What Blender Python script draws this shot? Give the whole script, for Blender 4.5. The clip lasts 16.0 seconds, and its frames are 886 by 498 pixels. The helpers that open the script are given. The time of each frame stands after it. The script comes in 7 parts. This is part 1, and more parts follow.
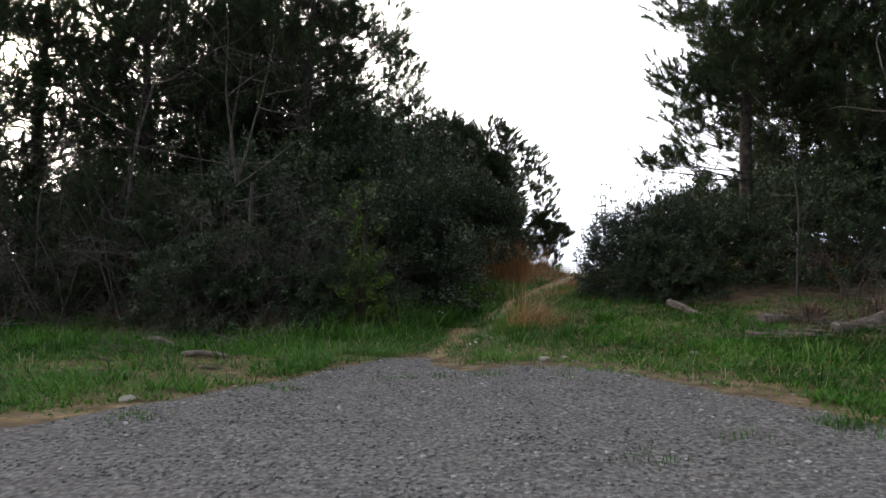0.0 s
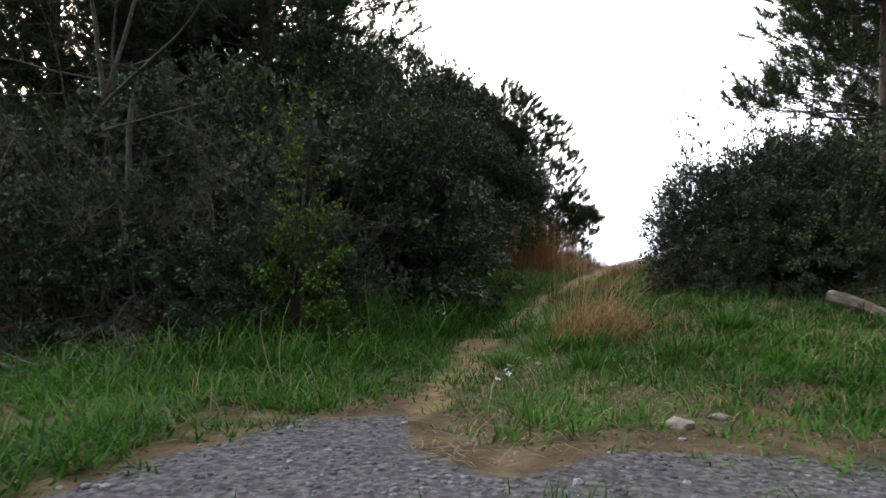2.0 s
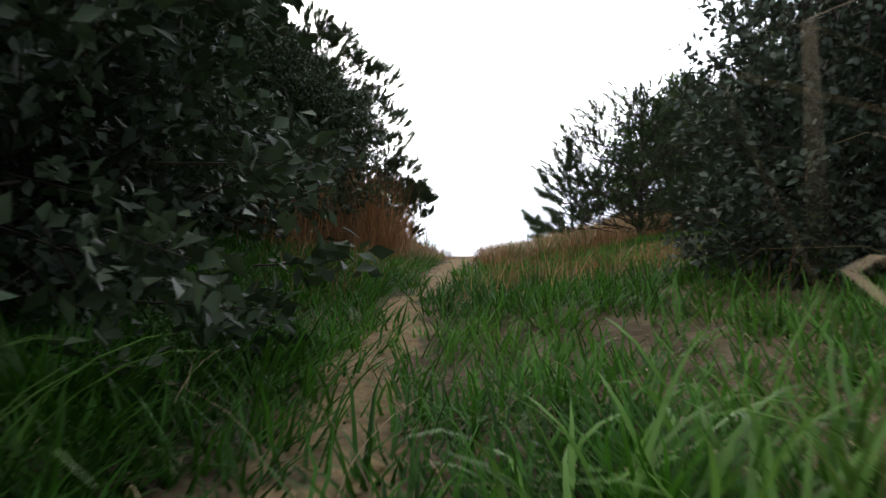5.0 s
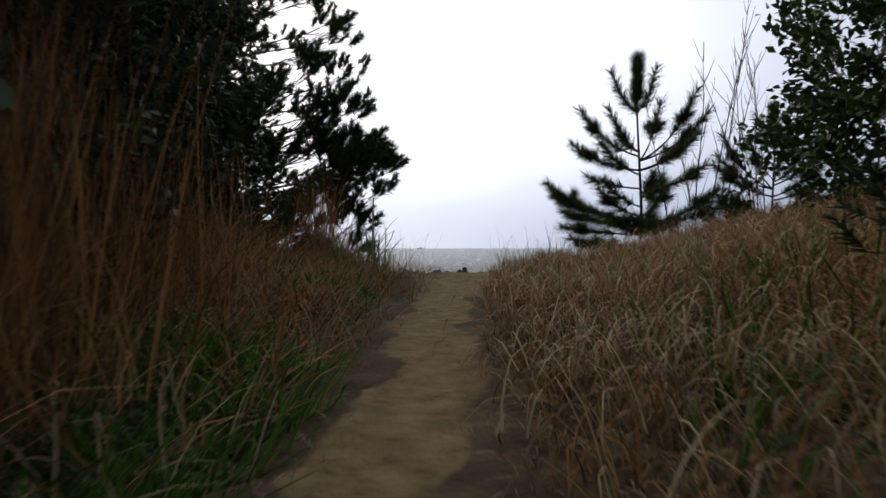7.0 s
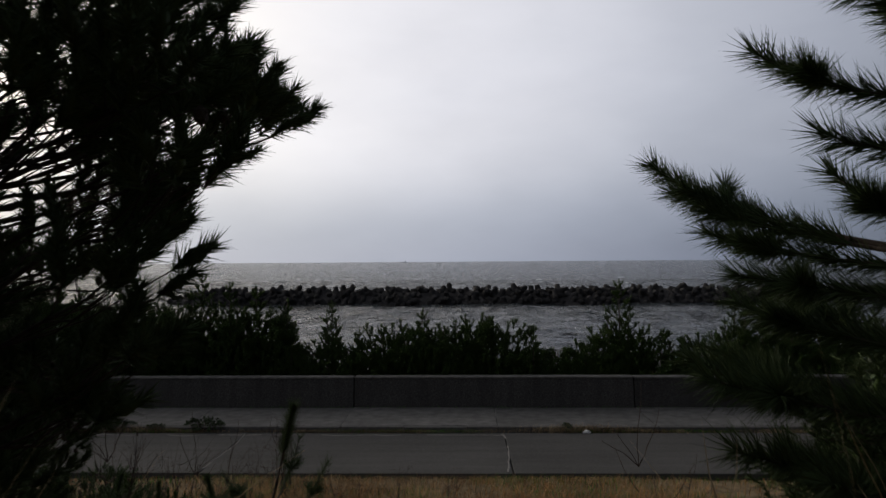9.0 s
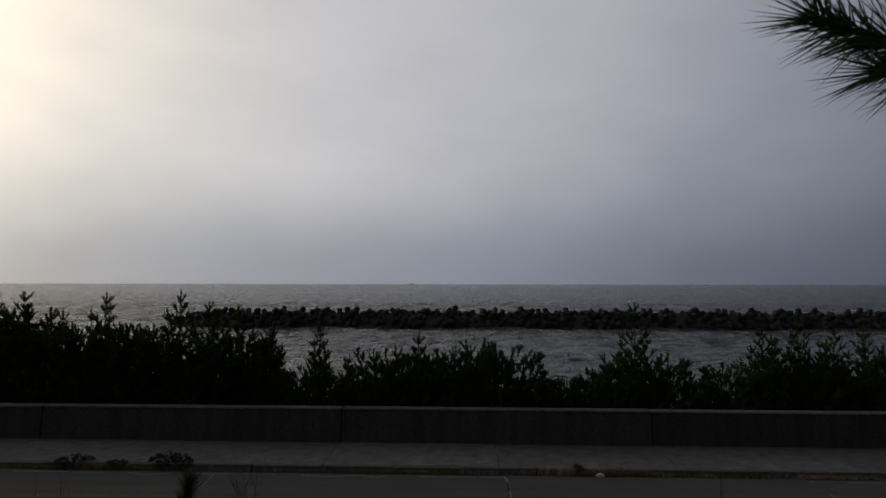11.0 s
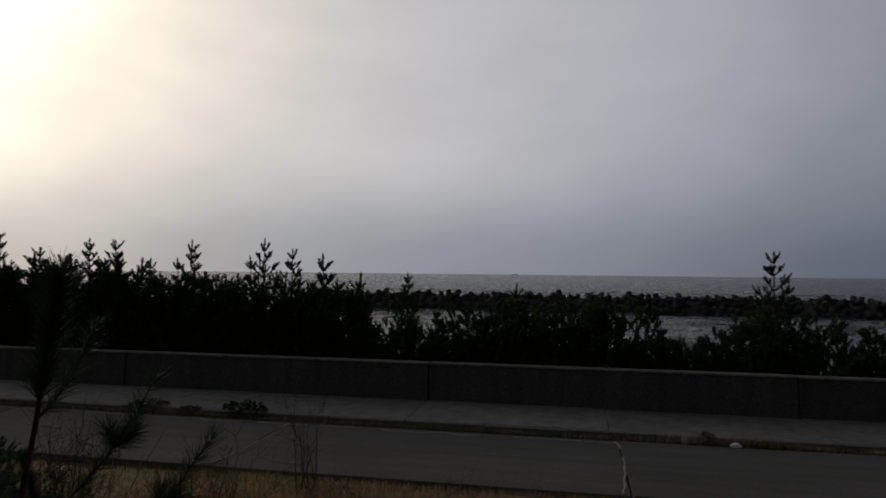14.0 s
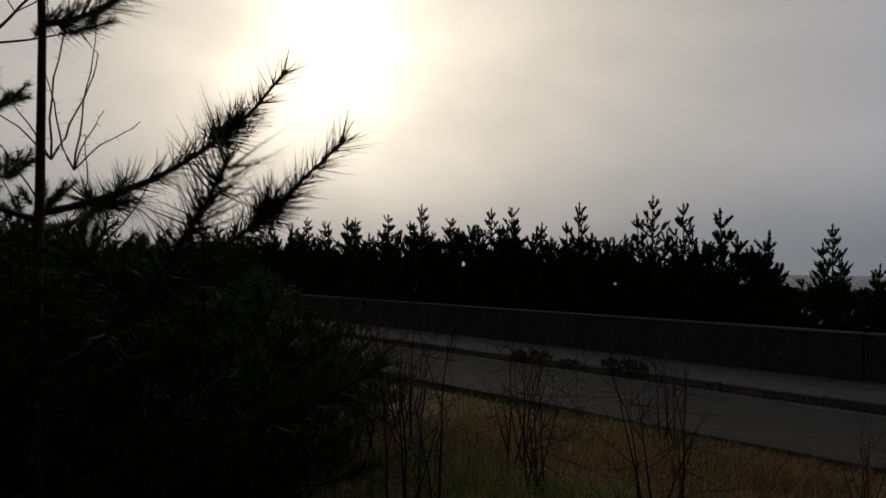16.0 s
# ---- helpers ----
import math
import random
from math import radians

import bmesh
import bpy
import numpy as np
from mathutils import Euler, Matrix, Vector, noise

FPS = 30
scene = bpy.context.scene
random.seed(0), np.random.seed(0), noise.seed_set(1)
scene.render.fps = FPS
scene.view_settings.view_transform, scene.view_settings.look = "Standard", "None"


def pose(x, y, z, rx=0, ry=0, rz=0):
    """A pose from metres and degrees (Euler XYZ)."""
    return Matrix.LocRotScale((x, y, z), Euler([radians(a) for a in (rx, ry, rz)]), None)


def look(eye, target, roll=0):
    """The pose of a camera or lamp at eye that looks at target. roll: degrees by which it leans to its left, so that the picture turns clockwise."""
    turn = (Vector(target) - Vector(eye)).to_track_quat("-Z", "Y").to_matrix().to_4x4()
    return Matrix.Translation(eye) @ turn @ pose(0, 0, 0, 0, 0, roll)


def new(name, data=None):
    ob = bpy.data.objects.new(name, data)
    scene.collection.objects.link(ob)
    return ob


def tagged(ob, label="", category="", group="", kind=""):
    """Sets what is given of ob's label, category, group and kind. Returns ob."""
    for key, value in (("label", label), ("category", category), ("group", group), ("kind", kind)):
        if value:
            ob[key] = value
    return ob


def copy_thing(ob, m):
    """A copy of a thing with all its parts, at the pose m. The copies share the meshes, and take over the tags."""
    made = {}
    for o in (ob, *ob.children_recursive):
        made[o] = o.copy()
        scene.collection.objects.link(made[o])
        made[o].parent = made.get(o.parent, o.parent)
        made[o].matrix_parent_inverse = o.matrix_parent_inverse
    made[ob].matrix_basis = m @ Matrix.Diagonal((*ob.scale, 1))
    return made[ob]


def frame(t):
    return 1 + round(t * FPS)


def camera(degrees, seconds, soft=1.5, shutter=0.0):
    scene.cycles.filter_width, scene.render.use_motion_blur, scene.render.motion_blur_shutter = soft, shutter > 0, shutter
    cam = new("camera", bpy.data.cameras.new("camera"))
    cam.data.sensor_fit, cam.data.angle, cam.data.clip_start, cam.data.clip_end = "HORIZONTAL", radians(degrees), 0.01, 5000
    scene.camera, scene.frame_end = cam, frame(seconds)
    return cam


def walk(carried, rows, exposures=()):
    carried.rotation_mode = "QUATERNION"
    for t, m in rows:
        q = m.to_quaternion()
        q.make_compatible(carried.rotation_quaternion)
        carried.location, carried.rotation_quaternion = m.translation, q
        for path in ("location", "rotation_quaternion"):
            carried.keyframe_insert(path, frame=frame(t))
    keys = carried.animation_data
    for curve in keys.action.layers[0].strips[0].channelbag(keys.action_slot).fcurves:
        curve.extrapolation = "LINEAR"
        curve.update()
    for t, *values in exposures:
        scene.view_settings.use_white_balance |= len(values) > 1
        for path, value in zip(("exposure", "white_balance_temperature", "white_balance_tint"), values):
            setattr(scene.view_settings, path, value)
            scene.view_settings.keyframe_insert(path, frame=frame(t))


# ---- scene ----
cam = camera(67.4, 16.0, soft=1.5, shutter=0.15)
PATH = [
    (0, (0.686, 1.337, 1.126), (-0.014, 3.21, 1.173), -0.1),
    (0.5, (0.39, 2.095, 1.136), (-0.309, 3.968, 1.193), -0.1),
    (1, (0.115, 2.885, 1.089), (-0.585, 4.758, 1.14), -0.1),
    (1.5, (-0.16, 3.721, 1.016), (-0.867, 5.591, 1.068), -0.1),
    (2, (-0.476, 4.561, 0.879), (-1.194, 6.427, 0.927), -0.1),
    (2.5, (-0.819, 5.413, 0.749), (-1.543, 7.276, 0.795), 0.1),
    (3, (-1.109, 6.165, 0.673), (-1.823, 8.032, 0.731), 0.1),
    (3.5, (-1.358, 6.873, 0.579), (-1.997, 8.767, 0.633), 0.0),
    (4, (-1.516, 7.476, 0.545), (-1.897, 9.437, 0.622), -0.1),
    (4.2, (-1.58, 7.678, 0.549), (-1.835, 9.66, 0.631), -0.0),
    (6.5, (-1.912, 13.201, 0.99), (-2.01, 15.199, 0.991), 0.1),
    (7, (-1.961, 14.62, 1.067), (-2.066, 16.617, 1.062), -0.1),
    (7.5, (-1.96, 16.024, 1.135), (-2.084, 18.02, 1.134), 0.1),
    (8, (-2.16, 17.36, 1.175), (-2.216, 19.36, 1.172), -0.1),
    (8.5, (-2.242, 18.525, 1.204), (-2.296, 20.524, 1.215), -0.2),
    (9, (-2.116, 19.602, 1.373), (-2.173, 21.601, 1.408), -0.4),
    (9.5, (-2.05, 20.392, 1.604), (-2.111, 22.39, 1.668), -0.2),
    (12, (-1.707, 22.475, 0.77), (-1.793, 24.47, 0.875), 0.1),
    (12.5, (-1.672, 22.891, 0.472), (-1.731, 24.888, 0.568), 0.1),
    (13, (-1.682, 23.289, 0.252), (-1.712, 25.287, 0.338), 0.1),
    (13.5, (-1.775, 23.757, 0.114), (-1.87, 25.753, 0.192), 0.2),
    (14, (-1.85, 24.351, -0.156), (-2.239, 26.312, -0.084), 0.6),
    (14.5, (-1.955, 24.897, -0.472), (-2.708, 26.749, -0.414), 0.8),
    (15, (-1.944, 25.294, -0.837), (-2.988, 26.999, -0.776), 0.9),
    (15.5, (-1.897, 25.741, -1.147), (-3.163, 27.287, -1.088), 0.8),
    (16, (-1.857, 26.317, -1.497), (-3.295, 27.706, -1.436), 0.8),
]
EXPOSURES = [(0.0, 2.55), (2.0, 2.8), (3.5, 3.1), (4.2, 3.1), (6.5, 1.8), (7.0, 1.45), (7.5, 1.25), (8.5, 0.8), (9.5, 0.35), (12.0, -0.22), (13.0, -0.14), (13.5, -0.14), (14.5, -0.38), (15.0, -0.57), (16.0, -0.75)]
walk(cam, [(t, look(eye, target, roll)) for t, eye, target, roll in PATH], EXPOSURES)

# ---------------------------------------------------------------- sky and sun
SUN_AZ, SUN_EL = radians(-55.0), radians(18.0)      # from +y towards +x; above the sea
SUN_DIR = Vector((math.sin(SUN_AZ) * math.cos(SUN_EL), math.cos(SUN_AZ) * math.cos(SUN_EL), math.sin(SUN_EL)))


def make_world():
    w = bpy.data.worlds.new("overcast_evening")
    scene.world = w
    w.use_nodes = True
    nt = w.node_tree
    nt.nodes.clear()
    N, L = nt.nodes.new, nt.links.new
    out, bg = N("ShaderNodeOutputWorld"), N("ShaderNodeBackground")
    co = N("ShaderNodeTexCoord")
    dot = N("ShaderNodeVectorMath"); dot.operation = "DOT_PRODUCT"
    dot.inputs[1].default_value = SUN_DIR
    L(co.outputs["Generated"], dot.inputs[0])
    # soft streaks of cloud bend the gradient a little
    mapn = N("ShaderNodeMapping"); mapn.inputs["Scale"].default_value = (1.8, 2.2, 4.2)
    mapn.inputs["Rotation"].default_value = (0.2, 0.5, 0.5)
    L(co.outputs["Generated"], mapn.inputs["Vector"])
    cl = N("ShaderNodeTexNoise"); cl.inputs["Scale"].default_value = 1.7; cl.inputs["Detail"].default_value = 4; cl.inputs["Roughness"].default_value = 0.45
    L(mapn.outputs[0], cl.inputs["Vector"])
    m1 = N("ShaderNodeMath"); m1.operation = "MULTIPLY_ADD"; m1.inputs[1].default_value = 0.08; m1.inputs[2].default_value = -0.04
    L(cl.outputs["Fac"], m1.inputs[0])
    ac = N("ShaderNodeMath"); ac.operation = "ARCCOSINE"; L(dot.outputs["Value"], ac.inputs[0])
    turn = N("ShaderNodeMath"); turn.operation = "DIVIDE"; turn.inputs[1].default_value = math.pi; L(ac.outputs[0], turn.inputs[0])
    half = N("ShaderNodeMath"); half.operation = "ADD"
    L(turn.outputs[0], half.inputs[0]); L(m1.outputs[0], half.inputs[1])
    ramp = N("ShaderNodeValToRGB")
    ramp.color_ramp.interpolation = "B_SPLINE"
    stops = [(0, (3.4, 2.95, 2.2)), (5, (2.2, 1.95, 1.56)), (10, (1.5, 1.335, 1.1)), (17, (1.09, 0.98, 0.845)), (26, (0.80, 0.745, 0.68)), (36, (0.65, 0.63, 0.63)), (50, (0.54, 0.535, 0.568)),
             (65, (0.39, 0.40, 0.447)), (80, (0.215, 0.232, 0.28)), (96, (0.115, 0.128, 0.155)), (120, (0.05, 0.055, 0.068)), (180, (0.034, 0.037, 0.045))]
    el = ramp.color_ramp.elements
    while len(el) < len(stops):
        el.new(0.5)
    for e, (p, c) in zip(el, stops):
        e.position, e.color = p / 180, (c[0] / 4, c[1] / 4, c[2] / 4, 1)
    L(half.outputs[0], ramp.inputs[0])
    # blue-grey haze low over the sea
    sep = N("ShaderNodeSeparateXYZ"); L(co.outputs["Generated"], sep.inputs[0])
    hz = N("ShaderNodeMapRange"); hz.inputs["From Min"].default_value = 0.0; hz.inputs["From Max"].default_value = 0.21
    hz.inputs["To Min"].default_value = 1.0; hz.inputs["To Max"].default_value = 0.0; hz.interpolation_type = "SMOOTHERSTEP"
    L(sep.outputs["Z"], hz.inputs["Value"])
    mix = N("ShaderNodeMix"); mix.data_type = "RGBA"; mix.blend_type = "MULTIPLY"
    L(hz.outputs[0], mix.inputs["Factor"]); L(ramp.outputs[0], mix.inputs["A"])
    mix.inputs["B"].default_value = (0.52, 0.56, 0.63, 1)
    # dims the unseen sky towards the zenith, added to darken the ground
    zf = N("ShaderNodeMapRange"); zf.inputs["From Min"].default_value = 0.38; zf.inputs["From Max"].default_value = 1.0
    zf.inputs["To Min"].default_value = 1.0; zf.inputs["To Max"].default_value = 0.4; zf.interpolation_type = "SMOOTHSTEP"
    L(sep.outputs["Z"], zf.inputs["Value"])
    mz = N("ShaderNodeMix"); mz.data_type = "RGBA"; mz.blend_type = "MULTIPLY"; mz.inputs["Factor"].default_value = 1.0
    wisp = N("ShaderNodeMapRange"); wisp.inputs["From Min"].default_value = 0.3; wisp.inputs["From Max"].default_value = 0.7
    wisp.inputs["To Min"].default_value = 0.955; wisp.inputs["To Max"].default_value = 1.045
    wn = N("ShaderNodeTexNoise"); wn.inputs["Scale"].default_value = 2.2; wn.inputs["Detail"].default_value = 5; wn.inputs["Roughness"].default_value = 0.55
    L(mapn.outputs[0], wn.inputs["Vector"]); L(wn.outputs["Fac"], wisp.inputs["Value"])
    both = N("ShaderNodeMath"); both.operation = "MULTIPLY"; L(zf.outputs[0], both.inputs[0]); L(wisp.outputs[0], both.inputs[1])
    L(mix.outputs["Result"], mz.inputs["A"]); L(both.outputs[0], mz.inputs["B"])
    # a trace of the clear sky above the cloud
    sky = N("ShaderNodeTexSky"); sky.sky_type = "NISHITA"; sky.sun_disc = False
    sky.sun_elevation, sky.sun_rotation = SUN_EL, SUN_AZ
    sk = N("ShaderNodeMix"); sk.data_type = "RGBA"; sk.blend_type = "ADD"; sk.inputs["Factor"].default_value = 0.00075
    L(mz.outputs["Result"], sk.inputs["A"]); L(sky.outputs[0], sk.inputs["B"])
    L(sk.outputs["Result"], bg.inputs["Color"]); bg.inputs["Strength"].default_value = 4.0
    L(bg.outputs[0], out.inputs["Surface"])


make_world()
sun = new("sun", bpy.data.lights.new("sun", "SUN"))
sun.data.energy, sun.data.angle, sun.data.color = 0.5, radians(14), (1.0, 0.9, 0.75)
sun.matrix_world = look((0, 0, 60), Vector((0, 0, 60)) - SUN_DIR)

# ---------------------------------------------------------------- materials


def material(name, stops, rough=0.85, scale=8.0, detail=5.0, bump=0.2, bump_scale=None, spec=0.3, island=0.0, translucent=0.0, big=0.0, big_scale=0.4, metal=0.0, obj_random=0.0, streak=0.0, streak_map=(4.0, 4.0, 0.25)):
    """Principled material: a noise ramp through stops, a broad blotch, per-piece variation and fine relief."""
    m = bpy.data.materials.new(name)
    m.use_nodes = True
    nt = m.node_tree
    N, L = nt.nodes.new, nt.links.new
    bsdf = nt.nodes["Principled BSDF"]
    out = nt.nodes["Material Output"]
    co = N("ShaderNodeTexCoord")
    nz = N("ShaderNodeTexNoise")
    nz.inputs["Scale"].default_value, nz.inputs["Detail"].default_value = scale, detail
    L(co.outputs["Object"], nz.inputs["Vector"])
    ramp = N("ShaderNodeValToRGB")
    el = ramp.color_ramp.elements
    while len(el) < len(stops):
        el.new(0.5)
    for i, (e, c) in enumerate(zip(el, stops)):
        e.position, e.color = 0.3 + 0.4 * i / max(1, len(stops) - 1), (*c, 1)
    L(nz.outputs["Fac"], ramp.inputs[0])
    col = ramp.outputs[0]

    def scaled(col, value, lo, hi):
        mr = N("ShaderNodeMapRange"); mr.inputs["To Min"].default_value, mr.inputs["To Max"].default_value = lo, hi
        L(value, mr.inputs["Value"])
        mx = N("ShaderNodeMix"); mx.data_type = "RGBA"; mx.blend_type = "MULTIPLY"; mx.inputs["Factor"].default_value = 1.0
        L(col, mx.inputs["A"]); L(mr.outputs[0], mx.inputs["B"])
        return mx.outputs["Result"]

    if island:
        g = N("ShaderNodeNewGeometry")
        col = scaled(col, g.outputs["Random Per Island"], 1 - island, 1 + island)
    if obj_random:
        oi = N("ShaderNodeObjectInfo")
        col = scaled(col, oi.outputs["Random"], 1 - obj_random, 1 + obj_random)
    if big:
        bn = N("ShaderNodeTexNoise"); bn.inputs["Scale"].default_value = big_scale; bn.inputs["Detail"].default_value = 3
        L(co.outputs["Object"], bn.inputs["Vector"])
        col = scaled(col, bn.outputs["Fac"], 1 - 2 * big, 1 + 2 * big)
    if streak:
        mp = N("ShaderNodeMapping"); mp.inputs["Scale"].default_value = streak_map
        L(co.outputs["Object"], mp.inputs["Vector"])
        sn = N("ShaderNodeTexNoise"); sn.inputs["Scale"].default_value = 1.0; sn.inputs["Detail"].default_value = 6; sn.inputs["Roughness"].default_value = 0.65
        L(mp.outputs[0], sn.inputs["Vector"])
        col = scaled(col, sn.outputs["Fac"], 1 - 2 * streak, 1 + 2 * streak)
    L(col, bsdf.inputs["Base Color"])
    bsdf.inputs["Roughness"].default_value, bsdf.inputs["Metallic"].default_value = rough, metal
    bsdf.inputs["Specular IOR Level"].default_value = spec
    if bump:
        bn2 = N("ShaderNodeTexNoise"); bn2.inputs["Scale"].default_value = bump_scale or scale * 4; bn2.inputs["Detail"].default_value = 4
        L(co.outputs["Object"], bn2.inputs["Vector"])
        bp = N("ShaderNodeBump"); bp.inputs["Strength"].default_value = bump; bp.inputs["Distance"].default_value = 0.02
        L(bn2.outputs["Fac"], bp.inputs["Height"]); L(bp.outputs[0], bsdf.inputs["Normal"])
    if translucent:
        tr = N("ShaderNodeBsdfTranslucent"); L(col, tr.inputs["Color"])
        ms = N("ShaderNodeMixShader"); ms.inputs[0].default_value = translucent
        L(bsdf.outputs[0], ms.inputs[1]); L(tr.outputs[0], ms.inputs[2]); L(ms.outputs[0], out.inputs["Surface"])
    return m


PINE = material("pine_needles", [(0.032, 0.05, 0.022), (0.055, 0.082, 0.034), (0.08, 0.108, 0.046)], 0.65, 1.5, 3, 0, island=0.35, translucent=0.05, spec=0.1)
PINE_YOUNG = material("young_pine_needles", [(0.018, 0.036, 0.007), (0.032, 0.06, 0.010), (0.05, 0.08, 0.016)], 0.7, 1.5, 3, 0, island=0.35, translucent=0.10, spec=0.2)
PINE_BARK = material("pine_bark", [(0.025, 0.02, 0.017), (0.06, 0.048, 0.04), (0.10, 0.08, 0.065)], 0.95, 14, 6, 0.6)
TWIG = material("grey_twig_bark", [(0.06, 0.05, 0.042), (0.10, 0.085, 0.072), (0.16, 0.137, 0.115)], 0.9, 20, 5, 0.3, big=0.12)
TWIG_PALE = material("pale_dead_twig", [(0.13, 0.10, 0.085), (0.21, 0.17, 0.145), (0.30, 0.26, 0.22)], 0.9, 20, 5, 0.3)
TWIG_DARK = material("dark_twig_bark", [(0.04, 0.029, 0.024), (0.075, 0.055, 0.045)], 0.9, 20, 5, 0.3)
LEAF = material("evergreen_leaf", [(0.03, 0.049, 0.024), (0.052, 0.08, 0.035), (0.08, 0.112, 0.053)], 0.55, 1.1, 3, 0, island=0.45, translucent=0.1, spec=0.3)
LEAF_SILVER = material("silvery_leaf", [(0.032, 0.045, 0.027), (0.052, 0.07, 0.042), (0.08, 0.10, 0.066)], 0.55, 1.2, 3, 0, island=0.45, translucent=0.12, spec=0.3)
LEAF_MID = material("leafy_green", [(0.022, 0.05, 0.009), (0.04, 0.082, 0.015), (0.065, 0.118, 0.024)], 0.5, 1.5, 3, 0, island=0.45, translucent=0.12, spec=0.3)
LEAF_FRESH = material("fresh_leaf", [(0.045, 0.095, 0.007), (0.085, 0.15, 0.011), (0.13, 0.20, 0.018)], 0.5, 2.0, 3, 0, island=0.4, translucent=0.25)
GRASS = material("green_grass", [(0.031, 0.098, 0.008), (0.052, 0.155, 0.013), (0.085, 0.205, 0.024)], 0.6, 0.9, 3, 0, island=0.55, translucent=0.35, big=0.3, big_scale=0.7)
REED = material("broad_green_blade", [(0.07, 0.165, 0.022), (0.125, 0.25, 0.04)], 0.5, 1.5, 3, 0, island=0.45, translucent=0.3)
DRY = material("dry_grass", [(0.17, 0.073, 0.026), (0.31, 0.157, 0.056), (0.46, 0.278, 0.116)], 0.75, 0.7, 3, 0, island=0.65, translucent=0.2)
DRY_RED = material("russet_dry_grass", [(0.17, 0.082, 0.032), (0.31, 0.16, 0.066), (0.46, 0.28, 0.135)], 0.75, 0.8, 3, 0, island=0.7, translucent=0.3)
DRY_PALE = material("straw", [(0.28, 0.20, 0.105), (0.44, 0.34, 0.20)], 0.75, 0.9, 3, 0, island=0.5, translucent=0.2)
BLEACHED = material("bleached_blade", [(0.44, 0.315, 0.175), (0.60, 0.475, 0.30)], 0.7, 0.9, 3, 0, island=0.45, translucent=0.2)
RUST = material("dead_fern", [(0.10, 0.06, 0.042), (0.17, 0.108, 0.078), (0.25, 0.17, 0.125)], 0.85, 1.2, 3, 0, island=0.5, translucent=0.1)
LITTER = material("dead_grass_litter", [(0.12, 0.084, 0.046), (0.20, 0.15, 0.088), (0.30, 0.232, 0.145)], 0.85, 1.2, 3, 0, island=0.5, translucent=0.1)
PETAL = material("white_petal", [(0.72, 0.72, 0.76), (0.82, 0.82, 0.84)], 0.6, 10, 2, 0, translucent=0.2)
YELLOW = material("flower_heart", [(0.5, 0.4, 0.08), (0.6, 0.5, 0.1)], 0.7, 20, 2, 0)
STONE = material("gravel_stone", [(0.12, 0.115, 0.113), (0.20, 0.193, 0.187), (0.33, 0.315, 0.295)], 0.9, 3.0, 4, 0.25, island=0.5, obj_random=0.35)
ROCK = material("pale_rock", [(0.28, 0.25, 0.21), (0.42, 0.39, 0.34)], 0.9, 12, 5, 0.4, obj_random=0.2)
DRIFTWOOD = material("weathered_wood", [(0.09, 0.07, 0.05), (0.17, 0.14, 0.11), (0.28, 0.24, 0.2)], 0.9, 18, 6, 0.5, big=0.15, big_scale=2)
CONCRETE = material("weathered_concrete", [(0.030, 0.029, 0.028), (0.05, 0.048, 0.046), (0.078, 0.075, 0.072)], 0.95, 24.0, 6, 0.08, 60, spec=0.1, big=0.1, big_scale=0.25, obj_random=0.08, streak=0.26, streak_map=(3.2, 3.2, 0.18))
PAVING = material("pale_paving_concrete", [(0.058, 0.056, 0.053), (0.09, 0.087, 0.083), (0.125, 0.12, 0.115)], 0.75, 3.0, 6, 0.1, 40, spec=0.3, big=0.15, big_scale=0.3, obj_random=0.1)
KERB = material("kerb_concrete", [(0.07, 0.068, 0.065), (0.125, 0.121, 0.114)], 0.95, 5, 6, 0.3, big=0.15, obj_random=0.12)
ROAD = material("worn_grey_asphalt", [(0.045, 0.044, 0.043), (0.062, 0.061, 0.059), (0.084, 0.082, 0.079)], 0.95, 42.0, 6, 0.1, 90, spec=0.12, big=0.1, big_scale=0.5, obj_random=0.06, streak=0.22, streak_map=(0.12, 2.6, 1.0))
JOINT = material("pale_joint_filler", [(0.14, 0.135, 0.128), (0.23, 0.22, 0.205)], 0.9, 20, 4, 0.3)
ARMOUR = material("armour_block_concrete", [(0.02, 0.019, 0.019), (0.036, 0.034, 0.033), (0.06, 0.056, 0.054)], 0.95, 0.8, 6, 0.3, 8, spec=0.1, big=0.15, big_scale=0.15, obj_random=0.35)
SLAT = material("fence_wood", [(0.10, 0.085, 0.07), (0.17, 0.15, 0.13)], 0.9, 12, 4, 0.2, obj_random=0.25)
FOAM = material("sea_foam", [(0.7, 0.72, 0.75), (0.85, 0.86, 0.88)], 0.8, 3, 4, 0.3)
PLASTIC = material("white_litter", [(0.6, 0.6, 0.6), (0.75, 0.75, 0.74)], 0.5, 10, 3, 0.1)
CONE = material("pine_cone", [(0.03, 0.022, 0.016), (0.06, 0.042, 0.03)], 0.85, 30, 3, 0.4)


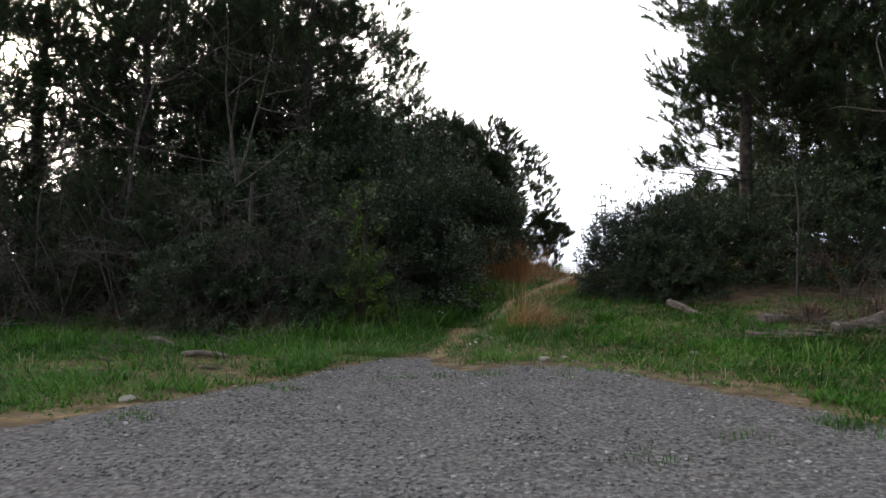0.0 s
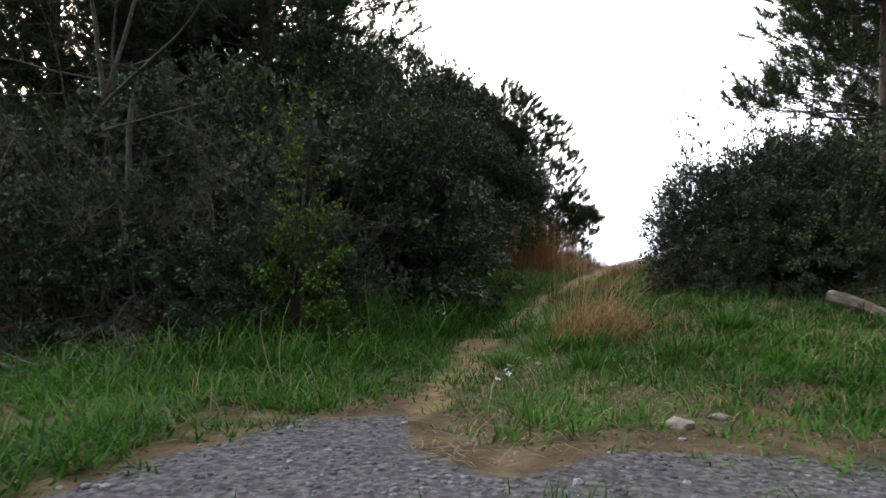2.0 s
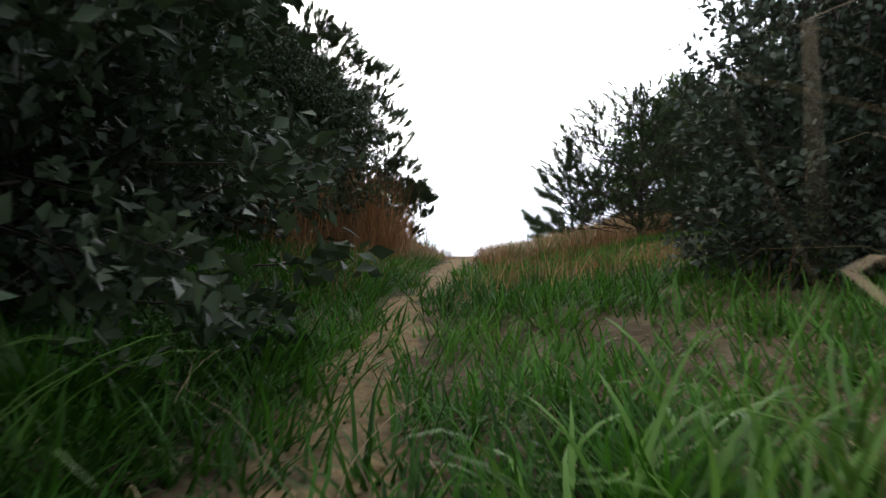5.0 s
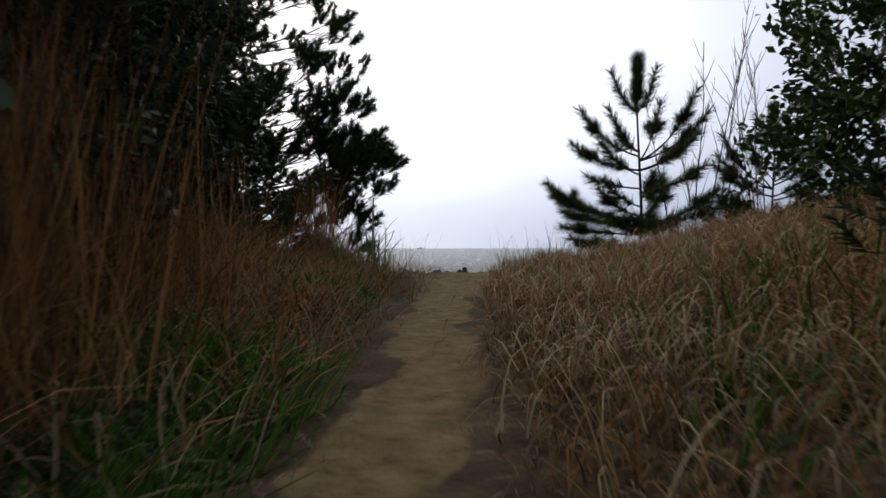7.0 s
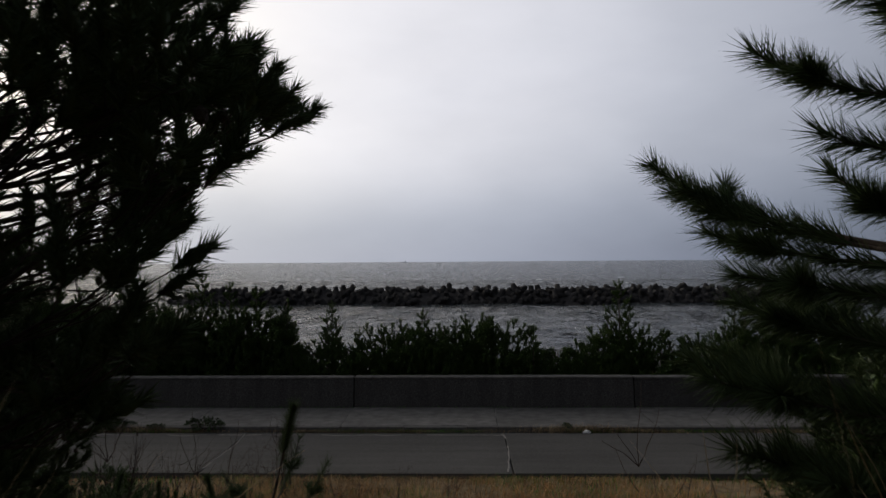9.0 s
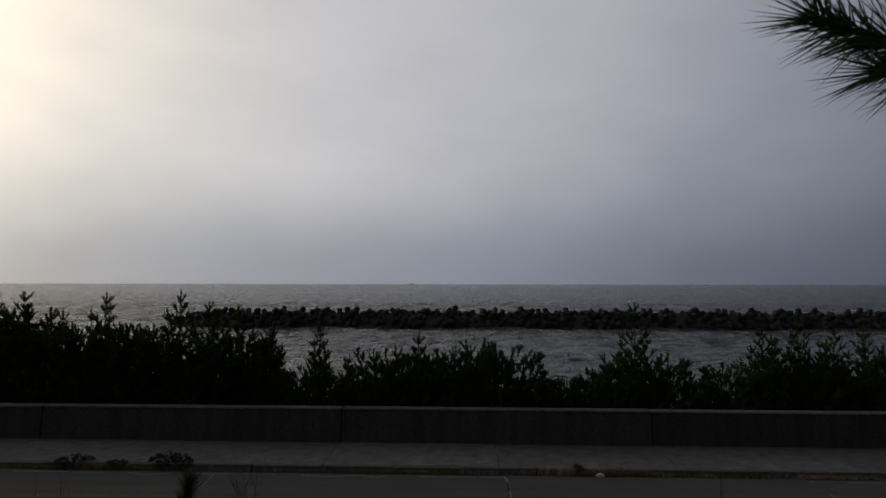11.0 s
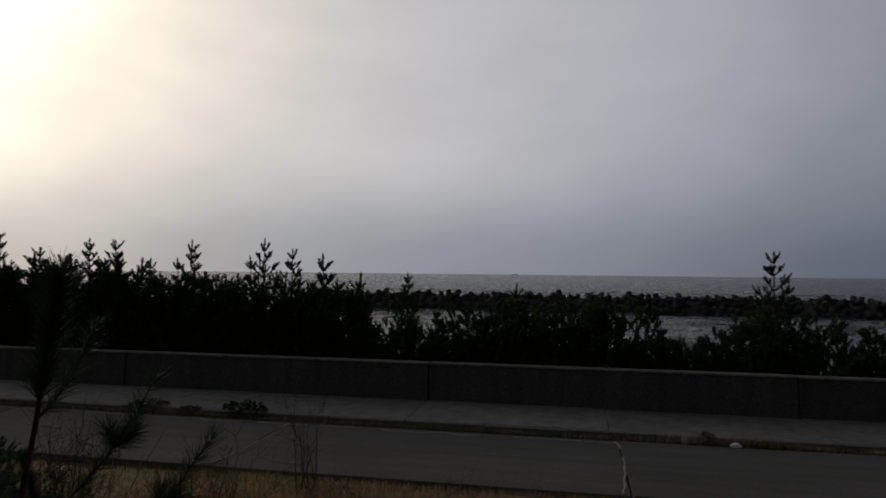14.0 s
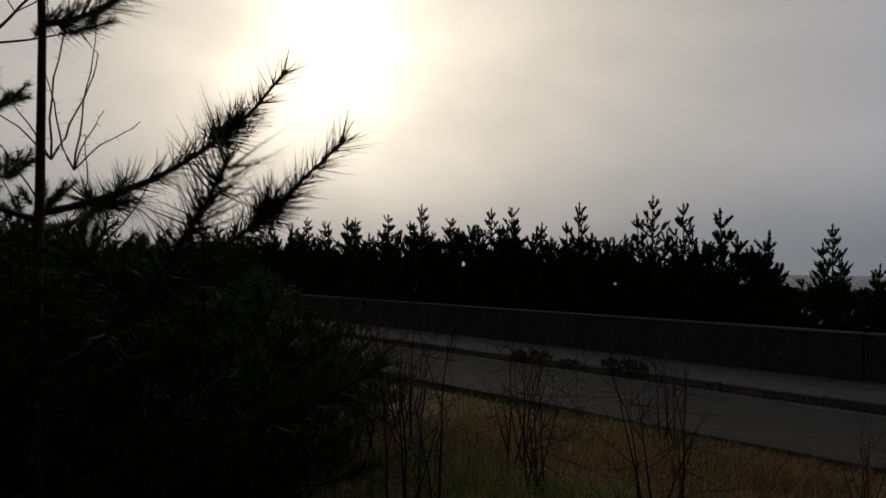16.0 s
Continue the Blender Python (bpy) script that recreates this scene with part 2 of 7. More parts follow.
def ground_material():
    m = bpy.data.materials.new("sandy_soil")
    m.use_nodes = True
    nt = m.node_tree
    N, L = nt.nodes.new, nt.links.new
    bsdf = nt.nodes["Principled BSDF"]
    co = N("ShaderNodeTexCoord")

    def noisy(scale, stops, detail=6):
        nz = N("ShaderNodeTexNoise"); nz.inputs["Scale"].default_value = scale; nz.inputs["Detail"].default_value = detail
        L(co.outputs["Object"], nz.inputs["Vector"])
        r = N("ShaderNodeValToRGB")
        while len(r.color_ramp.elements) < len(stops):
            r.color_ramp.elements.new(0.5)
        for i, (e, c) in enumerate(zip(r.color_ramp.elements, stops)):
            e.position, e.color = 0.32 + 0.36 * i / (len(stops) - 1), (*c, 1)
        L(nz.outputs["Fac"], r.inputs[0])
        return r.outputs[0]

    soil = noisy(6.0, [(0.078, 0.056, 0.03), (0.13, 0.095, 0.052), (0.20, 0.15, 0.086)], 9)
    sand = noisy(14.0, [(0.21, 0.145, 0.066), (0.30, 0.21, 0.098), (0.38, 0.277, 0.137)], 10)
    grav = noisy(38.0, [(0.058, 0.055, 0.053), (0.115, 0.11, 0.107), (0.21, 0.202, 0.193)], 4)
    col = soil
    for attr, layer in (("sandy", sand), ("gravelly", grav)):
        a = N("ShaderNodeAttribute"); a.attribute_name = attr
        edge = N("ShaderNodeTexNoise"); edge.inputs["Scale"].default_value = 9.0; edge.inputs["Detail"].default_value = 5
        L(co.outputs["Object"], edge.inputs["Vector"])
        s = N("ShaderNodeMath"); s.operation = "MULTIPLY_ADD"; s.inputs[1].default_value = 0.9; s.inputs[2].default_value = -0.45
        L(edge.outputs["Fac"], s.inputs[0])
        ad = N("ShaderNodeMath"); ad.operation = "ADD"; L(a.outputs["Fac"], ad.inputs[0]); L(s.outputs[0], ad.inputs[1])
        st = N("ShaderNodeMapRange"); st.inputs["From Min"].default_value = 0.35; st.inputs["From Max"].default_value = 0.65; st.interpolation_type = "SMOOTHSTEP"
        L(ad.outputs[0], st.inputs["Value"])
        mx = N("ShaderNodeMix"); mx.data_type = "RGBA"
        L(st.outputs[0], mx.inputs["Factor"]); L(col, mx.inputs["A"]); L(layer, mx.inputs["B"])
        col = mx.outputs["Result"]
    L(col, bsdf.inputs["Base Color"])
    bsdf.inputs["Roughness"].default_value = 0.95
    bsdf.inputs["Specular IOR Level"].default_value = 0.15
    bn = N("ShaderNodeTexNoise"); bn.inputs["Scale"].default_value = 45; bn.inputs["Detail"].default_value = 5
    L(co.outputs["Object"], bn.inputs["Vector"])
    bp = N("ShaderNodeBump"); bp.inputs["Strength"].default_value = 0.8; bp.inputs["Distance"].default_value = 0.02
    L(bn.outputs["Fac"], bp.inputs["Height"]); L(bp.outputs[0], bsdf.inputs["Normal"])
    return m


def water_material():
    m = bpy.data.materials.new("grey_sea_water")
    m.use_nodes = True
    nt = m.node_tree
    N, L = nt.nodes.new, nt.links.new
    bsdf = nt.nodes["Principled BSDF"]
    bsdf.inputs["IOR"].default_value = 1.33
    bsdf.inputs["Specular IOR Level"].default_value = 0.3
    co = N("ShaderNodeTexCoord")
    # gusts roughen the surface in streaks; paler colour there paints wave glitter and foam
    gm = N("ShaderNodeMapping"); gm.inputs["Scale"].default_value = (0.5, 0.07, 1)
    L(co.outputs["Object"], gm.inputs["Vector"])
    gust = N("ShaderNodeTexNoise"); gust.inputs["Scale"].default_value = 0.7; gust.inputs["Detail"].default_value = 6; gust.inputs["Roughness"].default_value = 0.7
    L(gm.outputs[0], gust.inputs["Vector"])
    gr = N("ShaderNodeMapRange"); gr.inputs["From Min"].default_value = 0.36; gr.inputs["From Max"].default_value = 0.64
    gr.inputs["To Min"].default_value = 0.04; gr.inputs["To Max"].default_value = 0.34
    L(gust.outputs["Fac"], gr.inputs["Value"]); L(gr.outputs[0], bsdf.inputs["Roughness"])
    gc = N("ShaderNodeValToRGB")
    gc.color_ramp.elements[0].position, gc.color_ramp.elements[0].color = 0.38, (0.012, 0.017, 0.02, 1)
    gc.color_ramp.elements[1].position, gc.color_ramp.elements[1].color = 0.68, (0.075, 0.088, 0.095, 1)
    L(gust.outputs["Fac"], gc.inputs[0]); L(gc.outputs[0], bsdf.inputs["Base Color"])
    prev = None
    for sx, sy, sc, dist in ((0.5, 0.3, 0.07, 12.0), (0.6, 0.7, 0.22, 6.5), (0.6, 1.0, 0.8, 3.0), (0.9, 1.0, 2.4, 0.6)):
        mp = N("ShaderNodeMapping"); mp.inputs["Scale"].default_value = (sx, sy, 1)
        L(co.outputs["Object"], mp.inputs["Vector"])
        nz = N("ShaderNodeTexNoise"); nz.inputs["Scale"].default_value = sc; nz.inputs["Detail"].default_value = 5
        L(mp.outputs[0], nz.inputs["Vector"])
        bp = N("ShaderNodeBump"); bp.inputs["Strength"].default_value = 0.9; bp.inputs["Distance"].default_value = dist
        L(nz.outputs["Fac"], bp.inputs["Height"])
        if prev:
            L(prev.outputs[0], bp.inputs["Normal"])
        prev = bp
    L(prev.outputs[0], bsdf.inputs["Normal"])
    return m


SOIL = ground_material()
WATER = water_material()

# ---------------------------------------------------------------- mesh helpers
rng = np.random.default_rng(7)


def mesh_of(name, verts, faces, mat, smooth=False):
    """A mesh from arrays: verts (n, 3) and faces (m, 3) or (m, 4)."""
    verts, faces = np.asarray(verts, np.float32), np.asarray(faces, np.int32)
    me = bpy.data.meshes.new(name)
    k = faces.shape[1]
    me.vertices.add(len(verts)); me.vertices.foreach_set("co", verts.ravel())
    me.loops.add(faces.size); me.loops.foreach_set("vertex_index", faces.ravel())
    me.polygons.add(len(faces)); me.polygons.foreach_set("loop_start", np.arange(0, faces.size, k, dtype=np.int32))
    me.update(calc_edges=True)
    if smooth:
        me.polygons.foreach_set("use_smooth", np.ones(len(faces), bool))
    if mat:
        me.materials.append(mat)
    return me


def bm_mesh(name, bm, mat, smooth=False):
    me = bpy.data.meshes.new(name)
    bm.to_mesh(me); bm.free()
    if smooth:
        me.polygons.foreach_set("use_smooth", np.ones(len(me.polygons), bool))
    me.materials.append(mat)
    return me


def part(name, me, parent, label="", m=None):
    ob = new(name, me)
    if m is not None:
        ob.matrix_basis = m
    ob.parent = parent
    return tagged(ob, label) if label else ob


def thing(name, label, category, m, group="", kind=""):
    ob = new(name)
    ob.empty_display_size = 0.2
    ob.matrix_basis = m
    return tagged(ob, label, category, group, kind)


def unit(v):
    return v / np.maximum(1e-9, np.linalg.norm(v, axis=-1, keepdims=True))


def smooth01(x, a, b):
    t = np.clip((np.asarray(x, float) - a) / (np.asarray(b) - a), 0, 1)
    return t * t * (3 - 2 * t)


def lumps(x, y, s, seed=0.0):
    """Cheap smooth ripples between about -1 and 1."""
    x, y = np.asarray(x, float) * s + seed * 3.1, np.asarray(y, float) * s - seed * 1.7
    return (np.sin(x + 1.3 * np.sin(0.7 * y)) + np.sin(1.31 * y + 1.1 * np.sin(0.9 * x + 2)) + 0.6 * np.sin(2.3 * x + 1.7 * y) + 0.5 * np.sin(2.9 * y - 1.9 * x + 1)) / 2.6


class Tubes:
    """Collects tapered tubes (twigs, limbs, trunks) into one mesh."""

    def __init__(self):
        self.v, self.f, self.n = [], [], 0

    def add(self, pts, radii, sides=5):
        pts, radii = np.asarray(pts, float), np.asarray(radii, float)
        d = unit(np.gradient(pts, axis=0))
        up = np.where(np.abs(d[:, 2:3]) > 0.9, np.array([[1.0, 0, 0]]), np.array([[0, 0, 1.0]]))
        a = unit(np.cross(d, up)); b = np.cross(d, a)
        th = np.arange(sides) * 2 * np.pi / sides
        ring = pts[:, None] + radii[:, None, None] * (np.cos(th)[None, :, None] * a[:, None] + np.sin(th)[None, :, None] * b[:, None])
        k = len(pts)
        i = np.arange(k - 1)[:, None] * sides + np.arange(sides)[None]
        j = np.arange(k - 1)[:, None] * sides + (np.arange(sides)[None] + 1) % sides
        self.v.append(ring.reshape(-1, 3)); self.f.append(np.stack([i, j, j + sides, i + sides], -1).reshape(-1, 4) + self.n)
        self.n += k * sides

    def mesh(self, name, mat):
        return mesh_of(name, np.concatenate(self.v), np.concatenate(self.f), mat, True)


def curve_pts(p0, d0, length, n, bend, wobble, r):
    """A wandering line from p0 along d0; bend pulls it up (or down)."""
    pts, p, d = [np.array(p0, float)], np.array(p0, float), unit(np.array(d0, float))
    for _ in range(n):
        d = unit(d + np.array([0, 0, bend / n]) + r.normal(0, wobble, 3))
        p = p + d * length / n
        pts.append(p)
    return np.array(pts), d


def needles(shoots, count, length, width, r, spread=0.75, core=0.0):
    """Bottle-brush needles: thin triangles round each shoot (base, direction, length)."""
    P = np.repeat(np.array([s[0] for s in shoots]), count, 0)
    D = unit(np.repeat(np.array([s[1] for s in shoots]), count, 0))
    S = np.repeat(np.array([s[2] for s in shoots]), count)
    n = len(P)
    u = r.random(n) ** 0.8
    root = P + D * (S * u)[:, None]
    side = unit(np.cross(D, r.normal(0, 1, (n, 3))))
    ang = spread * (1.15 - 0.55 * u) * r.uniform(0.7, 1.2, n)
    dirn = unit(D * np.cos(ang)[:, None] + side * np.sin(ang)[:, None] + np.array([0, 0, 0.06]))
    ln = length * r.uniform(0.7, 1.1, n)
    tip = root + dirn * ln[:, None] + np.array([0, 0, -0.06]) * (ln * r.random(n))[:, None]
    w = unit(np.cross(dirn, r.normal(0, 1, (n, 3)))) * width / 2
    V = np.stack([root - w, root + w, tip], 1).reshape(-1, 3)
    F = np.arange(3 * n).reshape(-1, 3)
    if core:
        # the crowded needle bases along each shoot, as a slim spindle
        B = np.array([s[0] for s in shoots], float); A = unit(np.array([s[1] for s in shoots], float)); Ls = np.array([s[2] for s in shoots])[:, None]
        sx = unit(np.cross(A, unit(r.normal(0, 1, A.shape)))); sy = np.cross(A, sx)
        rc = core * r.uniform(0.7, 1.3, (len(B), 1))
        m = B + A * Ls * 0.6
        W = np.stack([B, m + sx * rc, m + sy * rc, m - sx * rc, m - sy * rc, B + A * (Ls + 0.3 * length)], 1).reshape(-1, 3)
        k = np.array([[0, 2, 1], [0, 3, 2], [0, 4, 3], [0, 1, 4], [5, 1, 2], [5, 2, 3], [5, 3, 4], [5, 4, 1]])
        F = np.concatenate([F, (np.arange(len(B))[:, None, None] * 6 + k[None] + len(V)).reshape(-1, 3)])
        V = np.concatenate([V, W])
    return V, F


def leaves(P, D, length, width, r, fold=0.25):
    """Leaf blades (4 corner diamonds of two triangles, folded on the midrib) at P along D."""
    n = len(P)
    D = unit(D)
    side = unit(np.cross(D, unit(r.normal(0, 1, (n, 3)) + np.array([0, 0, 1.2]))))
    nrm = np.cross(side, D)
    ln = length * r.uniform(0.6, 1.2, n)[:, None]
    wd = width * r.uniform(0.7, 1.2, n)[:, None] / 2
    mid = P + D * ln * 0.5
    V = np.stack([P, mid + side * wd + nrm * wd * fold, P + D * ln - nrm * ln * 0.08, mid - side * wd + nrm * wd * fold], 1).reshape(-1, 3)
    i = np.arange(n)[:, None] * 4
    F = np.concatenate([i + np.array([[0, 1, 2]]), i + np.array([[0, 2, 3]])], 0)
    return V, F


def blades(P, h, lean, width, r, droop=0.5, wind=None, segs=3, away=None):
    """Grass blades: tapering, arching strips rooted at P. wind: a common lean."""
    n = len(P)
    h = np.broadcast_to(h, n) * r.uniform(0.55, 1.15, n)
    a = r.uniform(0, 2 * np.pi, n) if away is None else away + r.normal(0, 0.5, n)
    out = np.stack([np.cos(a), np.sin(a), np.zeros(n)], 1) * (lean * r.uniform(0.1, 1.0, n))[:, None]
    if wind is not None:
        out = out + np.asarray(wind)[None] * r.uniform(0.3, 1.2, n)[:, None]
    side = unit(np.stack([-np.sin(a), np.cos(a), np.zeros(n)], 1) + r.normal(0, 0.5, (n, 3)) * np.array([1, 1, 0.1])) * (width / 2)
    V = []
    for k in range(segs + 1):
        t = k / segs
        c = P + out * (h * t ** 1.7)[:, None] + np.array([0, 0, 1.0]) * (h * (t - droop * 0.55 * t ** 3 * np.linalg.norm(out, axis=1)))[:, None]
        wk = (1 - t) ** 0.6 if k < segs else 0
        if k < segs:
            V += [c - side * wk, c + side * wk]
        else:
            V += [c]
    V = np.stack(V, 1)
    m = 2 * segs + 1
    F = []
    for k in range(segs - 1):
        F += [[2 * k, 2 * k + 1, 2 * k + 3], [2 * k, 2 * k + 3, 2 * k + 2]]
    F += [[2 * segs - 2, 2 * segs - 1, 2 * segs]]
    F = (np.arange(n)[:, None, None] * m + np.array(F)[None]).reshape(-1, 3)
    return V.reshape(-1, 3), F


def curly(P, length, width, r, lean=0.6, curl=1.6, wind=None, segs=4, away=None):
    """Grass blades that rise from P, bend over more and more and wander a little."""
    n = len(P)
    L = np.broadcast_to(length, n) * r.uniform(0.6, 1.2, n)
    a = r.uniform(0, 2 * np.pi, n) if away is None else away + r.normal(0, 0.6, n)
    pitch = lean * r.uniform(0.15, 1.0, n) ** 0.7
    bend = curl * r.uniform(0.3, 1.2, n)
    c, V = np.array(P, float), []
    for k in range(segs + 1):
        side = np.stack([-np.sin(a), np.cos(a), 0.25 * np.sin(3 * a)], 1) * (width / 2)
        wk = (1 - k / segs) ** 0.55
        V += [c - side * wk, c + side * wk] if k < segs else [c]
        d = np.stack([np.sin(pitch) * np.cos(a), np.sin(pitch) * np.sin(a), np.cos(pitch)], 1)
        if wind is not None:
            d = unit(d + np.asarray(wind)[None] * (k / segs))
        c = c + d * (L / segs)[:, None]
        pitch = np.minimum(pitch + bend * (0.4 + 1.2 * k / segs) / segs, 2.5)
        a = a + r.normal(0, 0.22, n)
    V = np.stack(V, 1)
    F = []
    for k in range(segs - 1):
        F += [[2 * k, 2 * k + 1, 2 * k + 3], [2 * k, 2 * k + 3, 2 * k + 2]]
    F += [[2 * segs - 2, 2 * segs - 1, 2 * segs]]
    F = (np.arange(n)[:, None, None] * (2 * segs + 1) + np.array(F)[None]).reshape(-1, 3)
    return V.reshape(-1, 3), F


def straws(P, length, width, r):
    """Thin dead blades lying almost flat on the ground at P."""
    n = len(P)
    a, L = r.uniform(0, 6.283, n), length * r.uniform(0.4, 1.3, n)
    d = np.stack([np.cos(a), np.sin(a), r.normal(0, 0.08, n)], 1) * L[:, None] / 2
    side = np.stack([-np.sin(a), np.cos(a), np.zeros(n)], 1) * (width / 2)
    mid = P + side * r.normal(0, 6, n)[:, None] + np.array([0, 0, 0.006])
    V = np.stack([P - d, mid - side, mid + side, P + d], 1).reshape(-1, 3)
    F = (np.arange(n)[:, None, None] * 4 + np.array([[0, 1, 2], [1, 3, 2]])[None]).reshape(-1, 3)
    return V, F


def tufts(C, per, size, h, lean, width, r, droop=0.8, wind=None, segs=2):
    """Grass in tufts: per blades round each root in C, arching outwards; tufts differ in height."""
    n = len(C)
    off = r.normal(0, 1, (n, per, 2)) * (size * r.uniform(0.5, 1.4, (n, 1, 1)))
    xy = (C[:, None, :2] + off).reshape(-1, 2)
    away = np.arctan2(off[..., 1], off[..., 0]).ravel()
    hh = np.repeat(np.broadcast_to(h, n) * r.uniform(0.5, 1.35, n), per)
    P = np.column_stack([xy, land(xy[:, 0], xy[:, 1]) - 0.008])
    return curly(P, hh * 0.95, width * 1.25, r, 0.6 + 0.45 * lean, 0.4 + 0.8 * droop, wind, segs + 1, away)


def merge(parts):
    V, F, n = [], [], 0
    for v, f in parts:
        V.append(v); F.append(f + n); n += len(v)
    return np.concatenate(V), np.concatenate(F)


# ---------------------------------------------------------------- lie of the land
PROFILE_Y = [-300, 0, 6, 7.5, 9, 10, 12, 14, 17, 19, 20.2, 20.9, 22, 23, 24.5, 26.3, 28, 30, 33, 35.5, 36.3, 43.7, 44.2, 50, 54, 60, 75, 160]
PROFILE_Z = [0.28, 0.28, 0.28, 0.27, 0.31, 0.37, 0.50, 0.65, 0.80, 0.845, 0.86, 0.60, -0.02, -0.62, -1.6, -2.45, -2.95, -3.3, -3.75, -3.95, -4.12, -4.12, -3.55, -3.6, -4.6, -6.6, -9.5, -14]


def path_x(y):
    """The trodden path's middle line."""
    return np.interp(y, [5.5, 7.6, 8.4, 9.0, 9.8, 12, 15.7, 18, 20.2], [-1.35, -1.65, -1.86, -1.95, -2.05, -2.12, -2.10, -2.14, -2.05])


def land(x, y):
    x, y = np.asarray(x, float), np.asarray(y, float)
    z = np.interp(y, PROFILE_Y, PROFILE_Z)
    px = path_x(y)
    d = x - px
    off = smooth01(np.abs(d), 0.22, 0.6)
    up = smooth01(y, 10.5, 14.5) * (1 - smooth01(y, 20.3, 23.0))
    z = z + up * (0.50 * smooth01(d, 0.3, 3.6) + 0.25 * smooth01(-d, 0.4, 2.5))
    near = smooth01(y, 7.4, 9.5) * (1 - smooth01(y, 11.5, 14))
    z = z + near * (0.14 * smooth01(d, 0.4, 2.2) + 0.12 * smooth01(-d, 0.5, 2.5))
    dune = smooth01(y, 7.2, 9) * (1 - smooth01(y, 33, 35.5))
    z = z + off * dune * (0.035 * lumps(x, y, 2.6, 1) + 0.05 * lumps(x, y, 0.8, 2))
    z = z + (1 - off) * 0.0012 * lumps(x, y, 7, 6) * smooth01(y, 7, 8) * (1 - smooth01(y, 19.5, 20.2))
    z = z - (1 - off) * 0.045 * smooth01(y, 7, 8.5) * (1 - smooth01(y, 19.3, 20.1))
    z = z + 0.012 * lumps(x, y, 3.2, 5) * (1 - smooth01(y, 6.5, 8))
    # the shelf behind the sea wall carries low hummocks
    z = z + 0.12 * lumps(x, y, 0.6, 3) * smooth01(y, 44.5, 46) * (1 - smooth01(y, 49, 53))
    return z


def gravel_edge(x):
    """How far the gravel reaches towards the dune."""
    return np.interp(x, [-9, -4, -2.6, -2.1, -1.95, -1.6, -1.35, -1.0, -0.65, -0.2, 0.25, 0.6, 1.1, 1.6, 3, 8],
                     [1.0, 2.6, 3.9, 5.6, 6.85, 7.1, 6.6, 6.35, 6.85, 7.0, 6.75, 6.25, 6.0, 5.35, 4.4, 3.0])


def gravel_mask(x, y):
    return 1 - smooth01(y - gravel_edge(x) - 0.10 * lumps(x, y, 5, 4), -0.16, 0.16)


def sand_mask(x, y):
    d = np.abs(np.asarray(x) - path_x(y) + 0.07 * lumps(x, y, 3, 7) + 0.06 * lumps(x, y, 9, 3))
    width = np.interp(y, [6.3, 7.2, 8.0, 9, 10, 13, 17, 18.7, 19.5, 20.4], [0.04, 0.13, 0.14, 0.17, 0.12, 0.075, 0.11, 0.14, 0.32, 0.55])
    m = (1 - smooth01(d, width * 0.5, width * 1.7)) * smooth01(y, 6.2, 7.2) * (1 - smooth01(y, 20.6, 21.4)) * np.interp(y, [7, 8, 10, 14], [0.45, 0.66, 0.6, 1.0])
    # bare strip along the gravel's edge
    g = np.asarray(y) - gravel_edge(x)
    left = (1 - smooth01(np.abs(g - 0.22 - 0.14 * lumps(x, y, 1.6, 8)), 0.05, 0.34)) * (1 - smooth01(x, -1.6, -0.9)) * (0.08 + 0.42 * smooth01(lumps(x, y, 1.9, 18), -0.4, 0.5))
    right = (1 - smooth01(np.abs(g - 0.1), 0.05, 0.22)) * 0.12 * smooth01(lumps(x, y, 2.2, 9), -0.2, 0.5)
    return np.maximum(m, np.maximum(left, right))


def spaced(stops):
    """Grid lines: (end, step) runs laid end to end."""
    out, at = [stops[0]], stops[0]
    for end, step in stops[1:]:
        k = max(1, int(round((end - at) / step)))
        out += list(np.linspace(at, end, k + 1)[1:])
        at = end
    return np.array(out)


def sheet(name, xs, ys, zfun, mat):
    X, Y = np.meshgrid(xs, ys)
    V = np.stack([X, Y, zfun(X, Y)], -1).reshape(-1, 3)
    nx = len(xs)
    i = (np.arange(len(ys) - 1)[:, None] * nx + np.arange(nx - 1)[None]).ravel()
    F = np.stack([i, i + 1, i + nx + 1, i + nx], 1)
    return mesh_of(name, V, F, mat, True), V


gx = spaced([-600, (-60, 60), (-16, 4), (-6, 0.25), (4, 0.07), (10, 0.4), (40, 4), (600, 60)])
gy = spaced([-600, (-20, 60), (1, 1.5), (5, 0.2), (12, 0.06), (21.5, 0.08), (36, 0.3), (36.6, 0.15), (43.6, 2), (44.4, 0.1), (60, 0.6), (160, 10)])
me, V = sheet("ground", gx, gy, land, SOIL)
for attr, values in (("sandy", sand_mask(V[:, 0], V[:, 1])), ("gravelly", gravel_mask(V[:, 0], V[:, 1]))):
    a = me.attributes.new(attr, "FLOAT", "POINT")
    a.data.foreach_set("value", values.astype(np.float32))
ground = tagged(new("ground", me), "sandy dune ground with a trodden path and a gravel patch", "ground", kind="structure")


def sea_swell(x, y):
    far = 1 - smooth01(y, 150, 900)
    return -7.0 + far * (0.30 * lumps(x * 0.5, y, 0.42, 2) + 0.20 * lumps(x * 0.6, y, 1.1, 5)) * smooth01(y, 60, 90)


me, _ = sheet("sea", spaced([-4800, (-300, 300), (-150, 6), (190, 2.2), (400, 20), (4800, 300)]), spaced([52, (120, 2), (300, 0.9), (500, 4), (1200, 60), (4950, 500)]), sea_swell, WATER)
tagged(new("water", me), "choppy grey sea under an overcast evening sky", "sea", kind="structure")

# ---------------------------------------------------------------- road, pavement, sea wall


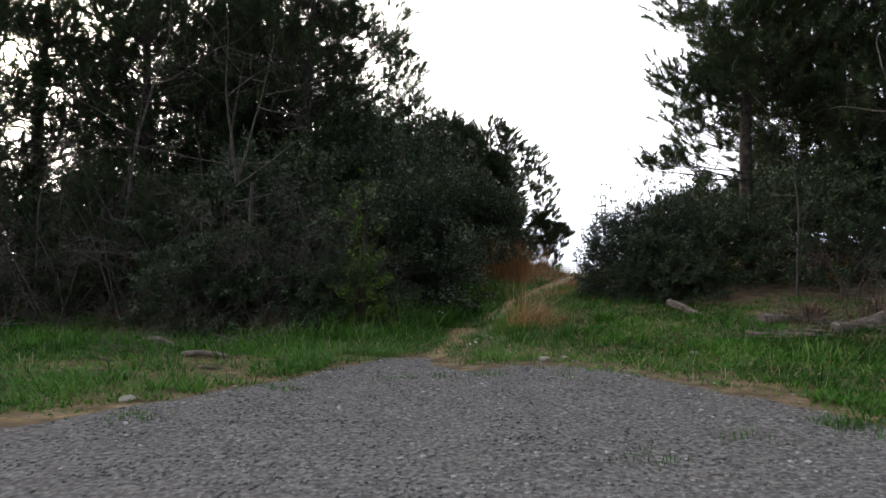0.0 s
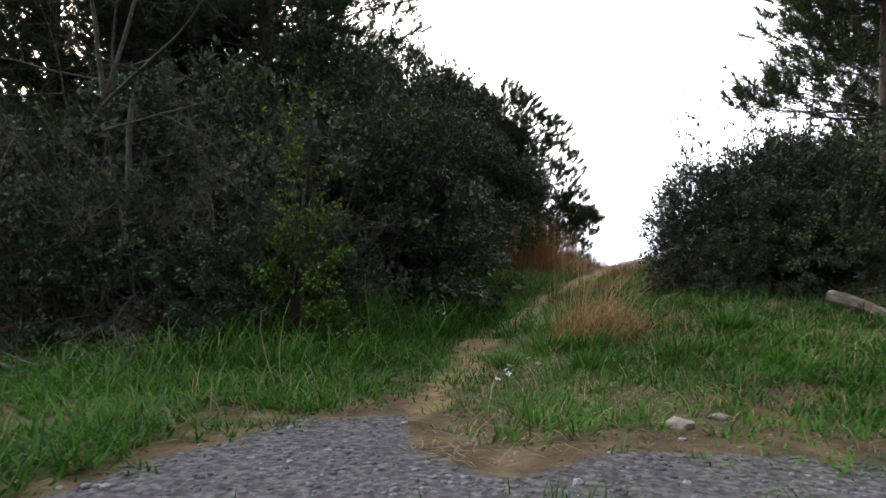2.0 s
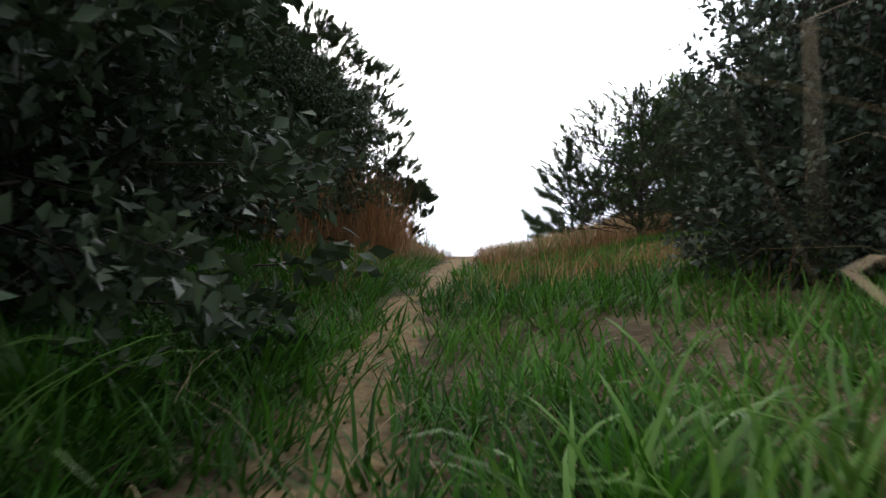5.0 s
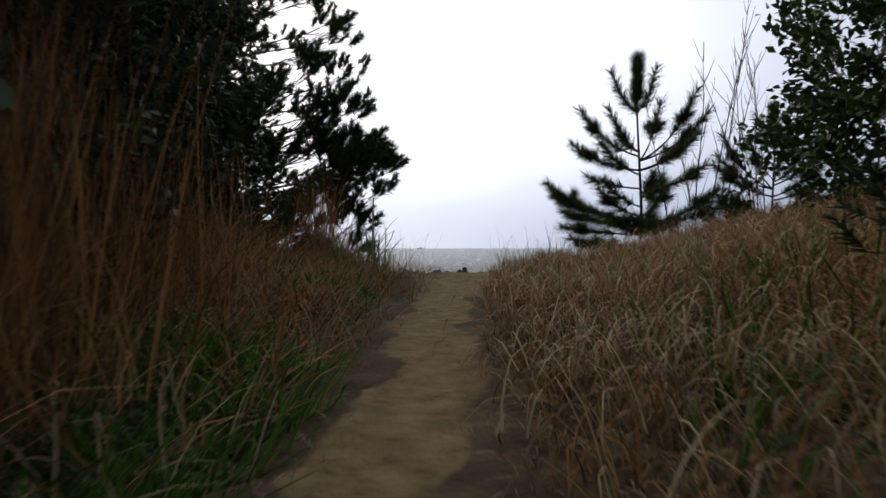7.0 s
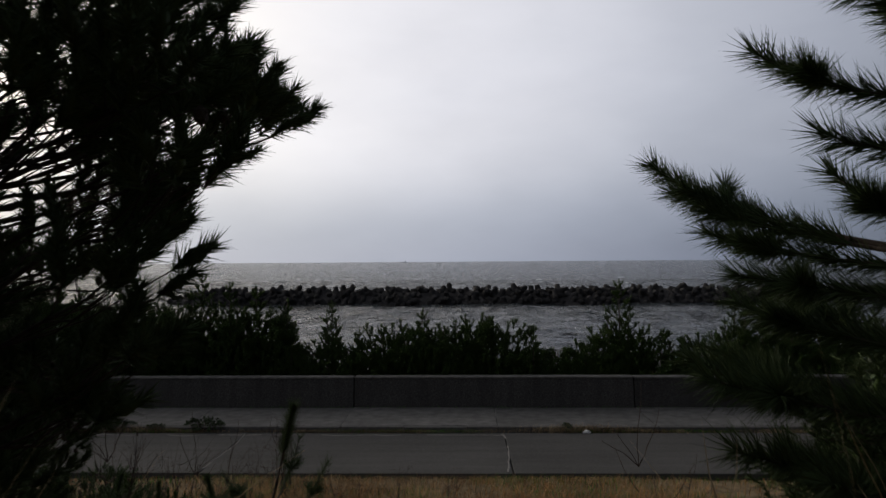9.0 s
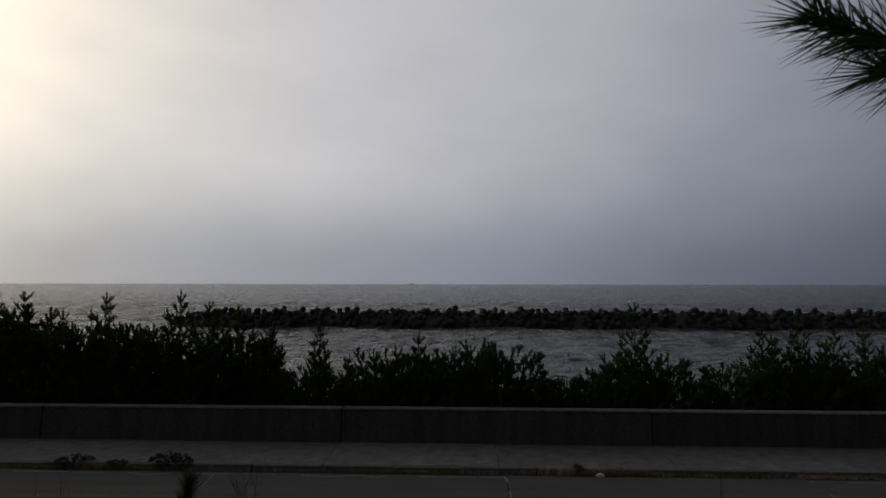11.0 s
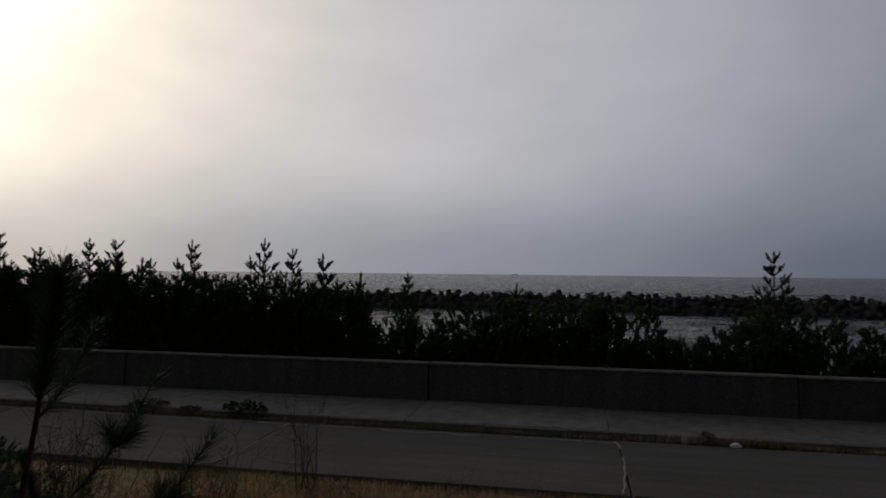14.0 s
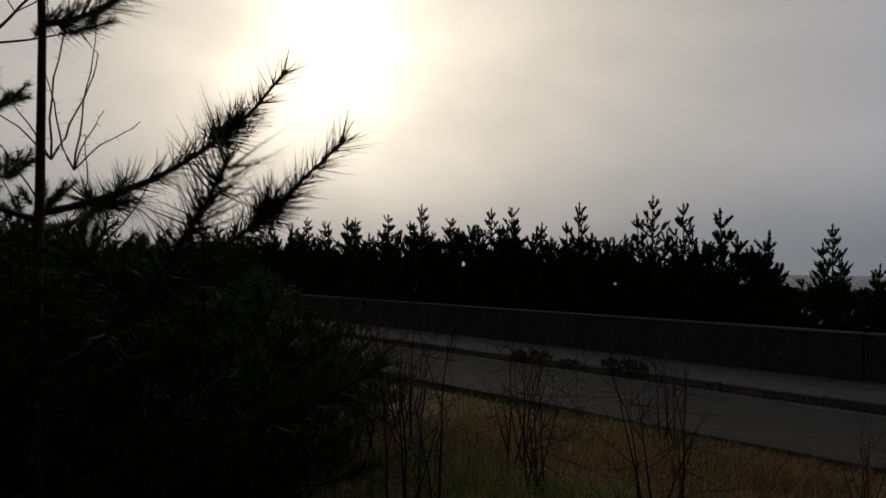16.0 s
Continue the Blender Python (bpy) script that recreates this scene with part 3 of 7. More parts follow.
def box_mesh(name, sx, sy, sz, mat, bevel=0.015, batter=0.0):
    """A slab with eased edges, its base centred at the origin; batter slopes its -y face back."""
    bm = bmesh.new()
    bmesh.ops.create_cube(bm, size=1.0)
    for v in bm.verts:
        v.co = Vector((v.co.x * sx, v.co.y * sy, (v.co.z + 0.5) * sz))
        if v.co.y < 0 and v.co.z > sz * 0.5:
            v.co.y += batter
    if bevel:
        bmesh.ops.bevel(bm, geom=list(bm.edges), offset=bevel, segments=1, affect="EDGES")
    return bm_mesh(name, bm, mat)


WALL_Y, WALL_BASE, WALL_TOP = 43.40, -3.87, -2.80
JOINTS = [-6.03 + 10.0 * k for k in range(-7, 12)]
sea_wall = tagged(new("wall_sea"), "long low weathered concrete sea wall with vertical joints", "sea wall", kind="structure")
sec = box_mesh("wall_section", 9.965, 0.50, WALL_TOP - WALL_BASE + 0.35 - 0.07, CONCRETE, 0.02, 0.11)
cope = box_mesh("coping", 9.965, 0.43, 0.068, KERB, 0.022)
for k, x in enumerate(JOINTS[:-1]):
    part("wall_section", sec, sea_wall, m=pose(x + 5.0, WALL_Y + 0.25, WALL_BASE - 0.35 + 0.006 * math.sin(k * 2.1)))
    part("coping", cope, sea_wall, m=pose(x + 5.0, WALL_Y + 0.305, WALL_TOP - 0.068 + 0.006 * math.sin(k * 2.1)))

pavement = tagged(new("pavement"), "narrow concrete pavement along the sea wall", "pavement", kind="structure")
slab = box_mesh("paving_slab", 4.985, 2.62, 0.30, PAVING, 0.012)
for k in range(38):
    part("paving_slab", slab, pavement, m=pose(-76.03 + 5.0 * k + 2.5, 42.08, -4.165 + 0.007 * math.sin(k * 3.7), 0, 0, 0.03 * math.sin(k * 1.9)))

kerbs = tagged(new("kerb"), "row of pale concrete kerb stones beside the road", "kerb", kind="structure")
kb = box_mesh("kerb_stone", 1.985, 0.16, 0.36, KERB, 0.02)
for k in range(95):
    part("kerb_stone", kb, kerbs, m=pose(-76 + 2.0 * k + 1, 40.66 + 0.01 * math.sin(k * 1.7), -4.215 + 0.008 * math.sin(k * 2.9), 0, 0.15 * math.sin(k * 5.1), 0.25 * math.sin(k * 2.3)))

road = tagged(new("road"), "worn grey concrete road with pale cracked joints", "road", kind="structure")
rs = box_mesh("road_slab", 7.97, 3.86, 0.25, ROAD, 0.012)
for k in range(24):
    part("road_slab", rs, road, m=pose(-0.86 - 12 * 8.0 + 8.0 * k + 4.0, 38.32, -4.225 + 0.006 * math.sin(k * 2.2)))
# the gutter strip between road and kerb
gt = box_mesh("gutter_stone", 3.98, 0.26, 0.25, CONCRETE, 0.01)
for k in range(48):
    part("gutter_stone", gt, road, m=pose(-96 + 4.0 * k + 2, 40.40, -4.27 + 0.006 * math.sin(k * 1.3), 0, 0, 0.2 * math.sin(k * 3.1)))


def crack(name, pts, width, z, parent):
    """A thin raised ridge of pale filler that follows a ragged line."""
    pts = np.array(pts, float)
    t = np.linspace(0, 1, 26)
    s = np.linspace(0, 1, len(pts))
    x, y = np.interp(t, s, pts[:, 0]) + 0.02 * lumps(t * 40, t * 0, 1.0, 3), np.interp(t, s, pts[:, 1]) + 0.015 * lumps(t * 33, t * 0, 1.0, 6)
    d = unit(np.stack([np.gradient(x), np.gradient(y)], 1))
    w = width * (0.6 + 0.4 * np.abs(lumps(t * 25, t * 0, 1.0, 1)))
    V = []
    for sgn, zz in ((-1, z - 0.02), (-0.7, z + 0.003), (0.7, z + 0.003), (1, z - 0.02)):
        V.append(np.stack([x - d[:, 1] * w * sgn, y + d[:, 0] * w * sgn, np.full(26, zz)], 1))
    V = np.stack(V, 1).reshape(-1, 3)
    F = [[4 * i + j, 4 * i + j + 1, 4 * i + j + 5, 4 * i + j + 4] for i in range(25) for j in range(3)]
    part(name, mesh_of(name, V, F, JOINT), parent)


RZ = -3.975
crack("joint_filler", [(-0.98, 36.5), (-0.86, 38.0), (-0.80, 39.5), (-0.92, 40.2)], 0.035, RZ, road)
crack("joint_filler", [(-8.9, 36.5), (-8.8, 39.0), (-8.9, 40.2)], 0.025, RZ, road)
crack("joint_filler", [(7.1, 36.5), (7.15, 38.5), (7.05, 40.2)], 0.022, RZ, road)
crack("joint_filler", [(-1.1, 40.8), (-1.05, 42.0), (-0.95, 43.3)], 0.02, WALL_BASE + 0.005, pavement)
for k in range(34):
    x0, x1 = -34 + 1.62 * k, -34 + 1.62 * k + 1.62 * (0.75 + 0.25 * math.sin(k * 2.7))
    mid = 40.03 + 0.07 * math.sin(k * 1.7)
    crack("edge_chip", [(x0, 40.08), (x0 + 0.4, mid), ((x0 + x1) / 2, mid - 0.02), (x1, 40.1)], 0.022 + 0.022 * math.sin(k * 4.1) ** 2, RZ, road)

# ---------------------------------------------------------------- breakwater


def tetrapod_mesh():
    bm = bmesh.new()
    dirs = [Vector((0, 0, 1))] + [Vector((math.cos(a) * 0.943, math.sin(a) * 0.943, -0.333)) for a in (0.5, 0.5 + 2.094, 0.5 + 4.189)]
    for d in dirs:
        q = d.to_track_quat("Z", "Y").to_matrix().to_4x4()
        m = q @ Matrix.Translation((0, 0, 0.68))
        bmesh.ops.create_cone(bm, cap_ends=True, segments=10, radius1=0.72, radius2=0.50, depth=1.36, matrix=m)
        bmesh.ops.create_cone(bm, cap_ends=True, segments=10, radius1=0.50, radius2=0.38, depth=0.10, matrix=q @ Matrix.Translation((0, 0, 1.40)))
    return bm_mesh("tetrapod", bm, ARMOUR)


tet = tetrapod_mesh()
first = None
for row, (yy, zz, step, n0) in enumerate(((146.6, -6.7, 1.50, -26), (147.9, -5.65, 1.50, -26), (149.3, -4.75, 1.56, -24))):
    for k in range(92 if row < 2 else 88):
        x = -58.5 + step * k * 1.12 + rng.uniform(-0.5, 0.5)
        x = x * (1 if x < 80 else 1.0)
        fall = 1.4 * max(0.0, (-50 - x) / 9)
        m = pose(x, yy + rng.uniform(-0.5, 0.5), zz + rng.uniform(-0.3, 0.35) - fall, *rng.uniform(0, 360, 3)) @ Matrix.Scale(rng.uniform(0.82, 0.98), 4)
        if first is None:
            first = tagged(new("tetrapod", tet), "dark weathered concrete tetrapod heaped in a breakwater", "tetrapod", "breakwater tetrapods")
            first.matrix_basis = m
        else:
            o = copy_thing(first, m)
            o.scale = m.to_scale()
core_x = np.linspace(-60, 135, 66)
V = []
for px, pz in ((144.8, -8.2), (147.2, -5.8), (148.8, -4.7), (151.0, -4.5), (154, -8.2)):
    V.append(np.stack([core_x, px + 0.4 * lumps(core_x, core_x * 0, 0.7, 2), pz - 1.5 * np.clip((-53 - core_x) / 7, 0, 2) + 0.2 * lumps(core_x, core_x * 0, 1.1, 4)], 1))
V = np.stack(V, 1).reshape(-1, 3)
F = [[5 * i + j, 5 * i + j + 1, 5 * i + j + 6, 5 * i + j + 5] for i in range(65) for j in range(4)]
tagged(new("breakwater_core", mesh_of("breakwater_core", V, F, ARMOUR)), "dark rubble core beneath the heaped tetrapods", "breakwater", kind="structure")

# ---------------------------------------------------------------- pines


def clump_pine_meshes(seed, H, profile, clumps, per, count, needle, width, shoot, trunk_r, mat, lean=(0.0, 0.0), pad=0.38, base=0.5, cones=0, split=False, extra=(), core=0.012, bare=0, flat=0.5, inner=0.25):
    """Trunk, limbs and crown of a black pine: pads of upturned bristly shoots at the ends of limbs, inside profile [(height, radius), ...]."""
    r = np.random.default_rng(seed)
    trunk, framework, single, shoots = Tubes(), Tubes(), [], []
    n = max(6, int(H / 0.4))
    t = np.linspace(0, 1, n + 1)
    wob = 0.018 * H
    tx = lean[0] * t ** 1.4 + wob * np.sin(t * 5 + seed) * t
    ty = lean[1] * t ** 1.4 + wob * np.cos(t * 4.3 + 2 * seed) * t
    tz = t * H - 0.15
    tr = trunk_r * (1 - t) ** 0.75 + 0.008
    tr[0] *= 1.35
    trunk.add(np.stack([tx, ty, tz], 1), tr, 9)
    pz, pr = np.array([p[0] for p in profile], float), np.array([p[1] for p in profile], float)
    zs = np.linspace(pz[0], pz[-1], 200)
    w = np.cumsum(np.interp(zs, pz, pr) + 0.25)
    w /= w[-1]
    centres = []
    for k in range(clumps):
        z = float(np.interp((k + r.random()) / clumps, w, zs))
        a = 2.39996 * k + r.normal(0, 0.3)
        R = float(np.interp(z, pz, pr)) * (1 + 0.16 * np.sin(3 * a + 1.7 * z + seed)) * (r.uniform(0.86, 1.04) if r.random() > inner else r.uniform(0.35, 0.8))
        centres.append((np.cos(a) * R, np.sin(a) * R, z, 1.0))
    centres += [(x, y, z, k) for x, y, z, k in extra]
    for x, y, z, size in centres:
        ax, ay = np.interp(z, tz, tx), np.interp(z, tz, ty)
        d = math.hypot(x, y)
        z0 = min(max(base, z - 0.32 * d + r.normal(0, 0.08)), H - 0.25)
        p0 = np.array([np.interp(z0, tz, tx), np.interp(z0, tz, ty), z0])
        p2 = np.array([ax + x, ay + y, z])
        mid = p0 * 0.45 + p2 * 0.55
        mid[2] = z0 + 0.2 * (z - z0) + r.normal(0, 0.04)
        m = max(5, int(d / 0.2))
        u = np.linspace(0, 1, m + 1)[:, None]
        pts = p0 * (1 - u) ** 2 + 2 * mid * u * (1 - u) + p2 * u ** 2 + r.normal(0, 0.02, (m + 1, 3)) * np.minimum(1, 4 * u * (1.1 - u))
        limbs = Tubes() if split else framework
        limbs.add(pts, np.linspace(0.006 + 0.007 * d, 0.004, m + 1), 5)
        out = unit(p2 - np.array([ax, ay, z - 0.15 * d]) + 1e-6)
        pr_ = pad * size * r.uniform(0.75, 1.2)
        k = max(4, int(per * size))
        off = unit(r.normal(0, 1, (k, 3))) * (r.random((k, 1)) ** 0.45) * np.array([1, 1, flat]) * pr_
        for o in off:
            e = unit(o / pr_ * 0.75 + out * 0.5 + np.array([0, 0, 0.75]) + r.normal(0, 0.18, 3))
            b = p2 + o
            i = r.integers(max(0, m - 3), m + 1)
            limbs.add([pts[i], (pts[i] + b) / 2 - np.array([0, 0, 0.04]), b], [0.005, 0.004, 0.003], 3)
            shoots.append((b, e, shoot * r.uniform(0.7, 1.2)))
        if split:
            single.append(limbs)
    for k in range(bare):
        z, a = r.uniform(0.6, profile[0][0] + 0.6), r.uniform(0, 6.28)
        pts, e = curve_pts((np.interp(z, tz, tx), np.interp(z, tz, ty), z), (np.cos(a), np.sin(a), r.uniform(-0.1, 0.35)), r.uniform(0.7, 1.7), 7, r.uniform(-0.3, 0.3), 0.13, r)
        framework.add(pts, np.linspace(0.014, 0.003, 8), 4)
        for q in range(6):
            i = r.integers(2, 7)
            sub, _ = curve_pts(pts[i], unit(pts[i] - pts[i - 1]) + r.normal(0, 0.6, 3), r.uniform(0.2, 0.6), 3, 0.1, 0.15, r)
            framework.add(sub, np.linspace(0.005, 0.0018, 4), 3)
    top = np.array([tx[-1], ty[-1], tz[-1]])
    for k in range(4):
        shoots.append((top - np.array([0, 0, 0.12 * k]), np.array([0.35 * np.cos(2 * k), 0.35 * np.sin(2 * k), 1.0]), shoot * 1.4))
    V, F = needles(shoots, count, needle, width, r, 1.0, core)
    res = [("trunk", trunk.mesh("trunk", PINE_BARK)), ("crown", mesh_of("crown", V, F, mat))]
    res += [("limb", q.mesh("limb", PINE_BARK)) for q in single]
    if framework.v:
        res.append(("branch_framework", framework.mesh("branch_framework", PINE_BARK)))
    for i in r.choice(len(shoots), min(cones, len(shoots)), replace=False) if cones else ():
        bm = bmesh.new()
        bmesh.ops.create_icosphere(bm, subdivisions=1, radius=0.028, matrix=Matrix.Translation(Vector(shoots[i][0]) + Vector((0, 0, -0.03))) @ Matrix.Diagonal((1, 1, 1.35, 1)))
        res.append(("pine_cone", bm_mesh("pine_cone", bm, CONE)))
    return res


def plant(name, label, category, meshes, x, y, turn=0.0, scale=1.0, group="", sink=0.0):
    ob = thing(name, label, category, pose(x, y, float(land(x, y)) - sink, 0, 0, turn) @ Matrix.Scale(scale, 4), group)
    crown = ob
    for k, me in meshes:
        made = part(k, me, crown if k == "pine_cone" else ob)
        if k == "crown":
            crown = made
    return ob


def again(ob, x, y, turn, scale, label="", sink=0.0):
    o = copy_thing(ob, pose(x, y, float(land(x, y)) - sink, 0, 0, turn))
    o.scale = (scale, scale, scale)
    return tagged(o, label) if label else o


tall_a = clump_pine_meshes(11, 8.4, [(1.7, 1.3), (2.6, 1.7), (3.6, 2.1), (4.6, 2.25), (5.6, 1.8), (6.6, 1.4), (8.0, 0.5)], 140, 15, 46, 0.125, 0.0145, 0.23, 0.13, PINE, (0.3, -0.2), pad=0.44, base=1.2, bare=16, inner=0.35)
tall_b = clump_pine_meshes(23, 8.2, [(0.7, 0.9), (1.5, 1.2), (2.3, 1.5), (3.4, 1.7), (4.6, 1.5), (5.8, 1.25), (7.0, 0.95), (7.9, 0.4)], 170, 16, 46, 0.125, 0.0145, 0.23, 0.12, PINE, (-0.2, 0.2), pad=0.42, base=0.5, bare=14, inner=0.35)
tall = plant("pine_tree", "tall dark green black pine with bare lower limbs in a thicket", "pine tree", tall_a, -7.0, 13.3, 40, 1.0, "landward pines")
for x, y, a, s in ((-9.7, 11.8, 130, 1.0), (-12.2, 9.8, 250, 1.05), (-13.8, 12.6, 10, 1.1), (-12.5, 16.5, 200, 1.05), (-10.6, 14.6, 70, 1.1), (-15.6, 8.4, 300, 1.1), (-9.2, 16.6, 160, 1.05)):
    again(tall, x, y, a, s)
right_pine = clump_pine_meshes(29, 8.0, [(2.7, 0.7), (3.3, 1.05), (4.0, 1.1), (5.0, 0.85), (6.2, 0.85), (7.6, 0.4)], 120, 16, 54, 0.125, 0.0125, 0.23, 0.11, PINE, (0.1, 0.1), pad=0.38, base=1.5, bare=10, inner=0.3,
                               extra=[(-1.5, -0.2, 1.75, 0.8), (-1.2, -0.3, 1.85, 1.0), (-0.9, -0.1, 1.8, 1.0), (-0.6, -0.5, 1.9, 1.0), (-1.0, 0.4, 1.9, 0.9), (-1.2, -0.1, 3.1, 0.9), (-1.25, -0.1, 3.4, 0.9), (-0.95, -0.1, 2.9, 1.1), (-0.75, -0.2, 2.55, 1.1), (-0.95, 0.0, 3.3, 1.0), (-0.85, 0.1, 2.25, 1.0), (-0.55, -0.2, 3.0, 1.1), (-0.5, -0.1, 2.4, 1.1), (-1.1, -0.2, 2.6, 0.9)])
plant("pine_tree", "tall black pine with layered boughs above a shrub", "pine tree", right_pine, 1.56, 13.3, 0, 1.0, "landward pines")
tall2 = plant("pine_tree", "tall black pine with dense low boughs above shrubs", "pine tree", tall_b, 3.1, 14.6, 200, 1.02, "landward pines")
for x, y, a, s in ((-8.6, 14.8, 20, 1.05), (4.4, 13.4, 75, 1.0), (5.9, 15.6, 300, 1.1), (5.8, 12.2, 160, 1.0), (8.2, 11.0, 30, 1.05), (2.9, 16.8, 260, 0.95), (7.2, 13.6, 100, 1.15)):
    again(tall2, x, y, a, s)

crest = clump_pine_meshes(31, 6.4, [(0.6, 1.1), (1.2, 1.4), (1.9, 2.0), (2.6, 2.05), (3.1, 1.7), (3.7, 1.8), (4.6, 1.75), (5.4, 1.1), (6.1, 0.35)], 205, 14, 110, 0.11, 0.0085, 0.19, 0.10, PINE, (0.1, 0.1), pad=0.30, base=0.3, cones=50, split=True, core=0.026, inner=0.25,
                          extra=[(2.42, -0.7, 2.0, 0.8), (2.2, -0.75, 1.7, 0.8), (2.25, -0.6, 2.6, 0.9), (2.1, -0.7, 2.95, 0.9), (2.3, 0.3, 2.45, 0.8), (2.05, -0.65, 2.3, 1.0), (2.3, -0.85, 2.35, 0.9), (2.15, -0.7, 1.4, 0.6), (1.95, -0.6, 1.15, 0.6), (2.35, 0.0, 2.4, 0.8), (2.2, 0.1, 2.55, 0.8), (2.0, 0.7, 2.65, 0.7), (2.0, 0.65, 2.4, 0.7), (2.0, 0.9, 2.6, 1.0), (2.2, 0.5, 2.5, 0.9)])
bushy = plant("pine_tree", "bushy black pine with upturned shoots on the dune crest", "pine tree", crest, -5.55, 22.6, 0, 1.0, "crest pines")
again(tall2, -5.1, 21.4, 120, 0.52, "slim dense pine beside a bushy one on the crest")
again(bushy, -6.9, 24.5, 40, 0.62, "bushy black pine low behind the crest")
again(bushy, -8.2, 21.4, 130, 0.85, "bushy black pine behind another pine")
again(bushy, -7.7, 23.7, 220, 0.95, "bushy black pine behind another pine")
again(bushy, -6.3, 20.5, 250, 0.74, "bushy black pine behind tall dry grass")
again(bushy, -6.9, 21.8, 80, 0.95, "bushy black pine in a dense stand")


def leader_pine_meshes(seed, H, whorls, brush, count=260, width=0.0042, stem=0.022, needle=0.105, spread=1.0):
    """A young pine from whorls of (height, [(azimuth, length, rise), ...]) below a long brush-like leading shoot."""
    r = np.random.default_rng(seed)
    trunk = Tubes()
    t = np.linspace(0, 1, 14)
    tx, ty = 0.03 * np.sin(4 * t), 0.03 * np.sin(3 * t + 1) - 0.025
    trunk.add(np.stack([tx, ty, t * H - 0.12], 1), stem * (1 - t) ** 0.9 + 0.004, 7)
    out = [("trunk", trunk.mesh("trunk", PINE_BARK))]
    top = np.array([tx[-1], ty[-1], H - 0.12])
    shoots = []
    for k in range(3):
        for s in np.linspace(0.1, 1.0, 4):
            shoots.append((top - np.array([0, 0, brush * s]), np.array([0.01, 0, 1.0]), brush * 0.3))
    for z, limbs in whorls:
        for az, L, rise in limbs:
            a = radians(az)
            m = max(5, int(L / 0.12))
            pts, end = curve_pts((np.interp(z, t * H, tx), np.interp(z, t * H, ty), z - 0.05), np.array([np.cos(a), np.sin(a), rise]), L, m, 0.45, 0.03, r)
            tb = Tubes(); tb.add(pts, np.linspace(0.007 + 0.005 * L, 0.004, m + 1), 5)
            for k in range(1, m + 1):
                f = k / m
                dd = unit(pts[k] - pts[k - 1])
                if f > (0.15 if L < 0.6 else 0.62):
                    shoots.append((pts[k - 1], dd, np.linalg.norm(pts[k] - pts[k - 1]) + (0.08 if k == m else 0.0)))
                if L > 0.6 and 0.3 < f < 0.9 and k % 2 == 0:
                    for sgn in (-1, 1):
                        sd = unit(np.cross(dd, np.array([0, 0, 1.0]))) * sgn
                        sub, _ = curve_pts(pts[k], dd * 0.6 + sd * 0.8 + np.array([0, 0, 0.3]), L * r.uniform(0.2, 0.34), 3, 0.5, 0.05, r)
                        tb.add(sub, np.linspace(0.006, 0.004, 4), 4)
                        shoots.append((sub[1], unit(sub[-1] - sub[1]), 0.24 * r.uniform(0.8, 1.2)))
                        shoots.append((sub[1], unit(sub[-1] - sub[1] + r.normal(0, 0.06, 3) + np.array([0, 0, 0.05])), 0.2 * r.uniform(0.8, 1.2)))
            out.append(("limb", tb.mesh("limb", PINE_BARK)))
    V, F = needles(shoots, count, needle, width, r, spread, 0.008)
    return out + [("crown", mesh_of("crown", V, F, PINE))]


def open_pine_meshes(seed, stem, brush, limbs, count, needle, width):
    """A thin young pine: a bare leaning stem with a brush-like leader, and limbs (height, tip, bare share) that sag and turn up."""
    r = np.random.default_rng(seed)
    stem = np.array(stem, float)
    z = np.linspace(0, stem[-1, 2], 16)
    axis = np.stack([np.interp(z, stem[:, 2], stem[:, 0]), np.interp(z, stem[:, 2], stem[:, 1]), z], 1)
    trunk = Tubes()
    trunk.add(axis, np.linspace(0.024, 0.007, 16), 7)
    out = [("trunk", trunk.mesh("trunk", PINE_BARK))]
    shoots = []
    lead = unit(stem[-1] - stem[-2])
    for s in np.linspace(0.1, 1.0, 26):
        shoots.append((stem[-1] - lead * brush * s, lead, brush * 0.1))
    for h, tip, bare in limbs:
        p0 = np.array([np.interp(h, stem[:, 2], stem[:, 0]), np.interp(h, stem[:, 2], stem[:, 1]), h])
        p2 = np.array(tip, float)
        ctl = p0 * 0.4 + p2 * 0.6
        ctl[2] = p0[2] + 0.22 * (p2[2] - p0[2])
        L = np.linalg.norm(p2 - p0)
        m = max(6, int(L / 0.08))
        u = np.linspace(0, 1, m + 1)[:, None]
        pts = p0 * (1 - u) ** 2 + 2 * ctl * u * (1 - u) + p2 * u ** 2 + r.normal(0, 0.004, (m + 1, 3)) * u
        tb = Tubes(); tb.add(pts, np.linspace(0.007 + 0.006 * L, 0.005, m + 1), 5)
        for k in range(1, m + 1):
            d = unit(pts[k] - pts[k - 1])
            if u[k, 0] > bare:
                shoots.append((pts[k - 1], d, np.linalg.norm(pts[k] - pts[k - 1]) + (0.03 if k == m else 0.0)))
            if L > 0.7 and k == (2 * m) // 3:
                for sgn in (-1, 1):
                    sd = unit(np.cross(d, np.array([0, 0, 1.0]))) * sgn
                    sub, _ = curve_pts(pts[k], d * 0.7 + sd * 0.7 + np.array([0, 0, 0.0]), 0.13 * L, 4, 0.3, 0.04, r)
                    tb.add(sub, np.linspace(0.006, 0.004, 5), 4)
                    for q in range(1, 5):
                        shoots.append((sub[q - 1], sub[q] - sub[q - 1], np.linalg.norm(sub[q] - sub[q - 1])))
        out.append(("limb", tb.mesh("limb", PINE_BARK)))
    V, F = needles(shoots, count, needle, width, r, 0.95, 0.006)
    return out + [("crown", mesh_of("crown", V, F, PINE))]


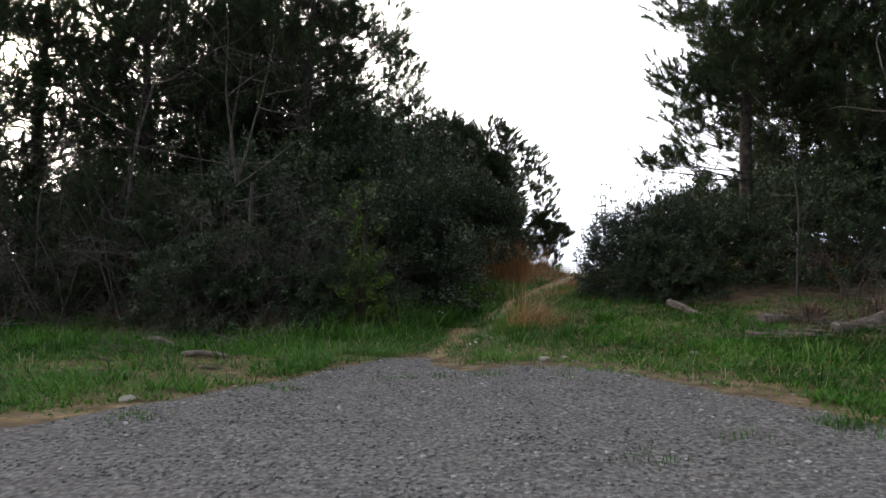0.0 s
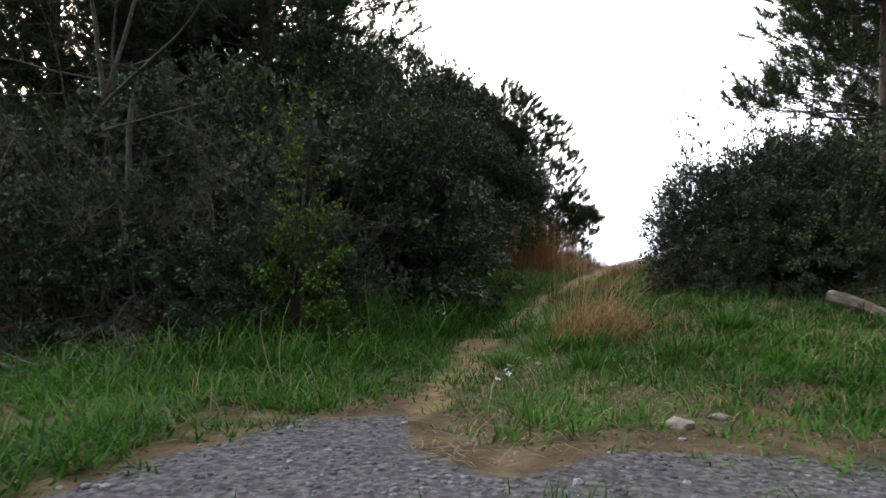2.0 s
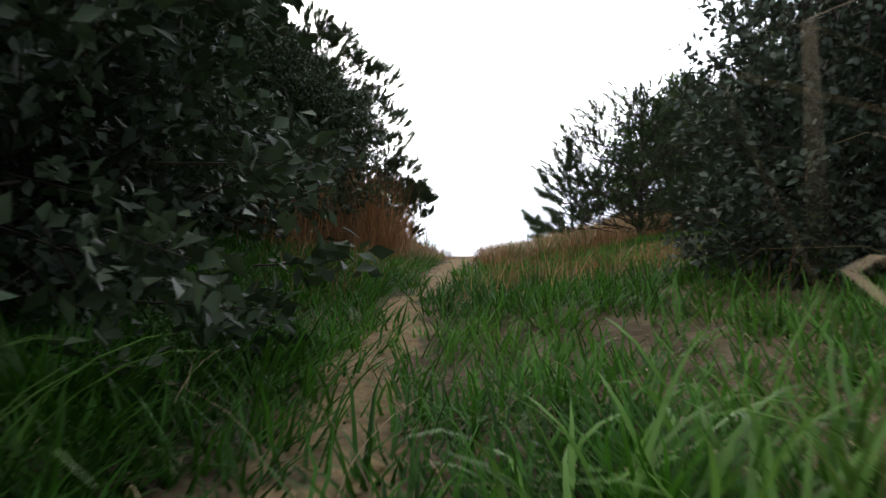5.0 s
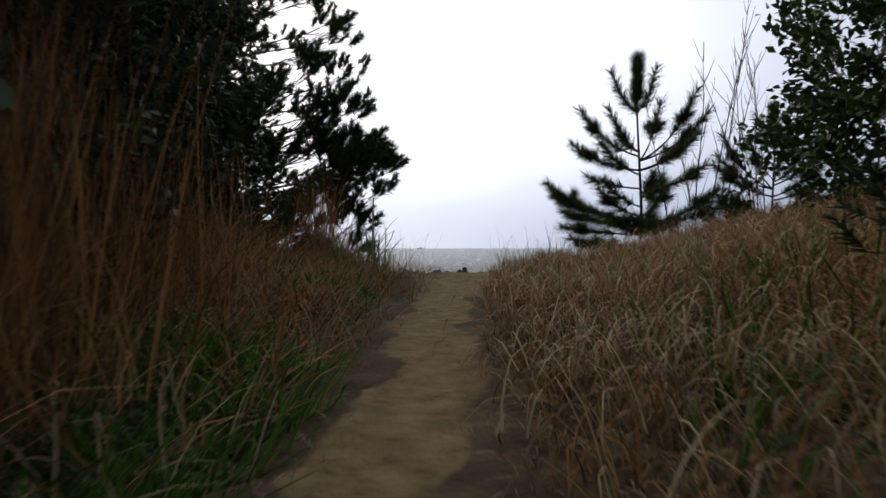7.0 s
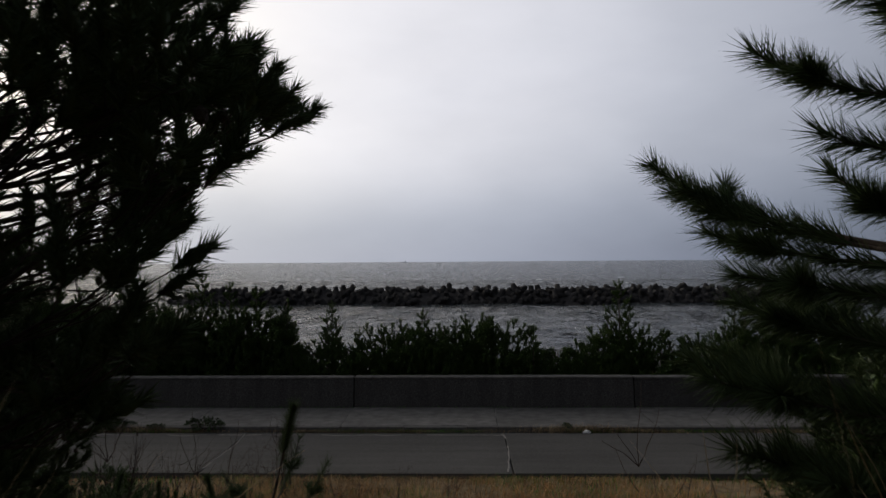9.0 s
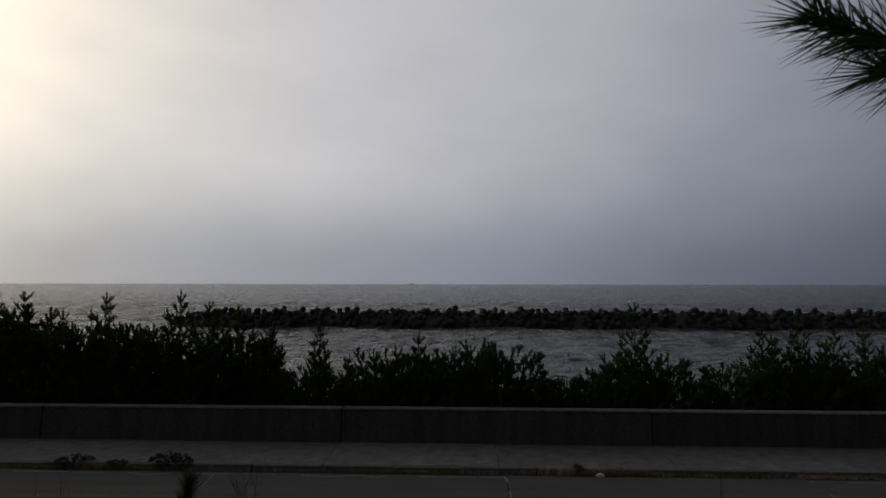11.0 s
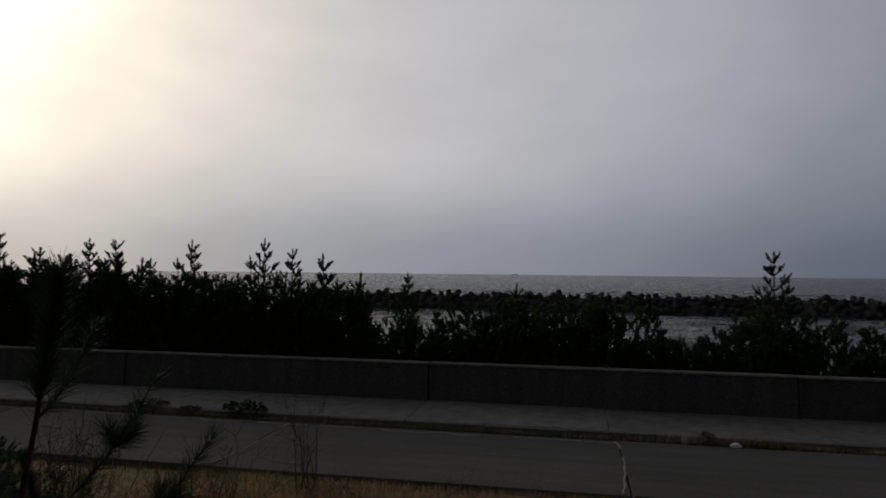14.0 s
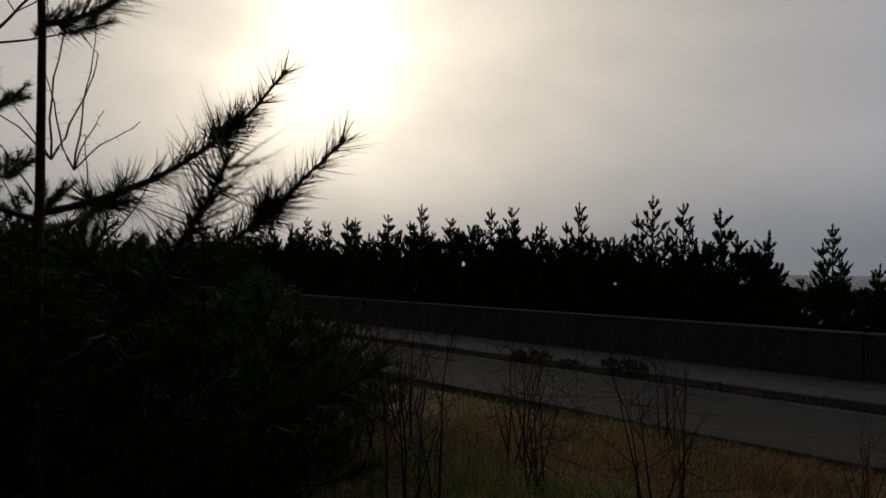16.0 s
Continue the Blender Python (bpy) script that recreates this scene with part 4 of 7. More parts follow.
boughs = clump_pine_meshes(151, 2.5, [(0.15, 1.3), (0.8, 1.55), (1.5, 1.25), (2.1, 0.8), (2.5, 0.3)], 62, 13, 40, 0.095, 0.012, 0.17, 0.05, PINE, pad=0.34, base=0.15, inner=0.15)
lp = plant("low_pine", "low spreading dark pine boughs under taller pines", "pine tree", boughs, -7.9, 9.3, 0, 0.92, "thicket pines")
for x, y, a, k in ((-10.4, 8.4, 200, 0.95), (-9.4, 7.5, 310, 0.62), (-7.2, 8.7, 20, 0.55), (-12.8, 7.2, 150, 0.95), (-6.3, 9.4, 80, 0.8), (-15.5, 5.2, 20, 1.0), (-9.0, 10.6, 120, 0.95), (-5.6, 9.5, 240, 0.62), (-11.6, 9.9, 60, 0.95), (-14.6, 8.6, 10, 0.95), (3.9, 11.7, 0, 0.62), (5.2, 10.8, 80, 0.72), (7.0, 9.7, 200, 0.9)):
    again(lp, x, y, a, k)
again(lp, -0.30, 15.6, 100, 0.56, "dense dark young pine overhanging the path")
again(lp, 0.55, 16.2, 220, 0.6, "dense dark young pine on the grassy bank")
again(lp, 0.2, 14.4, 320, 0.42, "low dark young pine on the grassy bank")

SAP = np.array([-0.23, 21.95, float(land(-0.23, 21.95))])
young = [(2.53, (-0.50, 21.90, 2.92), 0.2), (2.53, (-0.02, 21.98, 3.0), 0.2), (2.5, (-0.2, 22.25, 2.85), 0.2), (2.05, (-0.82, 22.0, 2.55), 0.25), (2.1, (-0.55, 21.75, 2.5), 0.3), (2.1, (-0.35, 22.4, 2.4), 0.3),
         (1.9, (-0.83, 22.5, 2.25), 0.25), (1.85, (-0.68, 21.5, 2.1), 0.3), (1.9, (0.25, 21.5, 2.2), 0.3), (2.0, (0.42, 22.0, 2.76), 0.55), (2.0, (0.5, 21.9, 2.5), 0.5), (2.0, (0.05, 22.1, 2.65), 0.5), (1.9, (0.42, 22.5, 2.3), 0.4),
         (1.35, (-1.05, 23.3, 1.88), 0.35), (1.35, (-0.98, 23.15, 1.72), 0.35), (1.3, (-0.9, 22.9, 1.5), 0.3), (1.2, (-0.95, 22.4, 1.3), 0.3), (1.4, (-0.54, 22.45, 1.72), 0.3), (1.4, (0.3, 22.8, 1.8), 0.3), (1.3, (0.7, 22.2, 1.7), 0.3),
         (1.3, (0.6, 21.6, 1.5), 0.3), (1.5, (-0.62, 21.7, 1.75), 0.3), (1.6, (-0.2, 21.4, 1.8), 0.3), (1.6, (0.2, 22.6, 1.9), 0.3), (1.7, (-0.7, 22.2, 1.85), 0.3), (1.65, (0.5, 22.0, 1.95), 0.3)]
young += [(0.55 + 0.22 * (k % 4), (-0.23 + 1.0 * math.cos(k * 2.4), 21.95 + 1.0 * math.sin(k * 2.4), 0.75 + 0.2 * (k % 4)), 0.2) for k in range(18)]
sap = open_pine_meshes(43, [(0.0, 0.0, 0.0), (0.04, -0.02, 1.5 - SAP[2]), (0.0, 0.0, 2.5 - SAP[2]), (0.01, 0.0, 3.12 - SAP[2])], 0.5, [(h - SAP[2], np.array(p) - SAP, b) for h, p, b in young], 84, 0.155, 0.0066)
sapling = plant("pine_sapling", "young black pine with bristly upright shoots beside the path", "pine tree", sap, -0.23, 21.95, 0, 1.0, "crest pines")
again(lp, 0.35, 22.75, 60, 0.58, "dense low dark pine on the seaward slope")
again(lp, 1.35, 22.5, 160, 0.6, "dense low dark pine on the seaward slope")
again(sapling, 1.25, 22.0, 150, 0.8, "small young pine behind dry grass")
again(sapling, 0.75, 24.4, 210, 0.75, "small young pine low on the seaward slope")
again(sapling, -6.4, 24.0, 300, 0.85, "small young pine low on the seaward slope")


lead = open_pine_meshes(57, [(0.0, 0.0, 0.0), (0.07, -0.02, 1.30), (0.21, -0.06, 1.85), (0.36, -0.13, 2.47)], 0.58,
                        [(1.85, (0.18, 0.29, 2.20), 0.15), (1.30, (0.20, 0.74, 1.86), 0.28), (1.28, (-0.55, -0.25, 1.52), 0.3), (1.25, (-0.6, 0.45, 1.5), 0.4), (0.95, (0.53, 0.78, 1.58), 0.5), (0.80, (1.38, -0.05, 1.3), 0.5),
                         (0.78, (0.35, -0.85, 1.15), 0.4), (0.75, (-0.9, -0.2, 1.1), 0.4), (0.72, (-0.35, 0.95, 1.1), 0.4), (0.45, (0.95, 0.6, 0.85), 0.3), (0.42, (0.9, -0.55, 0.8), 0.3), (0.4, (-0.6, 0.75, 0.75), 0.3),
                         (0.38, (-0.8, -0.6, 0.75), 0.3), (0.2, (0.7, 0.2, 0.4), 0.2), (0.2, (-0.2, -0.8, 0.4), 0.2)], 54, 0.155, 0.0042)
leader = plant("pine_sapling", "slim young pine with a long bristly leading shoot", "pine tree", lead, -4.30, 26.87, 0, 1.0, "slope pines")
leader.location.z = -2.64
for x, y, a, k in ((-5.6, 27.2, 140, 0.6), (-5.3, 28.4, 250, 0.66), (-6.7, 28.0, 10, 0.66), (-8.8, 29.8, 300, 0.8), (-4.7, 27.5, 190, 0.55), (-7.4, 26.4, 60, 0.7)):
    again(leader, x, y, a, k, "small young pine on the grassy slope")
edge = leader_pine_meshes(71, 4.4, [(3.9, [(60, 0.7, 0.6), (140, 0.7, 0.6), (260, 0.7, 0.6)]), (3.3, [(14, 1.9, 0.06), (100, 1.2, 0.3), (220, 1.2, 0.3), (300, 0.8, 0.3)]), (2.7, [(150, 1.0, 0.1), (170, 1.5, 0.2), (240, 1.2, 0.2)]),
                                    (2.1, [(150, 1.2, 0.1), (190, 1.6, 0.1), (250, 1.2, 0.1)]), (1.5, [(0, 0.5, 0.0), (50, 0.5, 0.0), (140, 1.7, 0.1), (220, 1.7, 0.1), (300, 0.7, 0.1)]),
                                    (0.9, [(30, 1.2, 0.1), (100, 1.5, 0.1), (200, 1.7, 0.1), (280, 1.2, 0.1), (340, 1.0, 0.1)])], 0.4, 140, 0.0062, 0.05, 0.11)
plant("pine_tree", "tall young pine on the grassy slope", "pine tree", edge, -9.0, 27.4, 0, 1.0, "slope pines")


def shore_pine_meshes(seed, rx, h, arms, leaders, mat, count=34, needle=0.075, width=0.015):
    """A young shore pine: a rounded bush of forked, needle-clad arms that turn up at the tips, and leaders (x, y, height) with open whorls above it."""
    r = np.random.default_rng(seed)
    shoots = []

    def clad(tb, p, d, L, bend, rad):
        pts, end = curve_pts(p, d, L, 4, bend, 0.06, r)
        tb.add(pts, np.linspace(rad, rad * 0.5, 5), 4)
        for q in range(4):
            shoots.append((pts[q], pts[q + 1] - pts[q], np.linalg.norm(pts[q + 1] - pts[q])))
        return pts, end

    boughs = Tubes()
    for k in range(arms):
        u = unit(r.normal(0, 1, 3) + np.array([0, 0, 0.25]))
        u[2] = abs(u[2])
        deep = r.uniform(0.72, 1.0) if r.random() < 0.7 else r.uniform(0.2, 0.7)
        lump = 1 + 0.22 * np.sin(4 * u[0] + seed) * np.sin(5 * u[1] + 2 * seed)
        p = u * np.array([rx, rx * 0.85, h]) * lump * deep
        p[2] = max(p[2] - 0.15, 0.05)
        out = unit(u * np.array([1.0, 1.0, 0.35]) + r.normal(0, 0.35, 3) + np.array([0, 0, 0.35]))
        pts, end = clad(boughs, p, out, r.uniform(0.28, 0.5), 0.7, 0.010)
        for s in range(2):
            side = unit(np.cross(out, r.normal(0, 1, 3)))
            clad(boughs, pts[1 + s], out * 0.7 + side * 0.7 + np.array([0, 0, 0.2]), r.uniform(0.16, 0.28), 0.6, 0.007)
    wood = [("twig_crown", boughs.mesh("twig_crown", PINE_BARK))]
    for x, y, H in leaders:
        tb = Tubes()
        t = np.linspace(0, 1, 8)[:, None]
        foot, top = np.array([0.3 * x, 0.3 * y, -0.1]), np.array([x, y, H])
        axis = foot + (top - foot) * np.concatenate([t ** 0.8, t ** 0.8, t], 1)
        tb.add(axis, np.linspace(0.018 + 0.01 * H, 0.008, 8), 6)
        for k in range(3):
            shoots.append((top - np.array([0, 0, 0.12 * (k + 1)]), np.array([0.03, 0.02, 1.0]), 0.12))
        z, L, az = H - r.uniform(0.3, 0.42), r.uniform(0.22, 0.32), r.uniform(0, 6)
        while z > 0.7 * h:
            p = np.array([np.interp(z, axis[:, 2], axis[:, k]) for k in range(3)])
            for b in range(4):
                a = az + b * 1.571 + r.normal(0, 0.3)
                if r.random() < 0.12:
                    continue
                pts, end = clad(tb, p, (np.cos(a), np.sin(a), r.uniform(0.5, 0.95)), L * r.uniform(0.75, 1.25), 0.55, 0.009)
                if L > 0.36:
                    for sgn in (-1, 1):
                        clad(tb, pts[2], end + sgn * np.array([-np.sin(a), np.cos(a), 0]) * 0.9, L * r.uniform(0.3, 0.45), 0.6, 0.006)
            z -= r.uniform(0.32, 0.48)
            L = min(L + 0.16, 0.75)
            az += 0.8
        wood.append(("stem", tb.mesh("stem", PINE_BARK)))
    V, F = needles(shoots, count, needle, width, r, 0.95, 0.03)
    return [("crown", mesh_of("crown", V, F, mat))] + wood


shore_a = shore_pine_meshes(61, 1.1, 2.1, 190, [(0, 0, 3.85), (0.42, 0.15, 3.1), (-0.5, -0.1, 2.8)], PINE_YOUNG)
shore_b = shore_pine_meshes(67, 1.35, 1.75, 230, [(0.2, 0, 2.5), (-0.75, 0.2, 2.1)], PINE_YOUNG)
shore_c = shore_pine_meshes(73, 1.0, 1.7, 150, [(0.05, 0, 3.85), (-0.5, 0.1, 3.3), (0.55, -0.1, 2.9)], PINE_YOUNG)
sa = plant("shore_pine", "dense green young pine behind the sea wall", "pine tree", shore_a, 4.06, 46.0, 0, 1.09, "shore pines")
sb = plant("shore_pine", "low bushy green pine behind the sea wall", "pine tree", shore_b, -6.3, 45.3, 0, 0.95, "shore pines")
sc = plant("shore_pine", "open young pine with forked leaders behind the sea wall", "pine tree", shore_c, -15.4, 46.0, 0, 1.17, "shore pines")
shore_d = shore_pine_meshes(79, 1.4, 1.95, 250, [(0.45, 0.1, 2.25)], PINE_YOUNG)
sd = plant("shore_pine", "rounded bushy green pine behind the sea wall", "pine tree", shore_d, -3.3, 45.5, 0, 1.05, "shore pines")
# (x, y, height of the top)
for x, y, top in ((-11.3, 45.6, 0.55), (9.8, 46.0, 0.22), (12.3, 46.4, -0.15), (-18.6, 46.2, 0.95), (-21.4, 45.7, 0.6), (-26.3, 46.3, 1.1), (-31.0, 45.9, 0.9), (-37.5, 46.3, 1.4), (-47.0, 46.4, 1.5), (15.4, 46.2, 0.2), (22.0, 46.2, 0.4)):
    again(sa, x, y, 57 * x + 13 * y, (top + 3.6) / 3.85)
for x, y, top in ((-12.57, 46.0, 0.96), (-7.3, 45.8, -0.1), (8.5, 45.8, -0.15), (11.1, 46.2, -0.2), (-16.9, 45.9, 0.35), (-20.0, 46.6, 1.0), (-23.6, 45.9, 1.25), (-24.8, 46.6, 0.6), (-28.6, 46.0, 1.0), (-33.8, 46.5, 1.2), (-41.6, 46.2, 1.3), (-53.0, 46.4, 1.5), (18.6, 46.0, 0.3)):
    again(sc, x, y, 71 * x + 29 * y, (top + 3.6) / 3.85)
for x, y, top in ((-16.2, 45.2, -0.4), (-14.1, 45.5, -0.5), (-13.3, 45.0, -0.8), (-10.3, 46.0, -0.2), (-9.7, 45.2, -0.9), (-8.8, 45.1, -2.1), (-5.1, 45.6, -1.25), (-3.9, 45.9, -1.0), (-2.7, 45.2, -1.2), (-1.5, 45.7, -1.0), (-0.5, 45.3, -1.1),
                  (0.6, 45.1, -1.8), (1.6, 45.2, -2.1), (2.5, 45.2, -1.9), (3.2, 45.4, -1.4), (5.0, 45.4, -1.3), (6.2, 45.2, -1.9), (7.2, 45.3, -1.6), (9.1, 45.2, -1.0), (10.6, 45.3, -1.1), (12.9, 45.3, -1.1), (-17.6, 45.1, -0.5), (-18.9, 45.3, -0.2),
                  (-20.3, 45.1, -0.4), (-21.9, 46.8, 0.2), (-22.4, 45.2, -0.3), (-24.1, 45.1, -0.1), (-25.6, 45.4, 0.1), (-27.3, 45.3, -0.1), (-29.6, 45.4, 0.2), (-30.2, 46.9, 0.4), (-32.4, 45.3, 0.1), (-35.2, 45.5, 0.3), (-36.4, 46.6, 0.5),
                  (-39.2, 45.5, 0.2), (-40.4, 46.9, 0.5), (-43.6, 45.6, 0.4), (-45.4, 46.7, 0.6), (-49.2, 45.7, 0.4), (-51.0, 46.8, 0.6), (-55.4, 46.0, 0.5), (-58.5, 46.5, 0.7), (-62.0, 46.0, 0.6), (-66.0, 46.4, 0.8), (14.2, 45.4, -0.9), (16.8, 45.5, -0.6), (20.3, 45.6, -0.2), (24.0, 45.8, -0.2), (27.0, 46.0, 0.1),
                  (-11.9, 47.4, -0.7), (-15.0, 47.3, -0.5), (-19.4, 47.6, 0.1), (-4.6, 45.0, -1.9), (-2.0, 44.9, -1.8), (4.1, 44.9, -1.7), (8.2, 44.9, -1.8), (11.6, 44.9, -1.6), (-7.6, 44.9, -1.7), (-11.0, 44.9, -1.2), (-14.9, 44.9, -1.0)):
    k = (top + 3.65) / 2.15
    again(sd if int(7 * x) % 5 < 3 else sb, x, max(y, 43.95 + 1.6 * k), 71 * x + 29 * y, k)

again(sb, 0.45, 23.2, 40, 0.72, "low bushy pine on the seaward slope")
again(sb, 1.6, 22.9, 140, 0.8, "low bushy pine on the seaward slope")
for x, y, a, k in ((-5.9, 28.1, 80, 0.56), (-6.8, 29.0, 200, 0.6), (-5.6, 26.5, 260, 0.42), (-7.9, 28.6, 30, 0.65), (-4.6, 26.2, 330, 0.32), (-4.4, 27.4, 15, 0.5), (-5.1, 27.2, 210, 0.55), (-4.9, 26.6, 300, 0.45), (-6.2, 27.4, 75, 0.6)):
    again(sb, x, y, a, k, "low bushy pine on the seaward slope")
for x, y, a, k in ((-4.75, 27.05, 40, 0.52), (-4.4, 26.55, 200, 0.5), (-5.5, 27.7, 130, 0.5), (-6.1, 27.0, 320, 0.55), (-7.0, 28.9, 60, 0.5), (-7.9, 30.2, 170, 0.55), (-8.4, 27.2, 280, 0.6), (-5.4, 26.3, 90, 0.4)):
    again(lp, x, y, a, k, "dense low dark pine on the seaward slope")

# ---------------------------------------------------------------- shrubs


def shrub_meshes(seed, rx, ry, h, count, size, mat, ragged=0.22, spikes=0, bark=TWIG_DARK, tall=1.0):
    """Stems and a crown of leafy sprigs filling a lumpy dome with gaps."""
    r = np.random.default_rng(seed)
    stems = []
    nclump = max(20, count // 46)
    u = unit(r.normal(0, 1, (nclump, 3)))
    ph = r.uniform(0, 6, 3)
    bumps = 1 + ragged * (np.sin(5 * u[:, 0] + ph[0]) * np.sin(4 * u[:, 1] + ph[1]) + np.sin(7 * u[:, 2] + ph[2]) * 0.5)
    depth = np.where(r.random(nclump) < 0.7, r.uniform(0.84, 1.05, nclump), r.uniform(0.45, 0.85, nclump))
    c = u * np.array([rx, ry, h * 0.55]) * (bumps * depth)[:, None]
    low = c[:, 2] < -0.12 * h
    c[low, :2] *= 1.0 + 0.5 * r.random((low.sum(), 1))
    c[:, 2] = np.maximum(c[:, 2] + h * 0.45, 0.04 + 0.14 * h * r.random(nclump))
    per = max(8, count // nclump)
    out = unit(u + np.array([0, 0, 0.45]))
    P, D = [], []
    sprigs = Tubes()
    for i in range(nclump):
        sprig = 0.30 * r.uniform(0.6, 1.3) * min(1, h / 1.4)
        axis = unit(out[i] + r.normal(0, 0.45, 3))
        s = r.random(per)
        sprigs.add([c[i] - axis * 0.12, c[i] + axis * sprig], [0.004, 0.0015], 3)
        p = c[i] + axis * (s * sprig)[:, None] + r.normal(0, 0.042 * min(1, h / 1.4), (per, 3))
        P.append(p); D.append(unit(axis * 0.8 + r.normal(0, 0.75, (per, 3)) + np.array([0, 0, 0.15])))
    for k in range(spikes):
        a = r.uniform(0, 6.28); q = r.uniform(0, 0.6)
        p0 = np.array([np.cos(a) * rx * q, np.sin(a) * ry * q, h * 0.85])
        pts, _ = curve_pts(p0, (r.normal(0, 0.25), r.normal(0, 0.25), 1), tall * r.uniform(0.35, 0.8), 5, 0.2, 0.08, r)
        t = Tubes(); t.add(pts, np.linspace(0.008, 0.003, 6), 4); stems.append(("sprig", t.mesh("sprig", bark)))
        s = r.integers(1, 6, 26)
        P.append(pts[s] + r.normal(0, 0.016, (26, 3))); D.append(unit(r.normal(0, 1, (26, 3)) + np.array([0, 0, 0.5])))
    for k in range(max(4, int(5 * rx))):
        i = r.integers(0, nclump)
        foot = np.array([r.normal(0, 0.25 * rx), r.normal(0, 0.25 * ry), -0.08])
        s = np.linspace(0, 1, 7)[:, None]
        pts = foot + (c[i] - foot) * s + np.array([0, 0, 0.25 * h]) * (s * (1 - s)) + r.normal(0, 0.03, (7, 3)) * s
        t = Tubes(); t.add(pts, np.linspace(0.022, 0.006, 7) * (0.6 + 0.4 * h / 2), 5); stems.append(("stem", t.mesh("stem", bark)))
    V, F = leaves(np.concatenate(P), np.concatenate(D), size, size * 0.58, r)
    return [("foliage", mesh_of("foliage", V, F, mat)), ("twig_crown", sprigs.mesh("twig_crown", bark))] + stems


hedge = shrub_meshes(101, 1.5, 1.5, 2.9, 44000, 0.068, LEAF, ragged=0.34, spikes=26)
h1 = plant("evergreen_shrub", "large dark evergreen shrub with glossy leaves beside the path", "shrub", hedge, -4.7, 12.6, 0, 0.95, "path shrubs")
again(h1, -5.4, 15.6, 110, 0.9); again(h1, -4.6, 18.2, 200, 0.72, "dark evergreen shrub behind tall dry grass"); again(h1, -6.9, 17.2, 60, 1.1)
again(tall, -7.6, 21.0, 200, 0.75, "dark black pine behind evergreen shrubs"); again(h1, -7.2, 20.0, 80, 0.85); again(h1, -5.6, 16.9, 30, 0.8); again(h1, -5.7, 14.2, 70, 1.15); again(h1, -4.55, 17.1, 330, 0.82); again(h1, -5.5, 19.6, 140, 0.62); again(h1, -8.6, 18.6, 10, 1.15)
for x, y, a, s in ((-6.3, 15.2, 10, 0.95), (-5.9, 13.8, 250, 0.9), (-6.1, 18.6, 300, 0.8)):
    again(h1, x, y, a, s, "dark evergreen shrub deep in the thicket")
thicket = shrub_meshes(113, 1.7, 1.2, 2.1, 18000, 0.078, LEAF, ragged=0.3, spikes=2)
h2 = plant("evergreen_shrub", "dense dark evergreen thicket under pines", "shrub", thicket, -5.4, 9.9, 0, 1.0, "thicket shrubs")
for x, y, a, s in ((-6.6, 11.4, 300, 1.1), (-9.2, 10.9, 20, 1.0), (-12.0, 10.6, 240, 1.0), (-3.75, 10.35, 30, 0.85), (-15, 8.5, 70, 0.9), (-5.0, 9.0, 250, 0.5), (-4.1, 9.35, 130, 0.5), (-4.6, 11.2, 90, 0.8), (-8.2, 12.6, 190, 1.0), (-11, 13.2, 60, 1.0), (-7.0, 14.8, 290, 1.2), (-18, 7, 10, 1.0), (-17, 11.5, 100, 1.1), (-14.5, 15, 180, 1.1), (-10, 16.8, 40, 1.1)):
    again(h2, x, y, a, s)
for x, y, a, s in ((0.95, 12.2, 40, 0.58), (2.3, 12.2, 150, 0.68), (3.1, 13.6, 10, 0.85), (6.4, 13.2, 120, 1.1), (8.8, 8.0, 170, 1.1), (4.6, 13.6, 200, 1.0), (8.6, 13, 40, 1.4), (11, 10, 10, 1.5), (6.6, 16.5, 100, 1.2)):
    again(h2, x, y, a, s, "dark shade-filled evergreen shrub under pines")
again(h2, 0.35, 11.25, 200, 0.42, "dark evergreen shrub under a pine")
again(h2, -4.85, 8.15, 10, 0.55, "dark evergreen shrub round a leafless trunk")
silver = shrub_meshes(127, 0.62, 0.62, 1.45, 17000, 0.055, LEAF_SILVER, spikes=18, tall=1.9)
s1 = plant("silverberry_shrub", "grey-green broadleaf shrub with upright sprays beside the path", "shrub", silver, -0.36, 11.75, 0, 0.76, "path shrubs")
again(s1, 0.3, 12.0, 140, 0.86, "grey-green broadleaf shrub under a pine")
again(s1, -3.6, 11.0, 60, 1.1, "grey-green broadleaf shrub at the thicket's edge")
fresh = shrub_meshes(131, 0.2, 0.2, 1.6, 750, 0.042, LEAF_FRESH, spikes=5, ragged=0.5)
plant("fresh_green_shrub", "tall thin shrub with fresh yellow-green leaves at its tips", "shrub", fresh, -3.02, 8.35, 0, 0.92)
low_fresh = shrub_meshes(133, 0.24, 0.22, 0.8, 1500, 0.036, LEAF_FRESH, spikes=7, ragged=0.4, tall=0.4)
plant("fresh_green_shrub", "low shrub with bright yellow-green leaves beside the path", "shrub", low_fresh, -2.93, 8.29, 0, 1.0)
again(h2, -3.3, 8.75, 70, 0.42, "dark evergreen shrub behind fresh green leaves")
bank = shrub_meshes(137, 0.8, 0.8, 1.75, 17000, 0.075, LEAF_MID, spikes=8)
plant("broadleaf_shrub", "leafy green shrub rising from dry grass on the bank", "shrub", bank, 0.95, 18.7, 0, 0.98, "bank shrubs")
again(h2, 1.3, 16.6, 45, 0.62, "dark evergreen shrub on the grassy bank")
again(h2, 2.6, 17.2, 145, 0.9, "dark evergreen shrub on the grassy bank")
again(h2, 2.6, 19.8, 245, 0.8, "dark evergreen shrub on the grassy bank")
